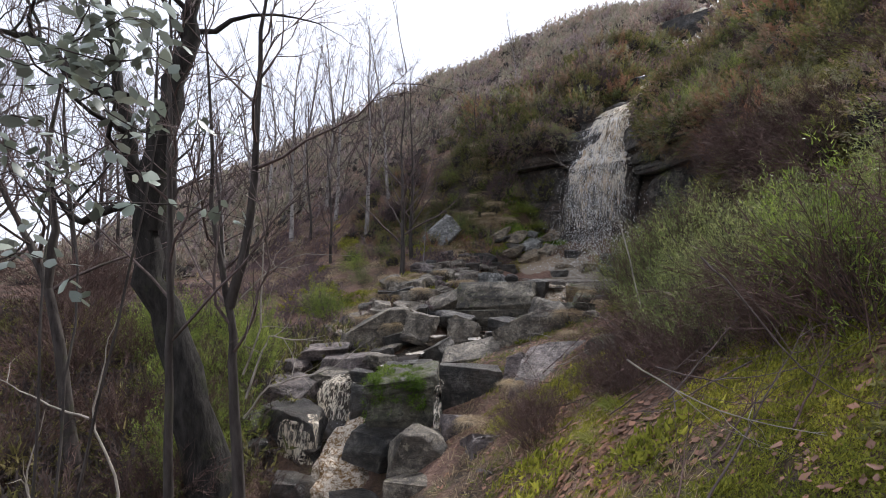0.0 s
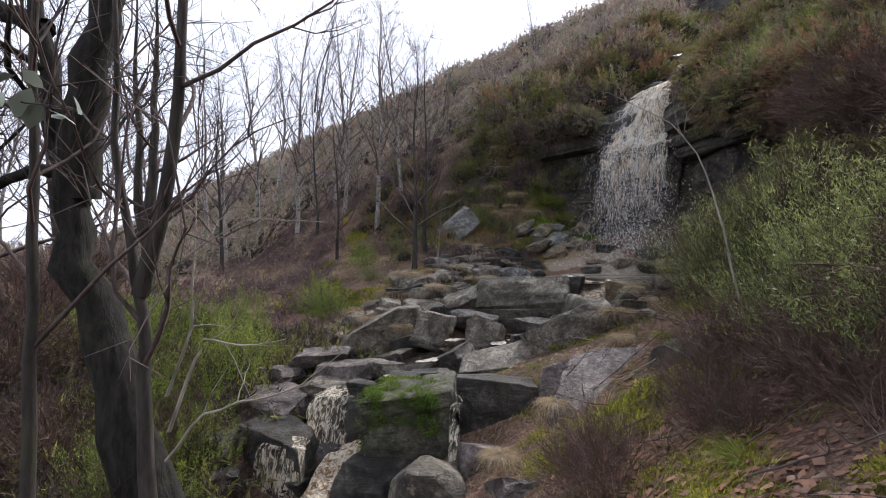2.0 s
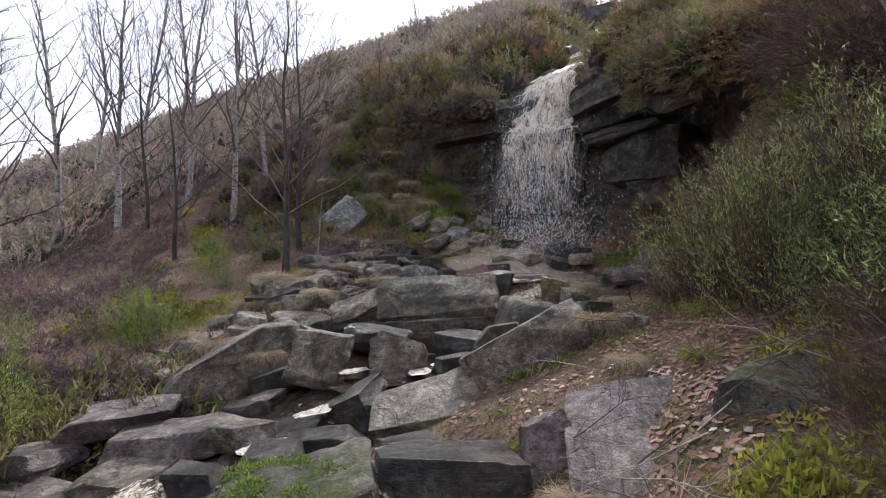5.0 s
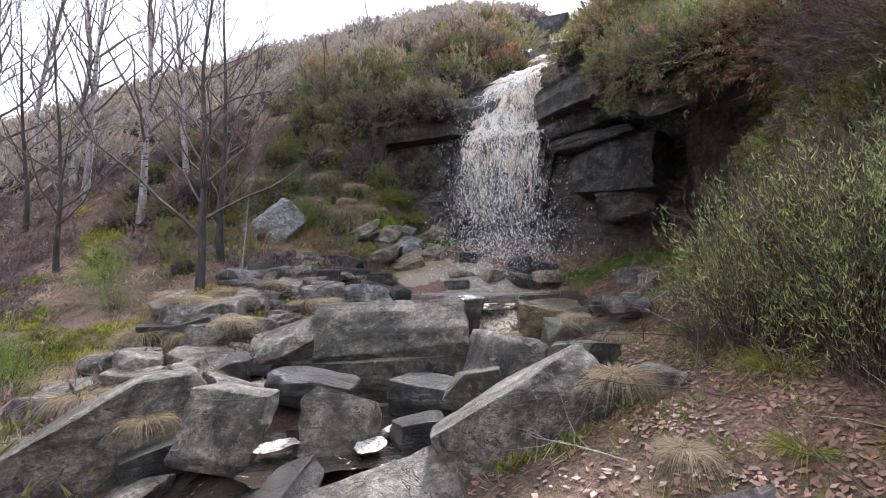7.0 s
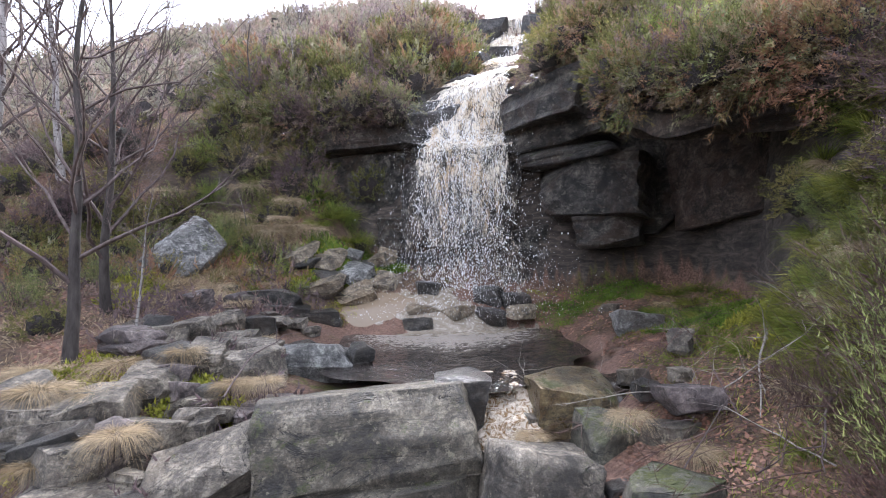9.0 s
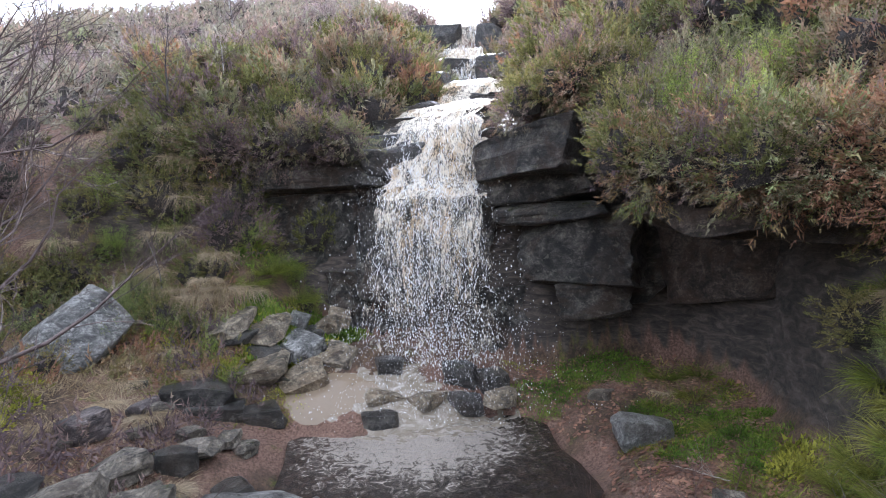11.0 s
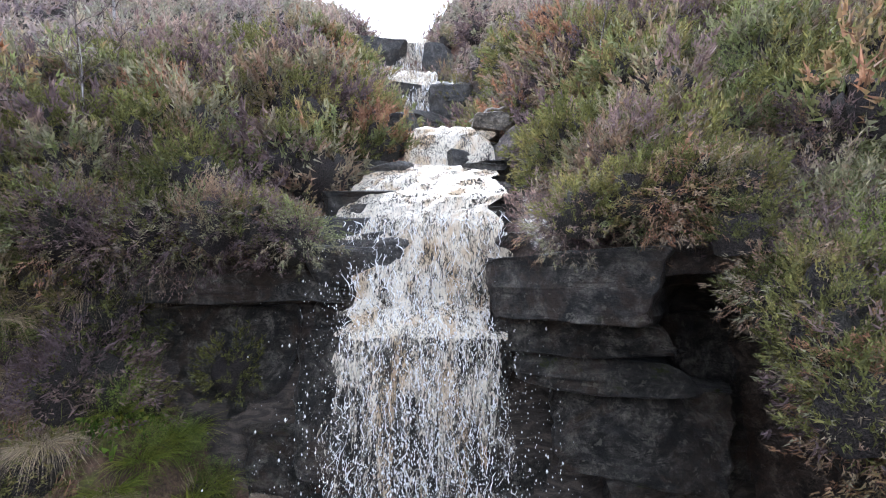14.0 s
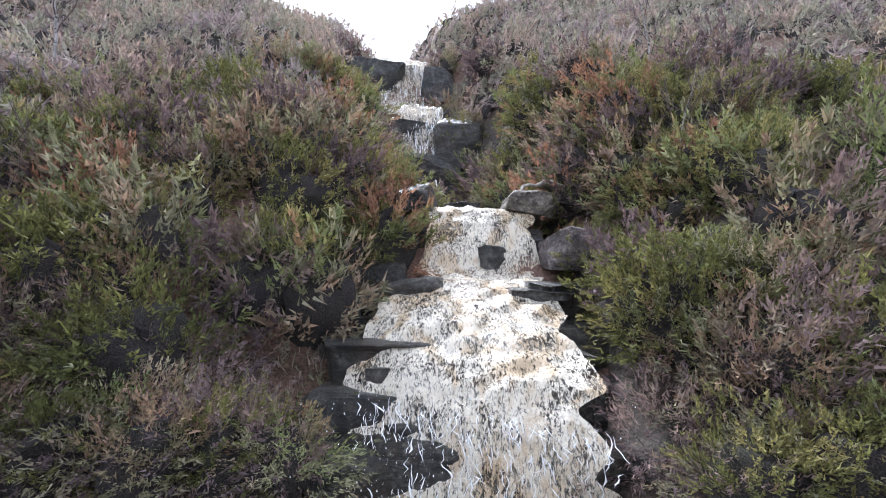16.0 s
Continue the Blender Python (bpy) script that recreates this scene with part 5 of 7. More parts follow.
# ---- trees ----
def grow_tree(name, seed, height, radius, limbs, first=0.3, spread=0.75, bark_=None, lean=(0, 0), twigs=7, fine=3, wobble=0.05, limb_len=0.36, rise=0.10, trunk_path=None, forks=()):
    """Meshes of one bare tree standing at the origin: trunk, limbs, twigs."""
    rng = np.random.RandomState(seed)
    if trunk_path is None:
        trunk = wander((0, 0, -0.25), (lean[0], lean[1], 1), height, 16, wobble, 0.02, rng)
    else:
        trunk = np.array(trunk_path, float)
        s = np.linspace(0, len(trunk) - 1, 18)
        trunk = np.stack([np.interp(s, np.arange(len(trunk)), trunk[:, k]) for k in range(3)], -1) + rng.normal(0, radius * 0.12, (18, 3))
    n = len(trunk)
    fat = radius * (1 - 0.93 * np.linspace(0, 1, n) ** 1.1) * (1 + 0.5 * np.exp(-np.linspace(0, 14, n)))
    t_pieces = [tube(trunk, fat, 9)]
    l_pieces, w_pieces = [], []
    hosts = [(trunk, fat)]
    for path, r0 in forks:
        path = np.array(path, float)
        s = np.linspace(0, len(path) - 1, 14)
        path = np.stack([np.interp(s, np.arange(len(path)), path[:, k]) for k in range(3)], -1) + rng.normal(0, r0 * 0.12, (14, 3))
        r = r0 * (1 - 0.85 * np.linspace(0, 1, 14) ** 1.2)
        t_pieces.append(tube(path, r, 8))
        hosts.append((path, r))
    turn = rng.uniform(0, 6)
    for k in range(limbs):
        host, hr = hosts[k % len(hosts)]
        f = first + (0.97 - first) * (k + rng.uniform(0, 1)) / limbs
        i = f * (len(host) - 1)
        at = np.array([np.interp(i, np.arange(len(host)), host[:, a]) for a in range(3)])
        r = np.interp(i, np.arange(len(host)), hr)
        turn += 2.4 + rng.normal(0, 0.3)
        L = height * limb_len * (1.08 - f) + 0.3 + rng.uniform(0, 0.35)
        way = (math.cos(turn) * spread, math.sin(turn) * spread, rng.uniform(0.5, 1.0))
        limb = wander(at, way, L, 7, 0.13 + wobble, rise, rng)
        lr = max(min(r * 0.5, 0.035), 0.006) * (1 - 0.9 * np.linspace(0, 1, 8))
        l_pieces.append(tube(limb, lr, 4))
        for _ in range(twigs):
            j = rng.uniform(1.2, 6.9)
            p = np.array([np.interp(j, np.arange(8), limb[:, a]) for a in range(3)])
            w = limb[min(int(j) + 1, 7)] - limb[int(j)]
            w = w / np.linalg.norm(w) + rng.normal(0, 0.55, 3)
            tl = L * rng.uniform(0.22, 0.5)
            tw = wander(p, w, tl, 3, 0.18, rise * 0.9, rng)
            w_pieces.append(tube(tw, 0.0055 * (1 - 0.75 * np.linspace(0, 1, 4)), 3))
            for _ in range(fine):
                m = rng.uniform(0.6, 2.9)
                q = np.array([np.interp(m, np.arange(4), tw[:, a]) for a in range(3)])
                w2 = tw[min(int(m) + 1, 3)] - tw[int(m)]
                w2 = w2 / np.linalg.norm(w2) + rng.normal(0, 0.6, 3)
                w_pieces.append(tube(wander(q, w2, tl * rng.uniform(0.3, 0.6), 1, 0.12, rise * 0.6, rng), (0.0032, 0.0010), 3))
    return grid_mesh("trunk", *joined(t_pieces)), [grid_mesh("branch", *one) for one in l_pieces], grid_mesh("twig_spray", *joined(w_pieces))


def plant_tree(meshes, at, label, bark_, group="bare trees", turn=0.0, size=1.0, name="tree", limb_bark=None, category="tree"):
    ob = stand(name, at, label, category, group, turn=turn, size=size)
    part("trunk", meshes[0], bark_, ob)
    for one in meshes[1]:
        part("branch", one, limb_bark or bark_, ob)
    tagged(part("twig_spray", meshes[2], TWIG, ob), kind="stuff")
    return ob


def floor_at(x, y):
    return float(ground(x, y))


BIRCH = [grow_tree("birch", 201 + k, 8.5, 0.075, 26, first=0.22, spread=0.62, lean=((0.04, 0), (-0.05, 0.02), (0.02, -0.03))[k], twigs=7, fine=3, rise=0.13) for k in range(3)]
ALDER = [grow_tree("alder", 221 + k, 6.2, 0.06, 24, first=0.15, spread=0.7, lean=((0.06, 0), (-0.06, 0.03))[k], twigs=7, fine=4, rise=0.13, limb_len=0.42) for k in range(2)]
SAPLING = [grow_tree("sapling", 231 + k, 2.5, 0.022, 12, first=0.3, spread=0.7, twigs=4, fine=2, rise=0.12) for k in range(2)]
L_BIRCH = "tall bare birch with peeling white bark on the hillside"
L_ALDER = "slender bare dark-barked tree with fine upright twigs"
for k, (x, y, turn, size, kind) in enumerate([
        (-2.75, 15.9, 20, 0.95, "b"), (-4.1, 17.1, 140, 0.9, "b"), (-5.7, 17.0, 260, 0.95, "b"), (-4.9, 18.7, 60, 1.0, "b"), (-2.2, 17.6, 300, 0.85, "b"),
        (-7.9, 18.7, 100, 1.05, "b"), (-8.0, 16.6, 200, 0.9, "b"), (-11.8, 22.0, 30, 1.1, "b"), (-6.4, 20.6, 330, 1.0, "b"), (-9.2, 23.4, 80, 1.1, "b"),
        (-4.8, 16.3, 10, 0.8, "a"), (-1.15, 12.75, 40, 1.0, "a"), (-0.98, 13.9, 200, 0.95, "a"), (-7.2, 14.9, 90, 1.0, "a"), (-3.6, 14.6, 250, 0.75, "a"),
        (-10.0, 13.2, 300, 1.15, "a"), (-9.0, 11.2, 20, 1.1, "a"), (-11.5, 16.0, 70, 1.2, "a"), (-13.5, 13.0, 160, 1.2, "a"), (-7.8, 8.2, 210, 1.1, "a"), (-12.0, 9.0, 35, 1.25, "a"),
        (-14.5, 19.0, 120, 1.2, "b"), (-16.5, 24.0, 240, 1.2, "b"), (-19.0, 16.0, 10, 1.3, "a"), (-6.3, 6.4, 140, 1.0, "a"), (-9.6, 5.6, 320, 1.15, "a"), (-5.4, 4.4, 75, 0.95, "a"), (-7.2, 2.6, 185, 1.05, "a"),
        (-16.0, 10.5, 55, 1.3, "a"), (-21.0, 21.0, 15, 1.3, "b"), (-24.0, 14.0, 85, 1.4, "a"), (1.15, 18.1, 45, 0.5, "a"), (3.6, 24.5, 130, 0.5, "b"), (-1.0, 23.0, 280, 0.45, "a")]):
    meshes, bark_, label = (BIRCH[k % 3], BARK_BIRCH, L_BIRCH) if kind == "b" else (ALDER[k % 2], BARK_DARK, L_ALDER)
    plant_tree(meshes, (x, y, floor_at(x, y)), label, bark_, turn=radians(turn), size=size, limb_bark=TWIG)
for x, y, turn, size in [(2.2, 18.0, 0, 1.0), (8.75, 14.3, 90, 0.9), (-0.6, 12.9, 200, 0.8), (9.2, 19.5, 40, 0.8), (6.5, 23.0, 0, 0.9), (11.5, 15.5, 10, 1.2), (0.9, 16.6, 50, 0.6)]:
    plant_tree(SAPLING[int(turn / 10) % 2], (x, y, floor_at(x, y)), "thin bare birch sapling among heather", BARK_BIRCH, "saplings", radians(turn), size, "sapling", TWIG, "sapling")

# the old oak and the stems in front of it
OAK_AT = (-2.35, 5.4, -0.35)
oak = grow_tree("oak", 251, 5.5, 0.23, 26, first=0.55, spread=1.0, twigs=8, fine=4, wobble=0.16, limb_len=0.5, rise=0.02,
                trunk_path=[(0, 0, -0.1), (-0.15, 0, 0.9), (-0.42, -0.05, 1.8), (-0.68, -0.1, 2.6), (-0.74, -0.1, 3.2), (-0.82, -0.12, 3.9), (-0.98, -0.15, 4.8), (-1.1, -0.15, 6.2)],
                forks=[([(-0.72, -0.1, 3.1), (-0.55, -0.12, 4.0), (-0.32, -0.12, 4.8), (-0.15, -0.15, 5.6), (0.1, -0.1, 7.0)], 0.17),
                       ([(-0.72, -0.1, 3.3), (-1.1, -0.05, 3.35), (-1.5, -0.1, 3.15), (-1.75, -0.1, 3.5), (-2.2, 0, 3.6)], 0.06),
                       ([(-0.9, -0.12, 4.5), (-1.4, -0.2, 4.7), (-1.9, -0.2, 5.2), (-2.5, -0.2, 5.3)], 0.09)])
plant_tree(oak, OAK_AT, "old gnarled oak with dark furrowed trunk and forked limbs", BARK_OAK, "bare trees", name="oak_tree")
stem = grow_tree("stem", 252, 4.5, 0.05, 18, first=0.35, spread=0.9, twigs=6, fine=3, wobble=0.09, limb_len=0.4, rise=0.06,
                 trunk_path=[(0, 0, -0.3), (-0.02, 0, 0.7), (-0.04, 0, 1.4), (-0.08, 0, 1.9), (-0.2, 0, 2.5), (-0.22, 0, 3.5), (-0.28, 0, 4.6)],
                 forks=[([(-0.08, 0, 1.9), (0.05, 0, 2.3), (0.15, 0, 3.1), (0.2, 0, 4.1), (0.3, 0, 4.8)], 0.045)])
plant_tree(stem, (-1.44, 4.05, 0.1), "young forked alder stem beside the stream", BARK_DARK, limb_bark=TWIG)
stem2 = grow_tree("stem", 253, 4.5, 0.035, 14, first=0.3, spread=0.8, twigs=6, fine=3, wobble=0.06, limb_len=0.35, trunk_path=[(0, 0, -0.3), (0.01, 0, 1.4), (0.03, 0, 2.6), (0.03, 0, 3.9), (0.05, 0, 5.0)])
plant_tree(stem2, (-1.82, 3.72, 0.1), "thin bare stem beside the old oak", BARK_DARK, limb_bark=TWIG)
stem3 = grow_tree("stem", 254, 4.5, 0.06, 18, first=0.3, spread=1.0, twigs=7, fine=3, wobble=0.12, limb_len=0.45, rise=0.05,
                  trunk_path=[(0, 0, -0.4), (-0.16, 0, 1.2), (-0.4, 0, 2.0), (-0.65, 0, 2.5), (-1.0, 0, 3.2), (-1.2, 0, 4.2)], forks=[([(-0.3, 0, 1.7), (-0.2, 0, 2.4), (-0.3, 0, 3.2), (-0.15, 0.1, 4.4)], 0.05)])
plant_tree(stem3, (-3.87, 5.28, 0.4), "leaning dark alder with crooked limbs", BARK_DARK, limb_bark=TWIG)
twin = grow_tree("twin", 255, 6.5, 0.15, 24, first=0.3, spread=0.8, twigs=7, fine=3, wobble=0.08, limb_len=0.42, rise=0.08,
                 trunk_path=[(0, 0, -0.3), (-0.02, 0, 1.2), (0.02, 0, 2.0), (0.12, 0, 3.2), (0.15, 0, 4.8), (0.2, 0, 6.5)], forks=[([(-0.02, 0, 1.4), (-0.2, 0, 2.2), (-0.14, 0, 3.4), (-0.25, 0, 4.6), (-0.2, 0, 6.0)], 0.09)])
plant_tree(twin, (-5.5, 9.5, 1.0), "twin-stemmed bare alder above green broom", BARK_DARK, limb_bark=TWIG)


# ---- loose branches ----
def stick(path, radius, label, material=None, seed=1, offshoots=4, name="branch"):
    rng = np.random.RandomState(seed)
    path = np.array(path, float)
    s = np.linspace(0, len(path) - 1, 12)
    p = np.stack([np.interp(s, np.arange(len(path)), path[:, k]) for k in range(3)], -1) + rng.normal(0, radius * 0.5, (12, 3))
    ob = tagged(part(name, grid_mesh(name, *tube(p, radius * (1 - 0.8 * np.linspace(0, 1, 12)), 6)), material or DEADWOOD), label, "branch", "loose branches")
    for _ in range(offshoots):
        i = rng.randint(3, 11)
        w = p[i] - p[i - 1]
        L = rng.uniform(0.2, 0.6)
        tw = wander(p[i], w / np.linalg.norm(w) + rng.normal(0, 0.6, 3), L, 5, 0.2, 0.02, rng)
        part("twig", grid_mesh("twig", *tube(tw, radius * 0.4 * (1 - 0.85 * np.linspace(0, 1, 6)), 4)), material or DEADWOOD, ob)
    return ob


stick([(2.3, 5.3, 1.7), (2.16, 5.24, 2.3), (2.10, 5.23, 2.5), (2.04, 5.22, 2.74), (1.93, 5.21, 2.97), (1.79, 5.2, 3.14), (1.62, 5.19, 3.24), (1.3, 5.15, 3.4)], 0.009, "arching pale bare branch over the bank", seed=3, offshoots=3)
stick([(-1.48, 4.2, 1.05), (-1.3, 4.24, 1.29), (-1.04, 4.26, 1.37), (-0.76, 4.28, 1.43), (-0.6, 4.3, 1.55)], 0.011, "pale twig reaching over the stream", seed=4)
stick([(-1.46, 4.2, 1.2), (-1.33, 4.24, 1.6), (-1.26, 4.24, 1.74), (-1.05, 4.25, 1.68), (-0.8, 4.27, 1.72)], 0.011, "pale twig reaching over the stream", seed=5)
stick([(-1.5, 4.1, 2.0), (-1.3, 4.2, 2.25), (-1.05, 4.3, 2.42), (-0.6, 4.4, 2.4)], 0.008, "thin bare twig beside the stream", seed=6)
stick([(-2.4, 3.4, 0.0), (-2.5, 3.4, 0.6), (-2.6, 3.4, 0.9), (-2.45, 3.4, 1.4)], 0.012, "dead pale stem in the undergrowth", seed=7, offshoots=2)
stick([(1.32, 2.25, 2.36), (1.40, 2.2, 2.26), (1.60, 2.16, 1.96), (1.77, 2.17, 1.85), (1.96, 2.18, 1.76), (2.3, 2.2, 1.72)], 0.005, "grey bare stem sprawling on the bank", TWIG, seed=21, offshoots=5)
stick([(1.03, 2.29, 1.94), (1.2, 2.3, 1.83), (1.45, 2.3, 1.70), (1.82, 2.32, 1.62), (2.2, 2.33, 1.66)], 0.0045, "pale bare stem sprawling on the bank", seed=22, offshoots=7)
stick([(1.25, 2.55, 1.85), (1.5, 2.56, 1.78), (1.75, 2.55, 1.80), (2.2, 2.58, 1.9)], 0.0045, "grey bare stem sprawling on the bank", TWIG, seed=23, offshoots=6)
stick([(1.6, 3.2, 1.5), (1.9, 3.3, 1.75), (2.2, 3.35, 2.05), (2.35, 3.4, 2.4)], 0.006, "grey bare stem sprawling on the bank", TWIG, seed=24, offshoots=7)
stick([(-2.05, 3.53, 0.55), (-2.06, 3.53, 0.85), (-2.24, 3.51, 1.29), (-2.13, 3.51, 1.61), (-2.11, 3.51, 1.85)], 0.011, "dead pale stem in the undergrowth", seed=25, offshoots=1)
stick([(-2.24, 3.51, 1.29), (-2.5, 3.5, 1.38), (-2.75, 3.49, 1.5), (-2.9, 3.49, 1.6)], 0.008, "dead pale stem in the undergrowth", seed=26, offshoots=1)
stick([(-1.5, 4.23, 1.40), (-1.35, 4.23, 1.75), (-1.31, 4.22, 2.3), (-1.31, 4.22, 2.62), (-1.2, 4.21, 2.8)], 0.009, "pale twig reaching over the stream", seed=27, offshoots=3)
stick([(5.9, 9.4, 2.4), (4.9, 9.1, 2.15), (4.0, 8.75, 2.0), (3.3, 8.4, 1.75)], 0.018, "fallen pale branch on the leaf litter", seed=8)
stick([(4.6, 8.6, 2.1), (3.9, 8.2, 1.9), (3.2, 8.0, 1.85), (2.7, 7.8, 1.75)], 0.014, "fallen dark branch on the leaf litter", TWIG, seed=9, offshoots=6)
stick([(0.2, 11.0, 1.75), (0.5, 11.7, 1.95), (0.95, 12.3, 2.05), (1.2, 12.8, 2.0)], 0.010, "thin dead branch across the boulders", TWIG, seed=10)
stick([(9.6, 16.2, 9.3), (9.1, 16.4, 9.3), (8.6, 16.6, 9.15), (8.25, 16.75, 8.85)], 0.055, "fallen log lying by the cascade", seed=12, offshoots=1)
for k in range(110):
    rng = np.random.RandomState(600 + k)
    x, y = (rng.uniform(2.3, 4.9), rng.uniform(6.9, 10.2)) if k < 66 else (rng.uniform(1.1, 3.2), rng.uniform(2.2, 7.4))
    a, L = rng.uniform(0, 6.28), rng.uniform(0.4, 1.1)
    pts = [(x + math.cos(a) * s * L, y + math.sin(a) * s * L, floor_at(x + math.cos(a) * s * L, y + math.sin(a) * s * L) + 0.05 + 0.32 * s * (k % 3 == 0) + 0.1 * s) for s in (0, 0.35, 0.7, 1)]
    stick(pts, 0.0055, "thin bare twig on the leaf litter", (RED_TWIG, RED_TWIG, TWIG, RED_TWIG, DEADWOOD)[k % 5], seed=k, offshoots=7)


# ---- shrubs ----
def dome(seed, count, radius, height, length, width, up=0.6, bend=0.15, inner=0.45, core=False, heart=7, full=0.72):
    """Short blades over an uneven dome, with a dense heart."""
    rng = np.random.RandomState(seed)

    def lump(az, el):
        return 1 + 0.55 * grain(az * 1.3 + seed, el * 2.2, seed) + 0.30 * grain(az * 3.2, el * 4 + seed, seed + 1)

    az, el = rng.uniform(0, 2 * math.pi, count), np.arcsin(rng.uniform(0.0, 1, count))
    d = np.stack([np.cos(az) * np.cos(el), np.sin(az) * np.cos(el), np.sin(el)], -1)
    r = (inner + (1 - inner) * rng.uniform(0, 1, count) ** 0.5) * lump(az, el)
    root = d * r[:, None] * np.array([radius, radius, height])
    way = d * (1 - up) + np.array([0, 0, up]) + rng.normal(0, 0.30, (count, 3))
    out = [blades(root, way, length * rng.uniform(0.5, 1.3, count), width * rng.uniform(0.7, 1.3, count), np.full(count, bend) * rng.uniform(0, 1.5, count), rng, 0)]
    if core:
        a, b = np.meshgrid(np.linspace(0, 2 * math.pi, heart + 1), np.linspace(-0.4, 1.5, 5), indexing="ij")
        s = full * lump(np.mod(a, 2 * math.pi), np.maximum(b, 0))
        v = np.stack([np.cos(a) * np.cos(b) * radius * s, np.sin(a) * np.cos(b) * radius * s, np.sin(b) * height * s], -1).reshape(-1, 3)
        i, j = np.meshgrid(np.arange(heart), np.arange(4), indexing="ij")
        q = np.stack([i * 5 + j, (i + 1) * 5 + j, (i + 1) * 5 + j + 1, i * 5 + j + 1], -1).reshape(-1, 4)
        return joined(out), (v, np.concatenate([q[:, [0, 1, 2]], q[:, [0, 2, 3]]]))
    return joined(out)


def plumes(seed, count, each, radius, height, length, width, stalk=0.22, low=0.0, up=0.4, inner=0.5, spread=0.45, core=False):
    """A bush of many feathery shoots, each a brush of short fine blades."""
    rng = np.random.RandomState(seed)
    az, el = rng.uniform(0, 2 * math.pi, count), np.arcsin(rng.uniform(low, 1, count))
    d = np.stack([np.cos(az) * np.cos(el), np.sin(az) * np.cos(el), np.sin(el)], -1)
    lump = 1 + 0.6 * grain(az * 1.3 + seed, el * 2.2, seed) + 0.35 * grain(az * 3.2, el * 4 + seed, seed + 1)
    r = (inner + (1 - inner) * rng.uniform(0, 1, count) ** 0.5) * lump
    base = d * r[:, None] * np.array([radius, radius, height])
    axis = d * (1 - up) + np.array([0, 0, up]) + rng.normal(0, 0.16, (count, 3))
    axis /= np.linalg.norm(axis, axis=1)[:, None]
    k = np.repeat(np.arange(count), each)
    s = rng.uniform(0, 1, len(k))
    size = rng.uniform(0.7, 1.3, count)[k]
    root = base[k] + axis[k] * ((s - 0.55) * stalk * size)[:, None] + rng.normal(0, 0.12 * stalk, (len(k), 3)) * (1 - 0.6 * s)[:, None]
    way = axis[k] + rng.normal(0, spread, (len(k), 3))
    n = len(k)
    return blades(root, way, length * size * rng.uniform(0.6, 1.3, n), width * rng.uniform(0.7, 1.3, n), 0.1 * rng.uniform(0, 1, n), rng, 0)


def sprays(seed, stems, shoots, radius, height, length, width, lift=0.05):
    """Arching stems that carry thin shoots along their outer half."""
    rng = np.random.RandomState(seed)
    roots, ways = [], []
    for _ in range(stems):
        a, r = rng.uniform(0, 6.28), rng.uniform(0.1, 1.0) ** 0.7
        p = wander((rng.normal(0, radius * 0.18), rng.normal(0, radius * 0.18), -0.05), (math.cos(a) * r * radius, math.sin(a) * r * radius, height * rng.uniform(0.7, 1.1)), math.hypot(r * radius, height) * rng.uniform(0.75, 1.1), 8, 0.10, lift * (1 - r), rng)
        j = 2.5 + 5.4 * rng.uniform(0, 1, shoots) ** 0.8
        at = np.stack([np.interp(j, np.arange(9), p[:, k]) for k in range(3)], -1)
        w = p[np.minimum(j.astype(int) + 1, 8)] - p[j.astype(int)]
        w /= np.linalg.norm(w, axis=1)[:, None] + 1e-9
        roots.append(at)
        ways.append(w + rng.normal(0, 0.42, (shoots, 3)))
    roots, ways = np.concatenate(roots), np.concatenate(ways)
    n = len(roots)
    return blades(roots, ways, length * rng.uniform(0.4, 1.2, n), width * rng.uniform(0.7, 1.3, n), np.full(n, 0.08), rng, 0)


def woody(seed, count, radius, height, thick=0.0048):
    rng = np.random.RandomState(seed)
    out = []
    for _ in range(count):
        a, r = rng.uniform(0, 6.28), rng.uniform(0.2, 1.0)
        p = wander((rng.normal(0, radius * 0.15), rng.normal(0, radius * 0.15), -0.1), (math.cos(a) * r * radius, math.sin(a) * r * radius, height), math.hypot(r * radius, height) * rng.uniform(0.8, 1.2), 6, 0.14, 0.03, rng)
        out.append(tube(p, thick * (1 - 0.8 * np.linspace(0, 1, 7)), 3))
    return joined(out)


def shrub_kind(name, seed, count, radius, height, length, width, material, stems, stem_bark, spray=0, brush=0, hollow=False, **form):
    foliage = grid_mesh("foliage", *(plumes(seed, count // brush, brush, radius, height, length, width, **form) if brush else sprays(seed, spray, count // spray, radius, height, length, width) if spray else dome(seed, count, radius, height, length, width, **form)))
    foliage.materials.append(material)
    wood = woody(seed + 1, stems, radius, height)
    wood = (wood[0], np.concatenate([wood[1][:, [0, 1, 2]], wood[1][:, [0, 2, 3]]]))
    # a solid core joins the stems, coloured dark for the bush's inner shade
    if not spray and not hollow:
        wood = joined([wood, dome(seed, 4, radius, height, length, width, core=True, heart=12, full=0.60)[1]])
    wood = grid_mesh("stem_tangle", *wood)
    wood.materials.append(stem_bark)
    return foliage, wood


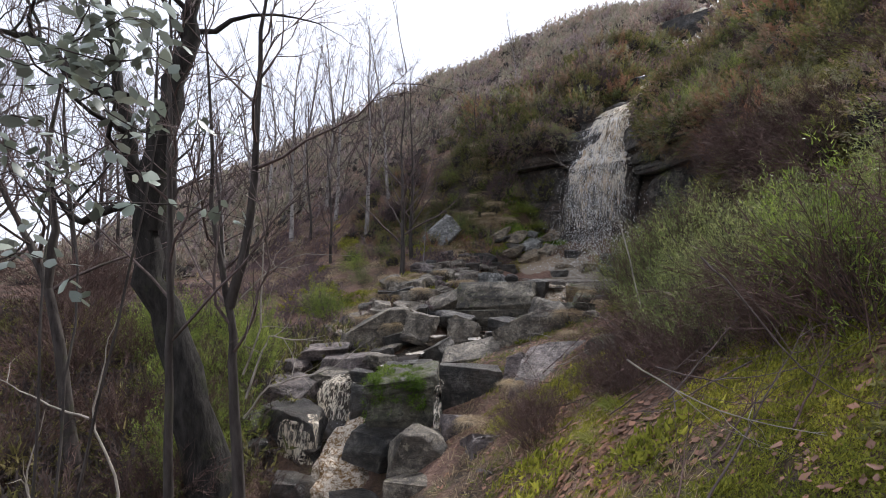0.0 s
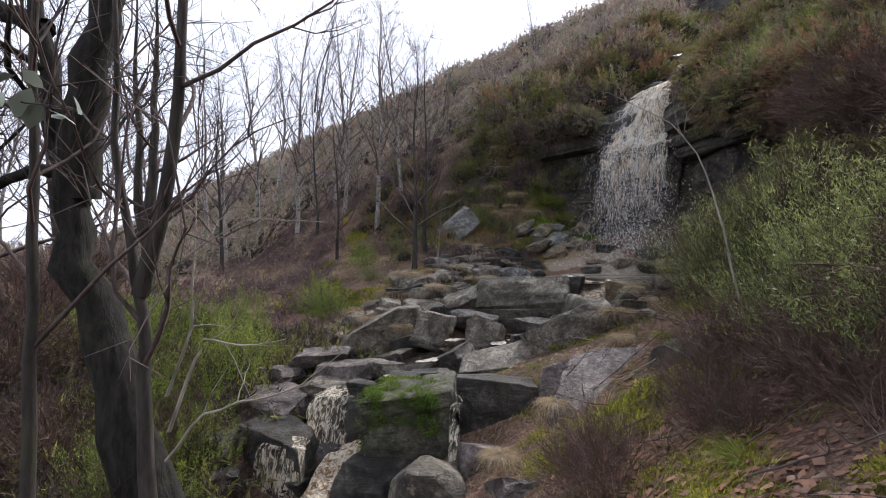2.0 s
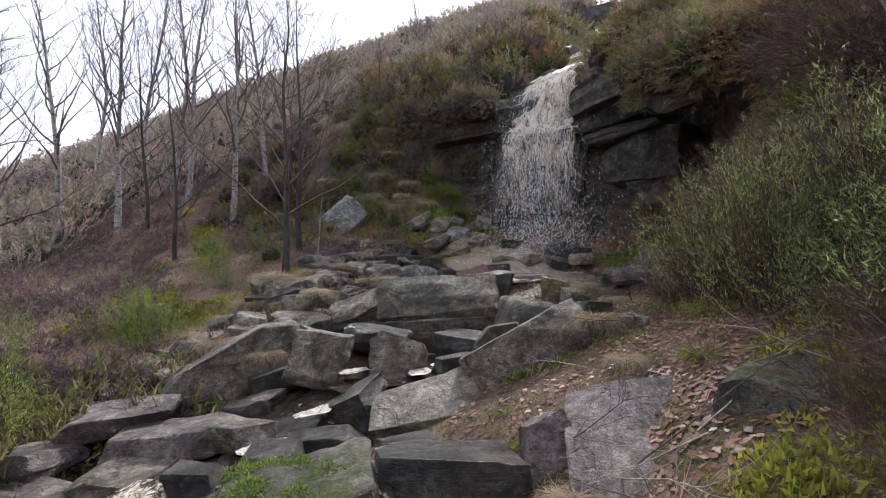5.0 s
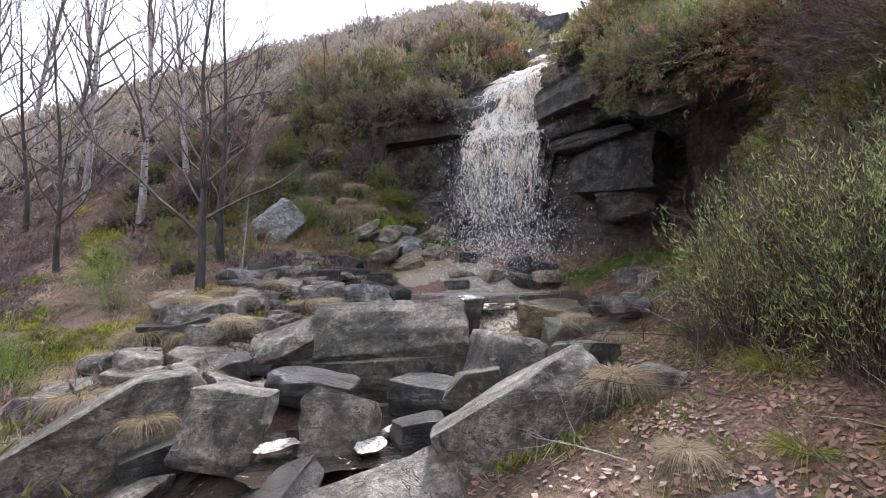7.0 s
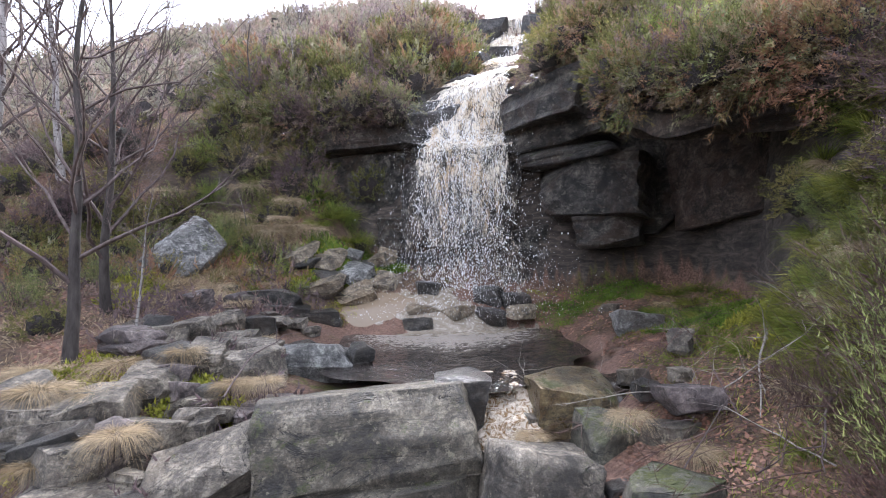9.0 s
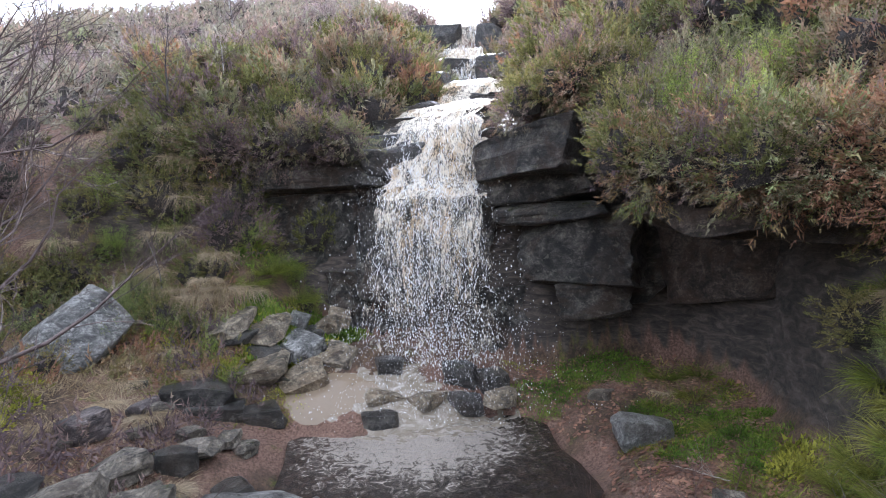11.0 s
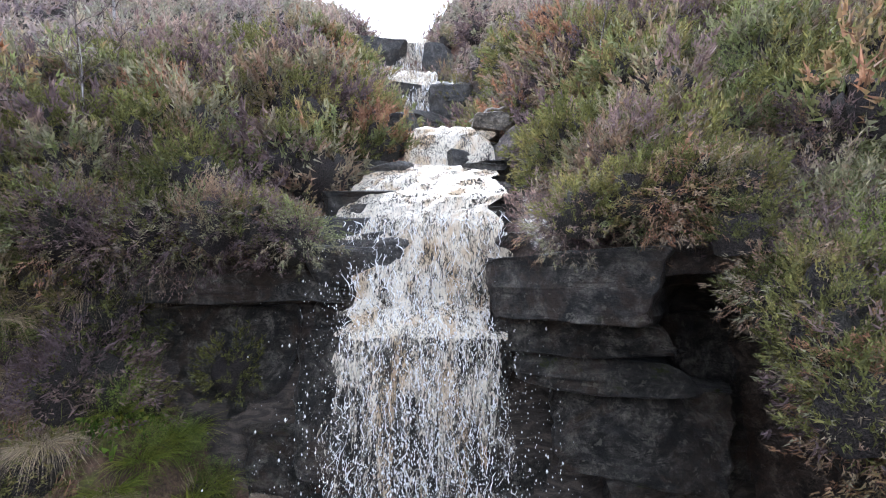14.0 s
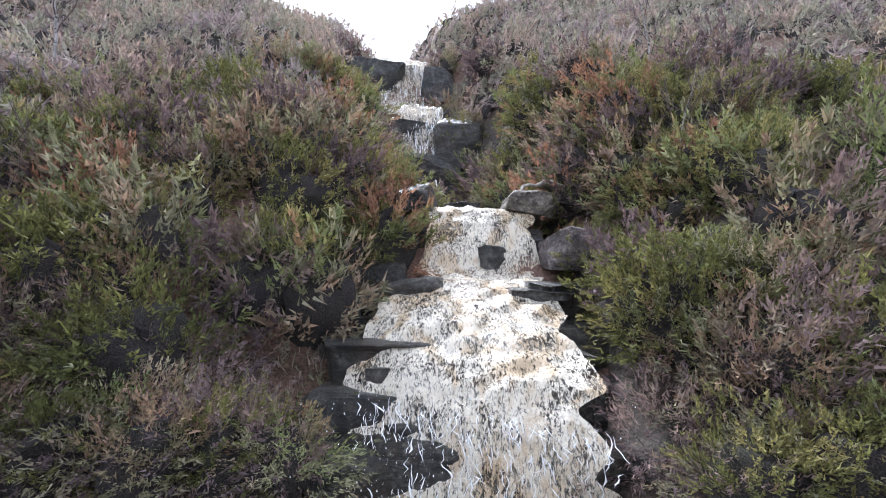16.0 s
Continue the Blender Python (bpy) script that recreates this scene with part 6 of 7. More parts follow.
def plant_shrub(kind, name, at, label, group, turn=0.0, size=1.0, upright=False):
    ob = stand(name, at, label, "shrub", group)
    x, y = at[0], at[1]
    slope = Vector((-(floor_at(x + 0.4, y) - floor_at(x - 0.4, y)) / 0.8, -(floor_at(x, y + 0.4) - floor_at(x, y - 0.4)) / 0.8, 6.0 if upright else 1.6)).normalized()
    if slope.z < 0.6:
        slope = Vector((slope.x, slope.y, 1.0)).normalized()
    ob.matrix_basis = Matrix.Translation(at) @ slope.to_track_quat("Z", "Y").to_matrix().to_4x4() @ pose(0, 0, 0, 0, 0, math.degrees(turn)) @ Matrix.Scale(size, 4)
    part("foliage", kind[0], None, ob)
    tagged(part("stem_tangle", kind[1], None, ob), kind="stuff")
    return ob


HEATHERS = [shrub_kind("heather", 301 + k, 3700, 0.46, 0.56, 0.044, 0.0100, HEATHER, 3, INNER_SHADE, brush=25, stalk=0.17, up=0.34, inner=0.66, spread=0.42) for k in range(4)]
HANGING = [shrub_kind("heather", 306 + k, 3300, 0.48, 0.46, 0.045, 0.0098, HEATHER, 3, INNER_SHADE, brush=25, spread=0.42, stalk=0.20, up=0.05, low=-0.85, hollow=True) for k in range(3)]
GREENS = [shrub_kind("bilberry", 311 + k, 3500, 0.44, 0.50, 0.040, 0.0105, BILBERRY, 3, INNER_SHADE, brush=25, stalk=0.14, up=0.34, inner=0.66, spread=0.42) for k in range(2)]
HEATHERS_AFAR = [shrub_kind("heather", 316 + k, 1700, 0.46, 0.56, 0.070, 0.0175, HEATHER, 3, INNER_SHADE, brush=20, stalk=0.19, up=0.34, inner=0.66, spread=0.42) for k in range(3)]
BROOMS = [shrub_kind("broom", 321 + k, 6200, 0.72, 0.98, 0.042, 0.0062, BROOM, 60, BARK_DARK, brush=36, hollow=True, stalk=0.36, low=0.30, up=0.60, inner=0.45, spread=0.55) for k in range(3)]
BRIGHT_BROOMS = [shrub_kind("broom", 324 + k, 8400, 0.72, 0.95, 0.045, 0.0066, BROOM_LIGHT, 50, BARK_DARK, brush=36, hollow=True, stalk=0.36, low=0.03, up=0.66, inner=0.30, spread=0.5) for k in range(2)]
TALL_BROOMS = [shrub_kind("broom", 328 + k, 5200, 0.62, 1.25, 0.046, 0.0060, BROOM, 150, RED_TWIG, brush=32, hollow=True, stalk=0.44, low=0.30, up=0.55, inner=0.40, spread=0.45) for k in range(2)]
TWIGGY = [shrub_kind("twiggy", 331 + k, 1900, 0.78, 0.85, 0.22, 0.0046, RED_TWIG, 80, RED_TWIG, spray=70) for k in range(2)]

L_HEATHER = "dense brown heather bush hanging over the rock"
L_GREEN = "low olive-green bilberry bush on the slope"


def brow_top(x, y):
    return min(5.0 + 0.75 * (x - 5) + 0.36 * (max(y, 8) - 10.2), 5.6 + 0.95 * (x - 5)) - 0.1


def top_at(x, y):
    """Height of the land, or of the overhanging brow where it covers it."""
    z = floor_at(x, y)
    inside, px, py = False, np.concatenate([BROW[:, 0], BEHIND[::-1, 0]]), np.concatenate([BROW[:, 1], BEHIND[::-1, 1]])
    for a in range(len(px)):
        b = (a + 1) % len(px)
        if (py[a] > y) != (py[b] > y) and x < (px[b] - px[a]) * (y - py[a]) / (py[b] - py[a]) + px[a]:
            inside = not inside
    return max(z, brow_top(x, y)) if inside else z


def off_water(x, y, room=0.25):
    d, side, c = nearest(UPPER, np.array([x]), np.array([y]))
    if side[0] < 0 and y < 17 and x > 5.2:
        room = room + 0.34
    return d[0] > (c[0, 1] * 0.85 + room)


rng = np.random.RandomState(77)
# along the brow and the edges of the fall
edge = []
for k in range(len(BROW) - 1):
    for s in np.linspace(0, 1, 4, endpoint=False):
        p = BROW[k] * (1 - s) + BROW[k + 1] * s
        edge.append((p[0] + rng.normal(-0.05, 0.1), p[1] + rng.normal(0, 0.1), 0.42 if k < 3 else 0.24, rng.uniform(0.8, 1.15)))
        if k >= 5:
            edge.append((p[0] - 0.1 + rng.normal(0, 0.06), p[1] + rng.normal(0, 0.1), 0.2, rng.uniform(0.7, 0.95)))
        if k > 4:
            edge.append((p[0] + rng.normal(0.2, 0.1), p[1] + rng.normal(0, 0.1), 0.1, rng.uniform(1.0, 1.4)))
        q = BEHIND[k] * (1 - s) + BEHIND[k + 1] * s
        for f in (0.28, 0.6):
            w = p + (q - p) * f
            edge.append((w[0] + rng.normal(0, 0.15), w[1] + rng.normal(0, 0.15), -0.1, rng.uniform(1.0, 1.5)))
for s in np.linspace(0, 1, 14):
    edge.append((1.4 + 3.0 * s + rng.normal(0, 0.1), 18.6 - 2.2 * s + rng.normal(0, 0.1), -0.1, rng.uniform(1.0, 1.4)))
for s in np.linspace(0, 1, 20):
    x, y = 1.2 + 2.75 * s + rng.normal(0, 0.1), 18.0 - 2.25 * s + rng.normal(0, 0.1)
    edge.append((x, y, 6.25 + rng.uniform(-0.15, 0.2) - top_at(x, y), rng.uniform(0.9, 1.3)))
for k, (x, y, dz, size) in enumerate(edge):
    if off_water(x, y, 0.1):
        kind = (HANGING[k % 3] if k % 4 else HEATHERS[k % 4]) if k % 6 else (GREENS[k % 2] if dz > -0.2 else HANGING[k % 3])
        z = (max(brow_top(x, y), top_at(x, y)) if x > 4.3 and y < 14.5 else top_at(x, y)) + dz
        plant_shrub(kind, "heather_bush" if k % 6 else "bilberry_bush", (x, y, z), L_HEATHER if k % 6 else L_GREEN, "heather of the cliff top", rng.uniform(0, 6), size)
# the slopes above, near
placed = 0
while placed < 350:
    x, y = rng.uniform(1.0, 12.5), rng.uniform(2.5, 23.0)
    z = top_at(x, y)
    if z < (4.6 if y > 8.2 else 3.3) or not off_water(x, y) or (y < 8.2 and x > 8.5):
        continue
    kind, name, label = (HEATHERS[placed % 4], "heather_bush", "brown heather bush on the steep slope") if rng.uniform() < 0.58 else (GREENS[placed % 2], "bilberry_bush", L_GREEN)
    if kind in HEATHERS and math.hypot(x - 1.5, y - 11.5) > 6.0:
        kind = HEATHERS_AFAR[placed % 3]
    size = rng.uniform(1.1, 2.0)
    if x < 6.6 and y < 12.6:
        kind, size = (GREENS[placed % 2], 0.9) if placed % 3 == 0 else (HANGING[placed % 3], rng.uniform(0.9, 1.2))
        name, label = ("bilberry_bush", L_GREEN) if placed % 3 == 0 else ("heather_bush", L_HEATHER)
    plant_shrub(kind, name, (x, y, z - 0.08), label, "heather of the slopes", rng.uniform(0, 6), size)
    placed += 1

# low bushes over the steep bank by the hollow
for k in range(30):
    s, off = rng.uniform(0, 1), rng.uniform(0.1, 1.4)
    x, y = 3.9 + 1.4 * s + 0.69 * off, 7.9 + 1.3 * s - 0.72 * off
    bright = k % 6 == 0
    plant_shrub(BRIGHT_BROOMS[k // 2 % 2] if bright else GREENS[k // 2 % 2], "broom_bush" if bright else "bilberry_bush", (x, y, floor_at(x, y) - 0.08), "low yellow-green broom on the steep bank" if bright else L_GREEN, "bushes of the right bank", k * 1.7, rng.uniform(0.35, 0.5) if bright else rng.uniform(0.6, 0.9))
# bushes over the slope left of the waterfall
for k in range(44):
    x, y = rng.uniform(-3.2, 1.7), rng.uniform(15.6, 19.4)
    kind = (HEATHERS[k % 4], GREENS[k % 2], HEATHERS[(k + 1) % 4])[k % 3]
    green = k % 3 == 1
    if x > 0.2 and y < 17.8 and not green:
        continue
    plant_shrub(kind, "bilberry_bush" if green else "heather_bush", (x, y, floor_at(x, y) - 0.08), "low olive-green bilberry bush on the slope" if green else "brown heather bush on the steep slope", "bushes of the left bank", rng.uniform(0, 6), rng.uniform(0.6, 1.2))
for k in range(40):
    s, off = rng.uniform(0, 1), rng.uniform(0.05, 1.5)
    x, y = -1.6 + 4.0 * s, 16.5 + 0.9 * s + off
    kind = (HANGING[k % 3], GREENS[k % 2])[k % 2]
    if x < 0.1 or y > 18:
        plant_shrub(kind, "bilberry_bush" if k % 2 else "heather_bush", (x, y, floor_at(x, y)), L_GREEN if k % 2 else "brown heather bush on the steep slope", "bushes of the left bank", rng.uniform(0, 6), rng.uniform(0.7, 1.1))
for k, (x, y, size) in enumerate([(0.2, 17.9, 0.6), (0.29, 17.5, 0.55), (0.63, 16.5, 0.5), (0.3, 16.9, 0.5), (1.45, 15.55, 0.36), (1.62, 15.1, 0.3), (0.85, 16.0, 0.42), (2.32, 16.62, 0.5), (2.5, 16.42, 0.36), (3.0, 16.6, 0.42), (3.35, 16.5, 0.36), (2.75, 16.5, 0.4), (1.39, 17.60, 0.5), (1.18, 17.45, 0.5), (2.26, 17.35, 0.5), (2.54, 17.11, 0.5)]):
    plant_shrub(BRIGHT_BROOMS[k % 2], "broom_bush", (x, y, floor_at(x, y) - 0.05), "low vivid green broom on the bank beside the waterfall", "bushes of the left bank", k * 1.9, size)
for k in range(34):
    x, y = rng.uniform(3.9, 5.7), rng.uniform(5.0, 7.9)
    kind, name, label = ((HEATHERS[k % 4], "heather_bush", "brown heather bush on the steep slope"), (GREENS[k % 2], "bilberry_bush", L_GREEN), (TWIGGY[k % 2], "twiggy_shrub", "tangle of bare reddish-brown twigs on the bank"))[k % 3]
    plant_shrub(kind, name, (x, y, floor_at(x, y) - 0.08), label, "bushes of the right bank", k * 1.3, rng.uniform(0.7, 1.1))
# big bushes along both banks of the upper stream
for k, (x, y) in enumerate([(9.6, 16.4), (10.4, 17.6), (11.2, 18.8), (12.3, 20.2), (13.2, 21.4), (14.3, 22.9), (15.4, 24.3), (16.6, 25.6), (7.0, 19.0), (8.0, 20.2), (8.9, 21.3), (10.0, 23.2), (11.4, 25.0), (12.6, 26.8), (13.9, 28.6), (10.4, 16.0), (12.6, 18.6), (15.2, 22.0)]):
    plant_shrub(HEATHERS_AFAR[k % 3] if k % 4 else GREENS[k % 2], "heather_bush", (x, y, top_at(x, y) - 0.1), "tall heather bush on the bank of the upper stream", "heather of the slopes", k * 1.3, 1.7 + 0.25 * (k % 3))

# broom and twiggy shrubs along the path
L_BROOM = "bright green broom bush with wiry upright shoots"
for x, y, size, turn, dz in [(2.65, 2.95, 0.8, 1.5, 0), (3.3, 6.35, 0.8, 4, 0), (2.75, 5.3, 0.95, 2.6, 0), (3.0, 4.5, 1.05, 3.1, 0), (2.35, 3.9, 0.7, 0.6, 0), (2.55, 4.7, 0.9, 5.2, 0), (3.4, 5.7, 1.1, 0.2, 0), (2.9, 6.0, 0.8, 1.7, 0), (2.75, 3.3, 0.8, 4.7, 0), (5.35, 10.35, 0.6, 2.1, 0.3), (5.25, 9.75, 0.55, 3.3, 0.3), (5.9, 10.6, 0.6, 0.9, 0.3), (6.3, 9.9, 0.7, 4.1, 0.2), (4.7, 8.2, 0.45, 1.2, 0), (5.1, 8.6, 0.45, 2.2, 0), (3.5, 6.3, 0.55, 3.1, 0), (6.3, 11.0, 0.45, 1.0, 0), (7.2, 10.7, 0.5, 2.0, 0), (5.9, 10.0, 0.4, 3.0, 0), (3.05, 3.9, 0.8, 1, 0), (3.5, 4.6, 0.9, 3, 0), (3.6, 3.3, 1.0, 5, 0), 
                             (-3.0, 7.4, 0.9, 3.5, 0), (-3.7, 6.9, 0.9, 4.5, 0), (-2.75, 6.5, 0.7, 2.5, 0), (-4.4, 7.6, 1.0, 5.5, 0), (-2.9, 5.7, 0.8, 5.8, 0), (-3.2, 8.2, 0.95, 1.5, 0), (-4.3, 8.6, 1.05, 2.5, 0), (-3.8, 9.4, 0.8, 3.5, 0), (-5.2, 8.9, 0.9, 4.5, 0), (-2.5, 10.6, 0.72, 0.2, 0), (-2.9, 11.0, 0.7, 5, 0),
                             (0.3, 16.2, 0.95, 1, 0), (0.7, 16.7, 0.7, 2, 0), (-1.9, 14.4, 0.6, 1, 0), (-1.2, 14.9, 0.55, 2, 0), (-2.6, 13.6, 0.6, 3, 0), (-2.2, 12.6, 0.5, 3, 0), (-0.7, 16.2, 0.6, 3, 0),
                             (8.6, 12.2, 0.7, 1, 0), (8.2, 10.9, 0.75, 2, 0), (9.6, 13.2, 0.8, 3, 0), (7.4, 9.9, 0.7, 4, 0), (6.6, 10.3, 0.5, 2, 0)]:
    plant_shrub(BRIGHT_BROOMS[int(turn) % 2] if x < -2.3 or y < 3 or dz > 0.1 else BROOMS[int(turn * 2) % 3], "broom_bush", (x, y, top_at(x, y) - 0.05 + dz), L_BROOM, "broom bushes", turn, size, upright=True)
for x, y, size, turn in [(3.05, 7.35, 0.92, 0.5), (3.4, 7.0, 1.0, 2.0), (2.95, 6.65, 0.95, 3.6), (3.7, 7.5, 0.9, 5.0), (3.5, 6.4, 1.0, 1.2)]:
    plant_shrub(TALL_BROOMS[int(turn) % 2], "broom_bush", (x, y, floor_at(x, y) - 0.05), "tall green broom bush with bare dark lower stems", "broom bushes", turn, size, upright=True)
for k, (x, y, size) in enumerate([(0.9, 16.3, 0.9), (1.4, 16.7, 1.0), (2.0, 16.9, 0.9), (2.6, 16.75, 0.8), (3.1, 16.3, 0.7), (0.2, 16.0, 0.9), (-0.4, 15.6, 0.8), (1.2, 15.9, 0.6), (-1.2, 16.4, 1.0), (0.5, 17.1, 1.0), (-2.0, 15.4, 0.9), (-1.5, 13.6, 0.7), (-2.9, 14.6, 0.9), (-0.9, 17.2, 1.1)]):
    plant_shrub(GREENS[k % 2], "bilberry_bush", (x, y, floor_at(x, y) - 0.05), "low green bilberry bush beside the waterfall", "bushes of the left bank", k * 1.1, size)
for k, (x, y, size) in enumerate([(2.2, 4.2, 0.6), (2.5, 3.7, 0.65), (2.0, 3.7, 0.45), (2.8, 4.1, 0.7), (2.35, 3.3, 0.5), (1.75, 4.3, 0.4), (2.7, 3.2, 0.6), (1.9, 4.9, 0.5)]):
    plant_shrub(TWIGGY[k % 2], "twiggy_shrub", (x, y, floor_at(x, y) - 0.03), "low tangle of pale-brown wiry twigs over moss", "bare shrubs of the bank", k * 1.4, size)
L_TWIG = "tangle of bare reddish-brown twigs on the bank"
for x, y, size, turn in [(2.35, 4.9, 0.7, 0.4), (2.1, 5.4, 0.45, 3.4), (2.6, 5.5, 0.6, 5.0), (3.0, 5.9, 0.45, 1.4), (2.3, 4.3, 0.6, 2.4), (3.1, 4.4, 0.8, 3.4), (1.7, 4.6, 0.5, 0), (2.3, 5.3, 0.5, 1), (2.9, 7.6, 0.4, 4), (1.0, 4.4, 0.5, 2.2), (1.15, 4.75, 0.5, 5.2), (0.95, 4.95, 0.4, 1.2), (2.9, 4.9, 0.7, 2.7), (3.5, 7.9, 0.4, 3.7), (-2.2, 4.6, 0.7, 1.1), (-2.9, 5.2, 0.9, 2.1), (-2.0, 5.6, 0.6, 3.1), (-3.3, 4.4, 0.9, 4.1), (-3.9, 6.0, 1.0, 5.1), (-3.0, 6.4, 0.8, 0.1), (-1.9, 3.9, 0.6, 2.4), (-4.6, 7.4, 1.0, 3.4), (-3.4, 7.4, 0.8, 4.4), (-2.4, 3.3, 0.6, 5.4), (-6.2, 8.0, 1.5, 0.3), (-7.4, 9.6, 1.6, 1.3), (-8.6, 7.2, 1.6, 2.3), (-6.8, 5.2, 1.4, 3.3), (-9.8, 9.4, 1.7, 4.3), (-5.2, 6.6, 1.2, 5.3), (-8.2, 11.4, 1.6, 0.9), (-10.8, 7.4, 1.7, 1.9), (-4.6, 5.0, 1.1, 2.9), (3.3, 7.4, 0.5, 1.4), (2.5, 2.9, 0.9, 3), (3.0, 2.2, 1.0, 1), (3.7, 8.3, 0.45, 3.3)]:
    plant_shrub(TWIGGY[int(turn) % 2], "twiggy_shrub", (x, y, floor_at(x, y) - 0.03), L_TWIG, "bare shrubs of the bank", turn, size)

# ---- grass ----
def tussock(seed, count, spread, length, width, bend, up, joints=2):
    rng = np.random.RandomState(seed)
    a = rng.uniform(0, 6.28, count)
    r = spread * np.sqrt(rng.uniform(0, 1, count))
    root = np.stack([np.cos(a) * r, np.sin(a) * r, np.zeros(count) - 0.03], -1)
    way = np.stack([np.cos(a) * (0.3 + r / spread), np.sin(a) * (0.3 + r / spread), np.full(count, up)], -1) + rng.normal(0, 0.25, (count, 3))
    return blades(root, way, length * rng.uniform(0.5, 1.2, count), width * rng.uniform(0.7, 1.3, count), bend * rng.uniform(0.5, 1.4, count), rng, joints)


STRAWS = []
for k in range(3):
    me = grid_mesh("grass_blades", *tussock(341 + k, 1000, 0.20, 0.30, 0.0040, 1.0, 0.40))
    me.materials.append(STRAW)
    STRAWS.append(me)
GREEN_TUFTS = []
for k in range(2):
    me = grid_mesh("grass_blades", *tussock(351 + k, 520, 0.14, 0.34, 0.0062, 0.6, 0.8))
    me.materials.append(GRASS)
    GREEN_TUFTS.append(me)
for k, (x, y, size, dz) in enumerate([(-2.1, 9.9, 1.3, 0.15), (-1.9, 10.6, 1.2, 0.15), (-2.3, 10.9, 1.1, 0.1), (-0.75, 9.95, 0.8, 0.3), (-0.5, 10.75, 0.7, 0.4), (-0.65, 12.2, 0.9, 0.2), (-0.1, 12.1, 0.7, 0.3), (0.55, 11.2, 0.6, 0.35), (-1.5, 11.3, 1.0, 0.2), (-1.4, 12.6, 1.0, 0.1), (-0.3, 14.4, 1.0, 0.05), (0.3, 15.2, 1.1, 0.05), (0.9, 15.7, 0.9, 0.05), (1.2, 15.3, 0.8, 0.05), (-1.6, 14.2, 1.0, 0.0), (-2.2, 15.2, 1.1, 0.0), (-1.9, 16.6, 1.2, 0.0), (-2.8, 13.2, 1.0, 0.0), (-3.4, 12.2, 1.1, 0.0), (-2.6, 11.8, 1.1, 0.0), (0.7, 13.0, 0.7, 0.1), (-3.0, 14.4, 1.1, 0.0), (-0.9, 15.0, 1.1, 0.0), (0.0, 16.9, 1.2, 0.0), (-0.5, 17.6, 1.2, 0.0), (2.3, 9.55, 0.45, 0.3), (2.75, 9.0, 0.5, 0.25), (-1.28, 9.7, 0.9, 0.3), (-1.65, 10.0, 1.1, 0.25), (-0.95, 9.15, 0.7, 0.42), (-1.1, 9.4, 0.7, 0.38), (-1.5, 9.35, 0.8, 0.3), (-1.15, 11.7, 0.9, 0.35), (-0.7, 11.55, 0.8, 0.3), (-1.7, 10.9, 0.9, 0.2), (-1.0, 10.9, 0.6, 0.2), (0.3, 11.35, 0.6, 0.3),
                                      (-1.55, 8.35, 0.6, 0.3), (2.05, 7.55, 0.7, 0.25), (1.0, 6.0, 0.55, 0.15), (1.45, 16.0, 0.8, 0.6), (1.7, 16.4, 1.0, 0.4), (1.1, 16.4, 0.9, 0.3), (1.8, 18.1, 1.1, 0.1), (1.3, 17.5, 1.0, 0.1), (1.59, 17.75, 1.3, 0.3), (2.13, 17.42, 1.4, 0.3), (1.38, 17.60, 1.5, 0.3), (1.87, 17.74, 1.3, 0.3), (2.46, 17.50, 1.4, 0.3), (1.23, 17.90, 1.5, 0.3), (2.74, 17.26, 1.3, 0.3), (1.28, 18.08, 1.4, 0.3), (1.1, 17.5, 1.5, 0.2), (1.04, 17.15, 1.5, 0.2), (1.76, 16.2, 1.5, 0.12), (1.41, 16.25, 1.3, 0.12), (1.2, 17.8, 1.4, 0.15), (0.75, 17.3, 1.3, 0.15), (2.1, 16.1, 1.1, 0.1),
                                      (0.6, 14.3, 0.8, 0.15), (0.2, 14.6, 0.7, 0.1), (0.9, 17.2, 0.9, 0.0), (-0.4, 13.4, 0.7, 0.05), (3.55, 7.8, 0.9, 0.05), (3.9, 8.3, 1.0, 0.05), (2.9, 8.6, 0.6, 0.05), (1.9, 6.9, 0.5, 0.1), (0.45, 5.5, 0.5, 0.2), (6.6, 11.4, 0.8, 0.0)]):
    ob = tagged(new("grass_tussock", STRAWS[k % 3]), "straw-coloured tussock of dead moor grass", "grass", "grass tussocks")
    ob.matrix_basis = Matrix.LocRotScale(Vector((x, y, floor_at(x, y) + dz)), Euler((0, 0, k * 1.7)), Vector((size, size, size)))
for k, (x, y, size) in enumerate([(3.4, 7.5, 1.0), (3.8, 7.9, 1.2), (3.3, 8.1, 0.8), (4.2, 8.4, 1.2), (3.7, 7.2, 1.2), (4.4, 9.0, 1.0), (1.6, 4.0, 0.7), (1.3, 3.6, 0.6), (2.9, 7.1, 0.9), (2.6, 6.2, 0.8), (2.3, 6.6, 0.6), (6.2, 11.3, 0.9), (6.9, 11.6, 1.1), (6.6, 11.0, 1.0), (5.9, 10.4, 0.9), (7.2, 11.2, 1.0), (6.1, 12.5, 0.8),
                                  (2.7, 16.5, 1.3), (3.1, 16.4, 1.4), (2.9, 16.2, 1.3), (3.4, 16.15, 1.2), (2.5, 16.35, 1.3), (2.2, 16.2, 1.2), (3.0, 16.75, 1.4), (2.3, 16.6, 1.1), (3.3, 16.0, 0.9), (1.9, 16.9, 1.0), (-1.0, 12.2, 0.8), (-1.5, 12.3, 0.9), (4.9, 9.7, 0.8)]):
    ob = tagged(new("grass_tuft", GREEN_TUFTS[k % 2]), "tuft of green grass on the damp bank", "grass", "green grass tufts")
    ob.matrix_basis = Matrix.LocRotScale(Vector((x, y, floor_at(x, y))), Euler((0, 0, k * 2.3)), Vector((size, size, size)))

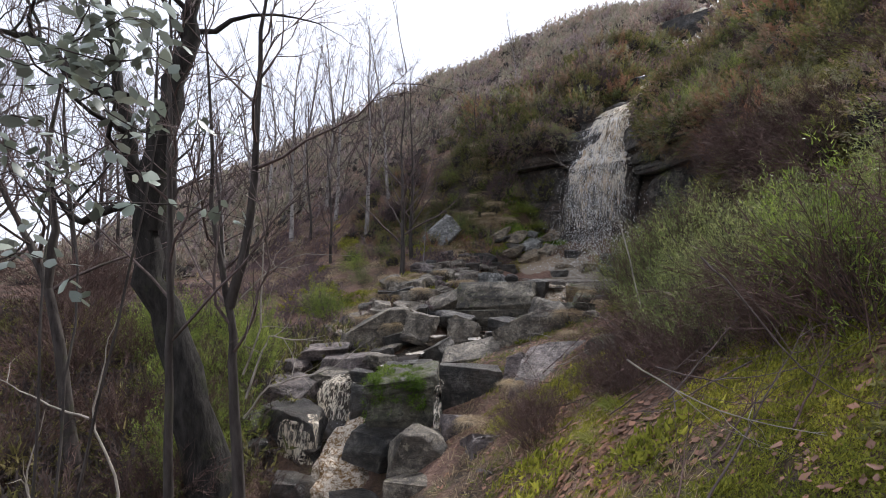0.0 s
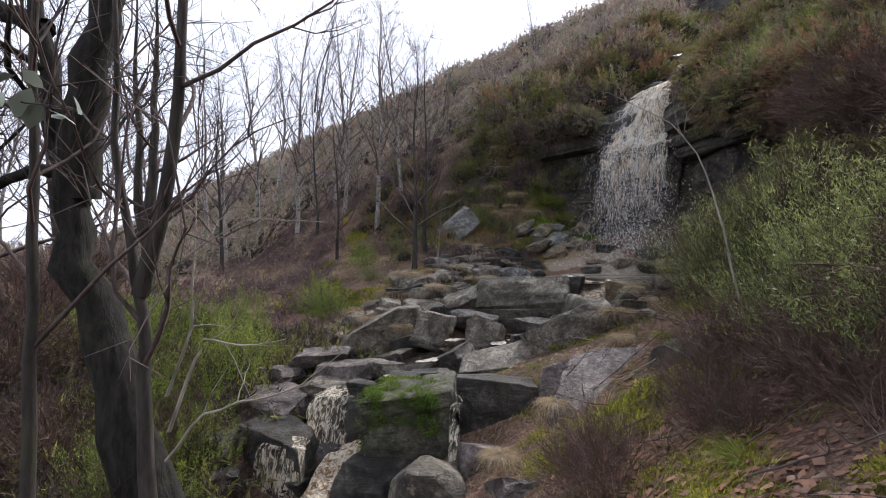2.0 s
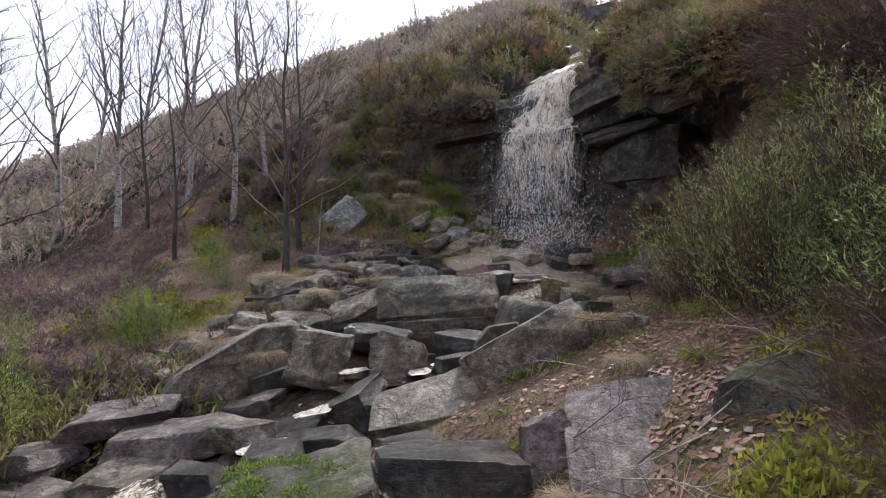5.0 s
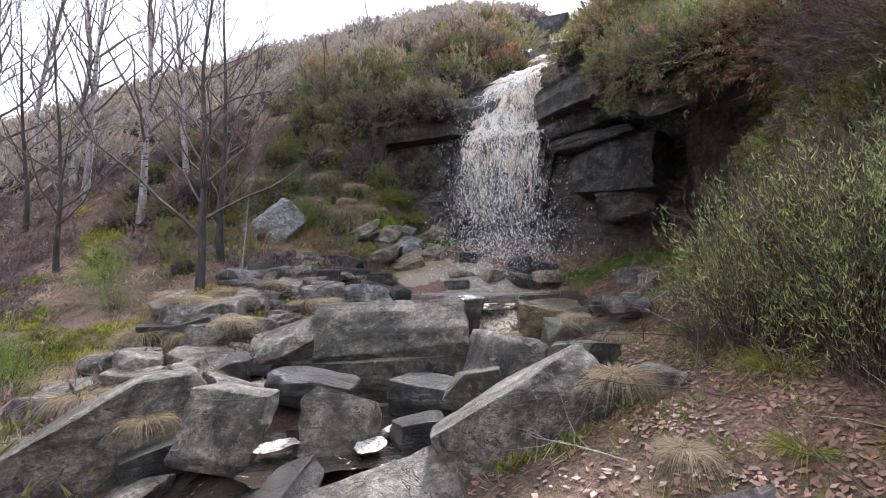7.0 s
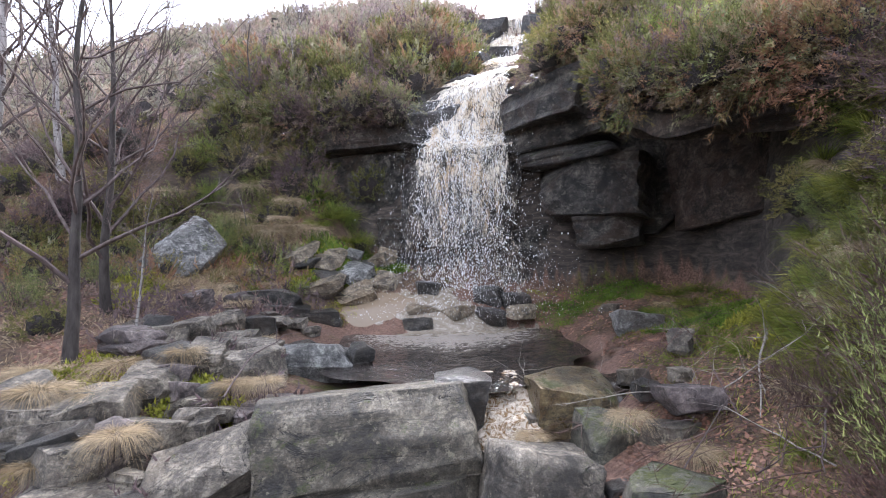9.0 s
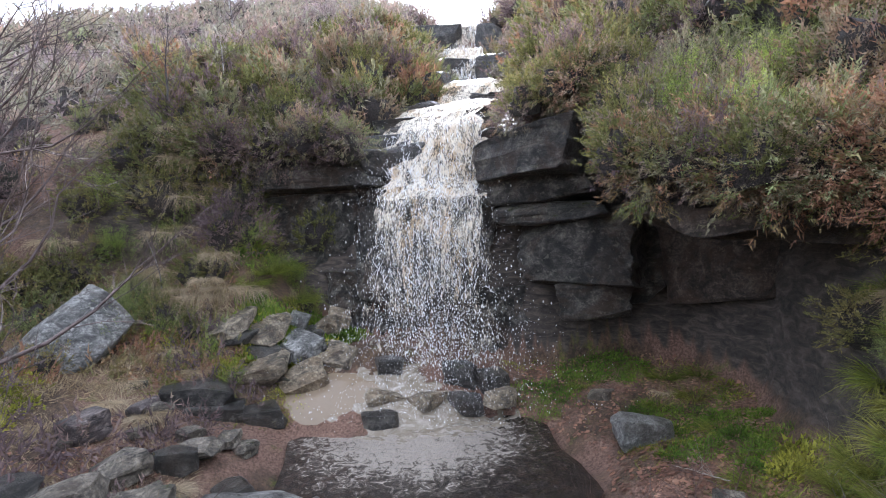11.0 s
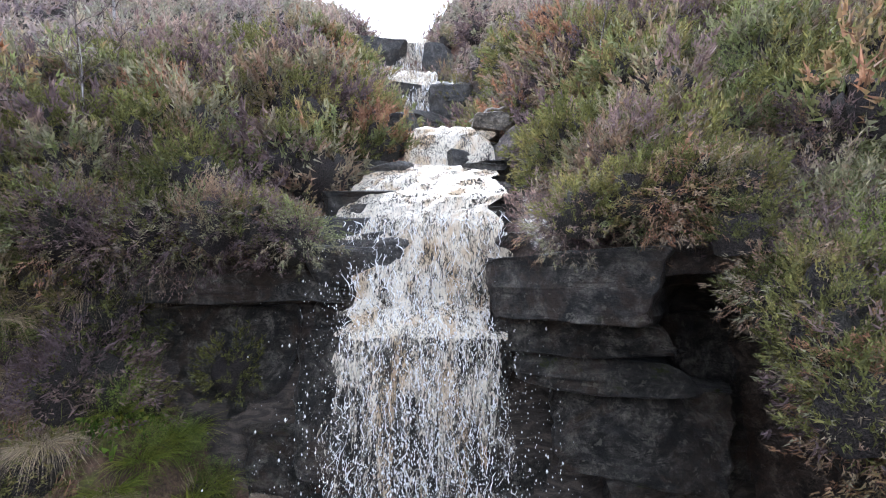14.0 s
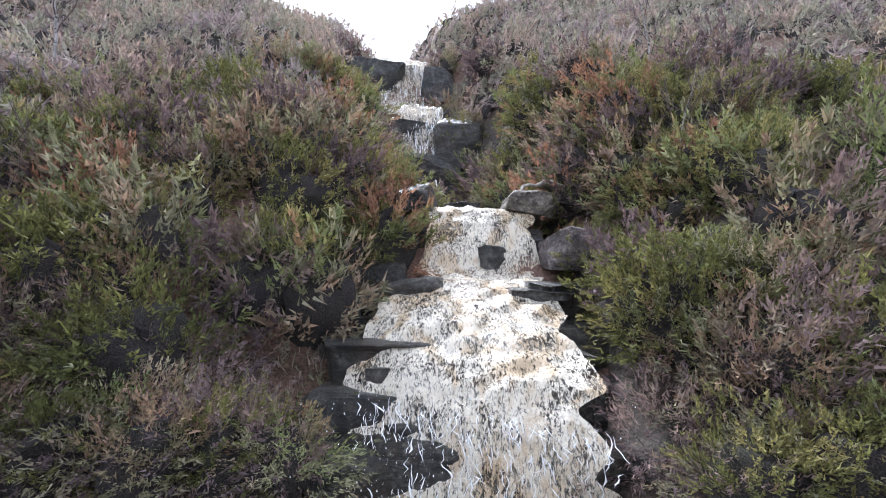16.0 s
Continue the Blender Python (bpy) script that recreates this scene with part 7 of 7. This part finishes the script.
# grass hanging over the bank by the hollow
rng = np.random.RandomState(64)
for k in range(100):
    s, off = rng.uniform(0, 1), rng.uniform(0.0, 1.4)
    x, y = 3.85 + 1.35 * s + 0.69 * off, 8.0 + 1.3 * s - 0.72 * off
    straw = k % 9 == 0
    ob = tagged(new("grass_tussock" if straw else "grass_tuft", STRAWS[k % 3] if straw else GREEN_TUFTS[k % 2]), "straw-coloured tussock of dead moor grass" if straw else "tuft of green grass on the damp bank", "grass", "grass tussocks" if straw else "green grass tufts")
    size = rng.uniform(0.7, 1.15)
    ob.matrix_basis = Matrix.LocRotScale(Vector((x, y, floor_at(x, y))), Euler((radians(18), radians(-22), rng.uniform(0, 6))), Vector((size, size, size)))


def cover(name, count, seed, area, templates, material, label, size, keep=None, lift=0.0):
    """A carpet of small plants or leaves over part of the ground."""
    rng = np.random.RandomState(seed)
    x, y = rng.uniform(area[0], area[1], count), rng.uniform(area[2], area[3], count)
    if keep is not None:
        ok = keep(x, y)
        x, y = x[ok], y[ok]
    z = ground(x, y) + lift
    e = 0.05
    lean = np.stack([(ground(x + e, y) - z + lift) / e, (ground(x, y + e) - z + lift) / e], -1)
    gentle = np.hypot(lean[:, 0], lean[:, 1]) < 1.5
    x, y, z, lean = x[gentle], y[gentle], z[gentle], lean[gentle]
    ob = strewn(name, templates, np.stack([x, y, z], -1), rng.uniform(0, 6.28, len(x)), rng.uniform(*size, len(x)), material, rng.randint(0, len(templates), len(x)), np.clip(lean, -2, 2))
    return tagged(ob, label, "plants" if material is not LITTER else "leaves", kind="stuff")


CUSHION = grid_mesh("moss_cushion", *dome(367, 420, 0.12, 0.08, 0.034, 0.009, up=0.1, bend=0.5, inner=0.3))
CUSHION.materials.append(MOSS_DEEP)
rng = np.random.RandomState(58)
for k in range(36):
    at = Vector((-0.50 + rng.uniform(-0.36, 0.36), 6.27 + rng.uniform(0, 0.08) if k < 28 else 6.62 + rng.uniform(-0.3, 0.3), 0.76 - 0.55 * rng.uniform(0, 1) ** 1.6 if k < 28 else 0.79))
    ob = tagged(new("moss_cushion", CUSHION), "shaggy green moss cushion on the square block", "moss", "moss cushions")
    s = rng.uniform(0.5, 1.1)
    ob.matrix_basis = Matrix.LocRotScale(at, Euler((radians(70) if k < 28 else 0, 0, rng.uniform(-0.6, 0.6))), Vector((s, s, s)))


def dry(x, y, room=0.35):
    d, _, c = nearest(LOWER, x, y)
    return d > c[..., 1] + room


def leaf_shape(seed):
    rng = np.random.RandomState(seed)
    v = np.array([(-0.5, -0.10, 0), (-0.1, -0.36, 0.05), (0.62, -0.03, 0.16), (0.62, 0.03, 0.16), (-0.1, 0.34, 0.05), (-0.5, 0.10, 0)], float)
    v[:, 2] += rng.uniform(-0.12, 0.2, 6)
    return v + np.array([0, 0, 0.15]), np.array([(0, 1, 4, 5), (1, 2, 3, 4)])


LEAVES = [leaf_shape(k) for k in range(6)]
cover("leaf_litter", 19000, 71, (0.6, 6.5, 1.5, 11.5), LEAVES, LITTER, "fallen brown and pinkish leaves", (0.018, 0.048), lambda x, y: dry(x, y, 0.5) & (grain(x * 0.9, y * 0.9, 41) > -0.12), 0.0)
cover("leaf_litter_slope", 7000, 72, (-2.5, 2.2, 12.2, 17), LEAVES, LITTER, "fallen brown leaves on the slope", (0.025, 0.05), lambda x, y: dry(x, y, 0.5) & (grain(x * 0.9, y * 0.9, 43) > -0.05))
cover("hollow_litter", 3200, 107, (4.4, 7.6, 9.4, 13.4), LEAVES, LITTER, "fallen leaves and dead stems below the overhang", (0.03, 0.07), lambda x, y: dry(x, y, 0.2) & (ground(x, y, False) < 3.2))
cover("bank_litter", 13000, 108, (1.9, 5.2, 6.2, 10.6), LEAVES, LITTER, "damp reddish leaf litter on the bank", (0.013, 0.034), lambda x, y: dry(x, y, 0.45) & (ground(x, y, False) < 3.0))
cover("leaf_drift", 2400, 92, (0.95, 3.0, 3.0, 6.4), LEAVES, LITTER, "drift of pinkish-brown fallen leaves", (0.03, 0.065), lambda x, y: grain(x * 1.5, y * 1.5, 62) > 0.0)
MOSSES = [dome(361 + k, 50, 0.10, 0.05, 0.04, 0.016, up=0.4) for k in range(3)]
FINE_MOSS = [dome(364 + k, 115, 0.10, 0.035, 0.020, 0.0065, up=0.35, inner=0.15) for k in range(3)]
cover("moss", 2600, 73, (0.6, 5.5, 1.5, 9.5), MOSSES, MOSS, "bright yellow-green moss cushions", (0.6, 1.5), lambda x, y: dry(x, y, 0.45) & (grain(x * 1.3, y * 1.3, 45) > np.where(y > 6, 0.0, 0.14)))
cover("path_litter", 1100, 101, (0.8, 2.8, 1.2, 5.0), LEAVES, LITTER, "damp brown leaves scattered over the moss", (0.02, 0.055), lambda x, y: grain(x * 1.4, y * 1.4, 68) > -0.15, 0.02)
cover("moss_tufts", 420, 98, (0.8, 2.6, 1.3, 3.8), FINE_MOSS, MOSS, "moss tufts between the leaves", (0.35, 0.8), lambda x, y: grain(x * 3.1, y * 3.1, 67) > -0.05)
cover("moss_carpet", 2100, 88, (0.7, 3.0, 1.2, 6.0), FINE_MOSS, MOSS, "yellow-green moss carpet beside the path", (0.6, 1.3), lambda x, y: dry(x, y, 0.6) & (grain(x * 2.1, y * 2.1, 61) > 0.09))
cover("moss_of_the_hollow", 900, 99, (5.0, 7.8, 9.3, 13.3), FINE_MOSS, MOSS_DEEP, "deep green moss in the hollow under the overhang", (0.8, 2.0), lambda x, y: dry(x, y, 0.3) & (ground(x, y, False) < 4.0) & (grain(x * 1.5, y * 1.5, 72) > 0.02))
cover("moss_by_the_cliff", 1100, 74, (1.5, 7.8, 10.2, 17.2), FINE_MOSS, MOSS, "vivid green moss below the cliff", (0.7, 1.8), lambda x, y: dry(x, y, 0.3) & (ground(x, y, False) < 4.6) & (grain(x * 1.3, y * 1.3, 46) > 0.10))
cover("moss_slope", 2300, 75, (-4, 1.2, 11, 17.5), MOSSES, MOSS, "bright moss patches on the slope", (0.7, 1.6), lambda x, y: dry(x, y, 0.5) & (grain(x * 1.2, y * 1.2, 47) > 0.14))
BLADES = [tussock(371 + k, 22, 0.08, 0.17, 0.009, 0.3, 1.0, 0) for k in range(3)]
cover("bank_edge_grass", 420, 104, (0.1, 1.5, 2.4, 6.4), BLADES, STRAW, "dead grass along the stream edge", (0.5, 1.1), lambda x, y: dry(x, y, 0.25))
cover("bank_edge_litter", 900, 105, (0.1, 1.6, 2.0, 6.4), LEAVES, LITTER, "wet fallen leaves along the stream edge", (0.02, 0.05), lambda x, y: dry(x, y, 0.2))
cover("rough_grass", 2600, 76, (0.5, 6.0, 1.2, 10), BLADES, GRASS, "thin grass on the bank", (0.5, 1.1), lambda x, y: dry(x, y, 0.5) & (grain(x * 0.8, y * 0.8, 48) > -0.05))
cover("grass_by_the_cliff", 400, 77, (1.5, 7.8, 10.2, 17.2), BLADES, GRASS, "rank green grass below the cliff", (0.7, 1.4), lambda x, y: dry(x, y, 0.5) & (ground(x, y, False) < 4.8))
cover("dead_grass", 7000, 78, (-9, 2.0, 7.5, 19), BLADES, STRAW, "dead grass on the hillside foot", (0.6, 1.3), lambda x, y: dry(x, y, 0.7) & (grain(x * 0.7, y * 0.7, 49) > 0.0))
LOW = [plumes(381 + k, 10, 13, 0.27, 0.22, 0.07, 0.013, stalk=0.16, inner=0.1) for k in range(4)]
# dark cover on the left bank: the trees' shade is in its colour
cover("stream_bank_heather", 950, 90, (-9, -1.2, 0.5, 9.5), LOW, HEATHER_SHADED, "heather and dead stems of the stream bank, coloured dark for tree shade", (0.8, 1.8), lambda x, y: dry(x, y, 0.3))
cover("low_heather", 1250, 79, (-10, 2.0, 8.5, 19), LOW, HEATHER, "low dark heather on the hillside foot", (0.7, 1.5), lambda x, y: dry(x, y, 0.9) & (grain(x * 0.6, y * 0.6, 50) > -0.08))
cover("undergrowth", 640, 80, (-9, -1.2, 0.5, 9.5), LOW, BILBERRY, "dark green undergrowth of the stream bank", (0.8, 1.8), lambda x, y: dry(x, y, 0.15) & (grain(x * 0.6, y * 0.6, 51) > -0.4))
cover("bank_undergrowth", 500, 81, (0.9, 8, -1, 9.5), LOW, BILBERRY, "olive undergrowth on the steep bank", (0.4, 0.9), lambda x, y: dry(x, y, 1.6) & (x > 2.0) & (grain(x * 0.8, y * 0.8, 52) > -0.05))

cover("green_bank", 900, 102, (3.9, 6.2, 6.8, 9.6), BLADES, GRASS, "yellow-green grass of the bank by the hollow", (0.7, 1.4), lambda x, y: (grain(x * 1.1, y * 1.1, 70) > -0.2) & (ground(x, y, False) < 2.8))
cover("green_bank_moss", 700, 103, (3.9, 6.2, 6.8, 9.6), MOSSES, MOSS, "yellow moss on the bank by the hollow", (0.8, 1.7), lambda x, y: (grain(x * 1.1, y * 1.1, 71) > -0.1) & (ground(x, y, False) < 2.8))
cover("slope_heather", 620, 93, (1.0, 11, 12.5, 21.0), LOW, HEATHER, "low brown heather between the bushes", (1.0, 1.9), lambda x, y: (ground(x, y, False) > 4.5) & (nearest(UPPER, x, y)[0] > 1.5))
cover("bank_moss", 1500, 97, (0.6, 3.7, 15.2, 17.6), MOSSES, MOSS, "vivid moss on the bank beside the waterfall", (1.0, 2.2), lambda x, y: dry(x, y, 0.3) & (ground(x, y, False) < 4.8) & (grain(x * 1.2, y * 1.2, 66) > -0.08))
cover("wall_moss", 1000, 106, (2.0, 3.8, 15.3, 17.3), MOSSES, MOSS_DEEP, "vivid moss clinging beside the waterfall", (1.3, 2.4), lambda x, y: dry(x, y, 0.2) & (ground(x, y, False) < 5.0) & (grain(x * 1.7, y * 1.7, 69) > -0.04))
cover("bank_straw", 2000, 94, (-1.8, 3.6, 14.9, 18.0), BLADES, STRAW, "dead grass on the bank beside the waterfall", (0.8, 1.8), lambda x, y: dry(x, y, 0.35) & (ground(x, y, False) < 4.9) & (grain(x * 0.9, y * 0.9, 63) > -0.05))
cover("bank_grass", 1500, 95, (-1.8, 3.6, 14.9, 18.0), BLADES, GRASS, "rank grass on the bank beside the waterfall", (0.8, 1.7), lambda x, y: dry(x, y, 0.35) & (ground(x, y, False) < 4.9) & (grain(x * 0.9, y * 0.9, 64) > -0.05))
cover("bank_heather", 240, 96, (-2.5, 3.0, 15.2, 18.4), LOW, HEATHER, "low brown heather on the bank beside the waterfall", (0.8, 1.5), lambda x, y: dry(x, y, 0.5) & (grain(x * 0.7, y * 0.7, 65) > 0.0))


# ---- heather of the far hillsides ----
def hillside(name, count, seed, rmin, rmax, templates, size, material, label):
    rng = np.random.RandomState(seed)
    r, a = rmin + (rmax - rmin) * rng.uniform(0, 1, count) ** 0.7, rng.uniform(radians(-12), radians(165), count)
    x, y = 2 + r * np.cos(a), 9 + r * np.sin(a)
    d, _, c = nearest(UPPER, x, y)
    z = ground(x, y)
    ok = (d > c[..., 1] + 0.05) & ((z > 3.2) | (x < -7)) & ~((x < 10.5) & (x > 1.0) & (y < 19.5))
    x, y, z = x[ok], y[ok], z[ok]
    n = len(x)
    e = 0.3
    lean = np.stack([(ground(x + e, y, False) - ground(x, y, False)) / e, (ground(x, y + e, False) - ground(x, y, False)) / e], -1)
    how = (np.stack([x, y, z - 0.08], -1), rng.uniform(0, 6.28, n), rng.uniform(*size, n))
    pick, lean = rng.randint(0, len(templates), n), np.clip(lean, -1, 1) * 0.8
    # added dark cores: shade between the shoots, painted rather than cast
    tagged(strewn(name + "_stems", [t[1] for t in templates], *how, INNER_SHADE, pick, lean), "dark cores painted as the shade inside the heather of the hillside", "heather", kind="stuff")
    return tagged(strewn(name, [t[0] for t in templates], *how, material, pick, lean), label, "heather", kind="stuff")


MID = [(plumes(391 + k, 22, 12, 0.55, 0.66, 0.12, 0.026, stalk=0.20, inner=0.60, up=0.34, spread=0.42), dome(391 + k, 4, 0.55, 0.64, 0.1, 0.02, core=True, heart=5, full=0.42)[1]) for k in range(5)]
FAR = [(plumes(401 + k, 14, 7, 0.80, 0.90, 0.22, 0.055, stalk=0.30, inner=0.60, up=0.34, spread=0.42), dome(401 + k, 4, 0.80, 0.88, 0.1, 0.02, core=True, heart=4, full=0.46)[1]) for k in range(5)]
# both belts wear the hazed tones; no air is modelled
hillside("hillside_heather", 1900, 83, 11, 28, MID, (0.7, 1.8), HEATHER_HAZED, "brown heather covering the hillside, paled by painted haze")
hillside("distant_heather", 3600, 84, 24, 75, FAR, (0.55, 1.5), HEATHER_HAZED, "brown heather on the far hillside, paled by painted haze")


# ---- ivy beside the first view ----
def ivy_leaf():
    v = np.array([(0, 0, 0), (0.35, 0.28, 0.05), (0.9, 0.42, 0.0), (1.35, 0.0, -0.06), (0.9, -0.42, 0.0), (0.35, -0.28, 0.05), (0.7, 0, 0.08)], float)
    return v, np.array([(0, 1, 6, 5), (1, 2, 3, 6), (5, 6, 3, 4)])


rng = np.random.RandomState(91)
ivy = stand("ivy", (-1.6, 2.85, 0.2), "grey-green ivy sprays hanging from thin stems", "ivy")
trails, pts = [], []
for k in range(18):
    p = wander((rng.uniform(-0.7, 0.1), rng.uniform(-0.45, 0.1), rng.uniform(2.2, 3.4)), (rng.uniform(0.2, 1), rng.normal(0, 0.3), rng.uniform(-0.3, 0.4)), rng.uniform(0.35, 0.8), 8, 0.2, -0.03, rng)
    trails.append(tube(p, 0.005 * (1 - 0.7 * np.linspace(0, 1, 9)), 4))
    pts += [q + rng.normal(0, 0.03, 3) for q in p for _ in range(2)]
for k in range(4):
    p = wander((rng.uniform(-0.9, -0.4), rng.uniform(-0.1, 0.3), -0.6), (0.05, 0, 1), 4.0, 10, 0.06, 0.0, rng)
    trails.append(tube(p, 0.011 * (1 - 0.5 * np.linspace(0, 1, 11)), 5))
tagged(part("stem_tangle", grid_mesh("stem_tangle", *joined(trails)), BARK_DARK, ivy), kind="stuff")
iv, fv = ivy_leaf()
pts = np.array(pts)
lv = []
for q in pts:
    m = np.array(Euler(rng.uniform(-1.2, 1.2, 3) + np.array([0, 0, rng.uniform(0, 6)])).to_matrix())
    lv.append(((iv * rng.uniform(0.045, 0.08)) @ m.T + q, fv))
tagged(part("foliage", grid_mesh("foliage", *joined(lv)), IVY, ivy), kind="stuff")
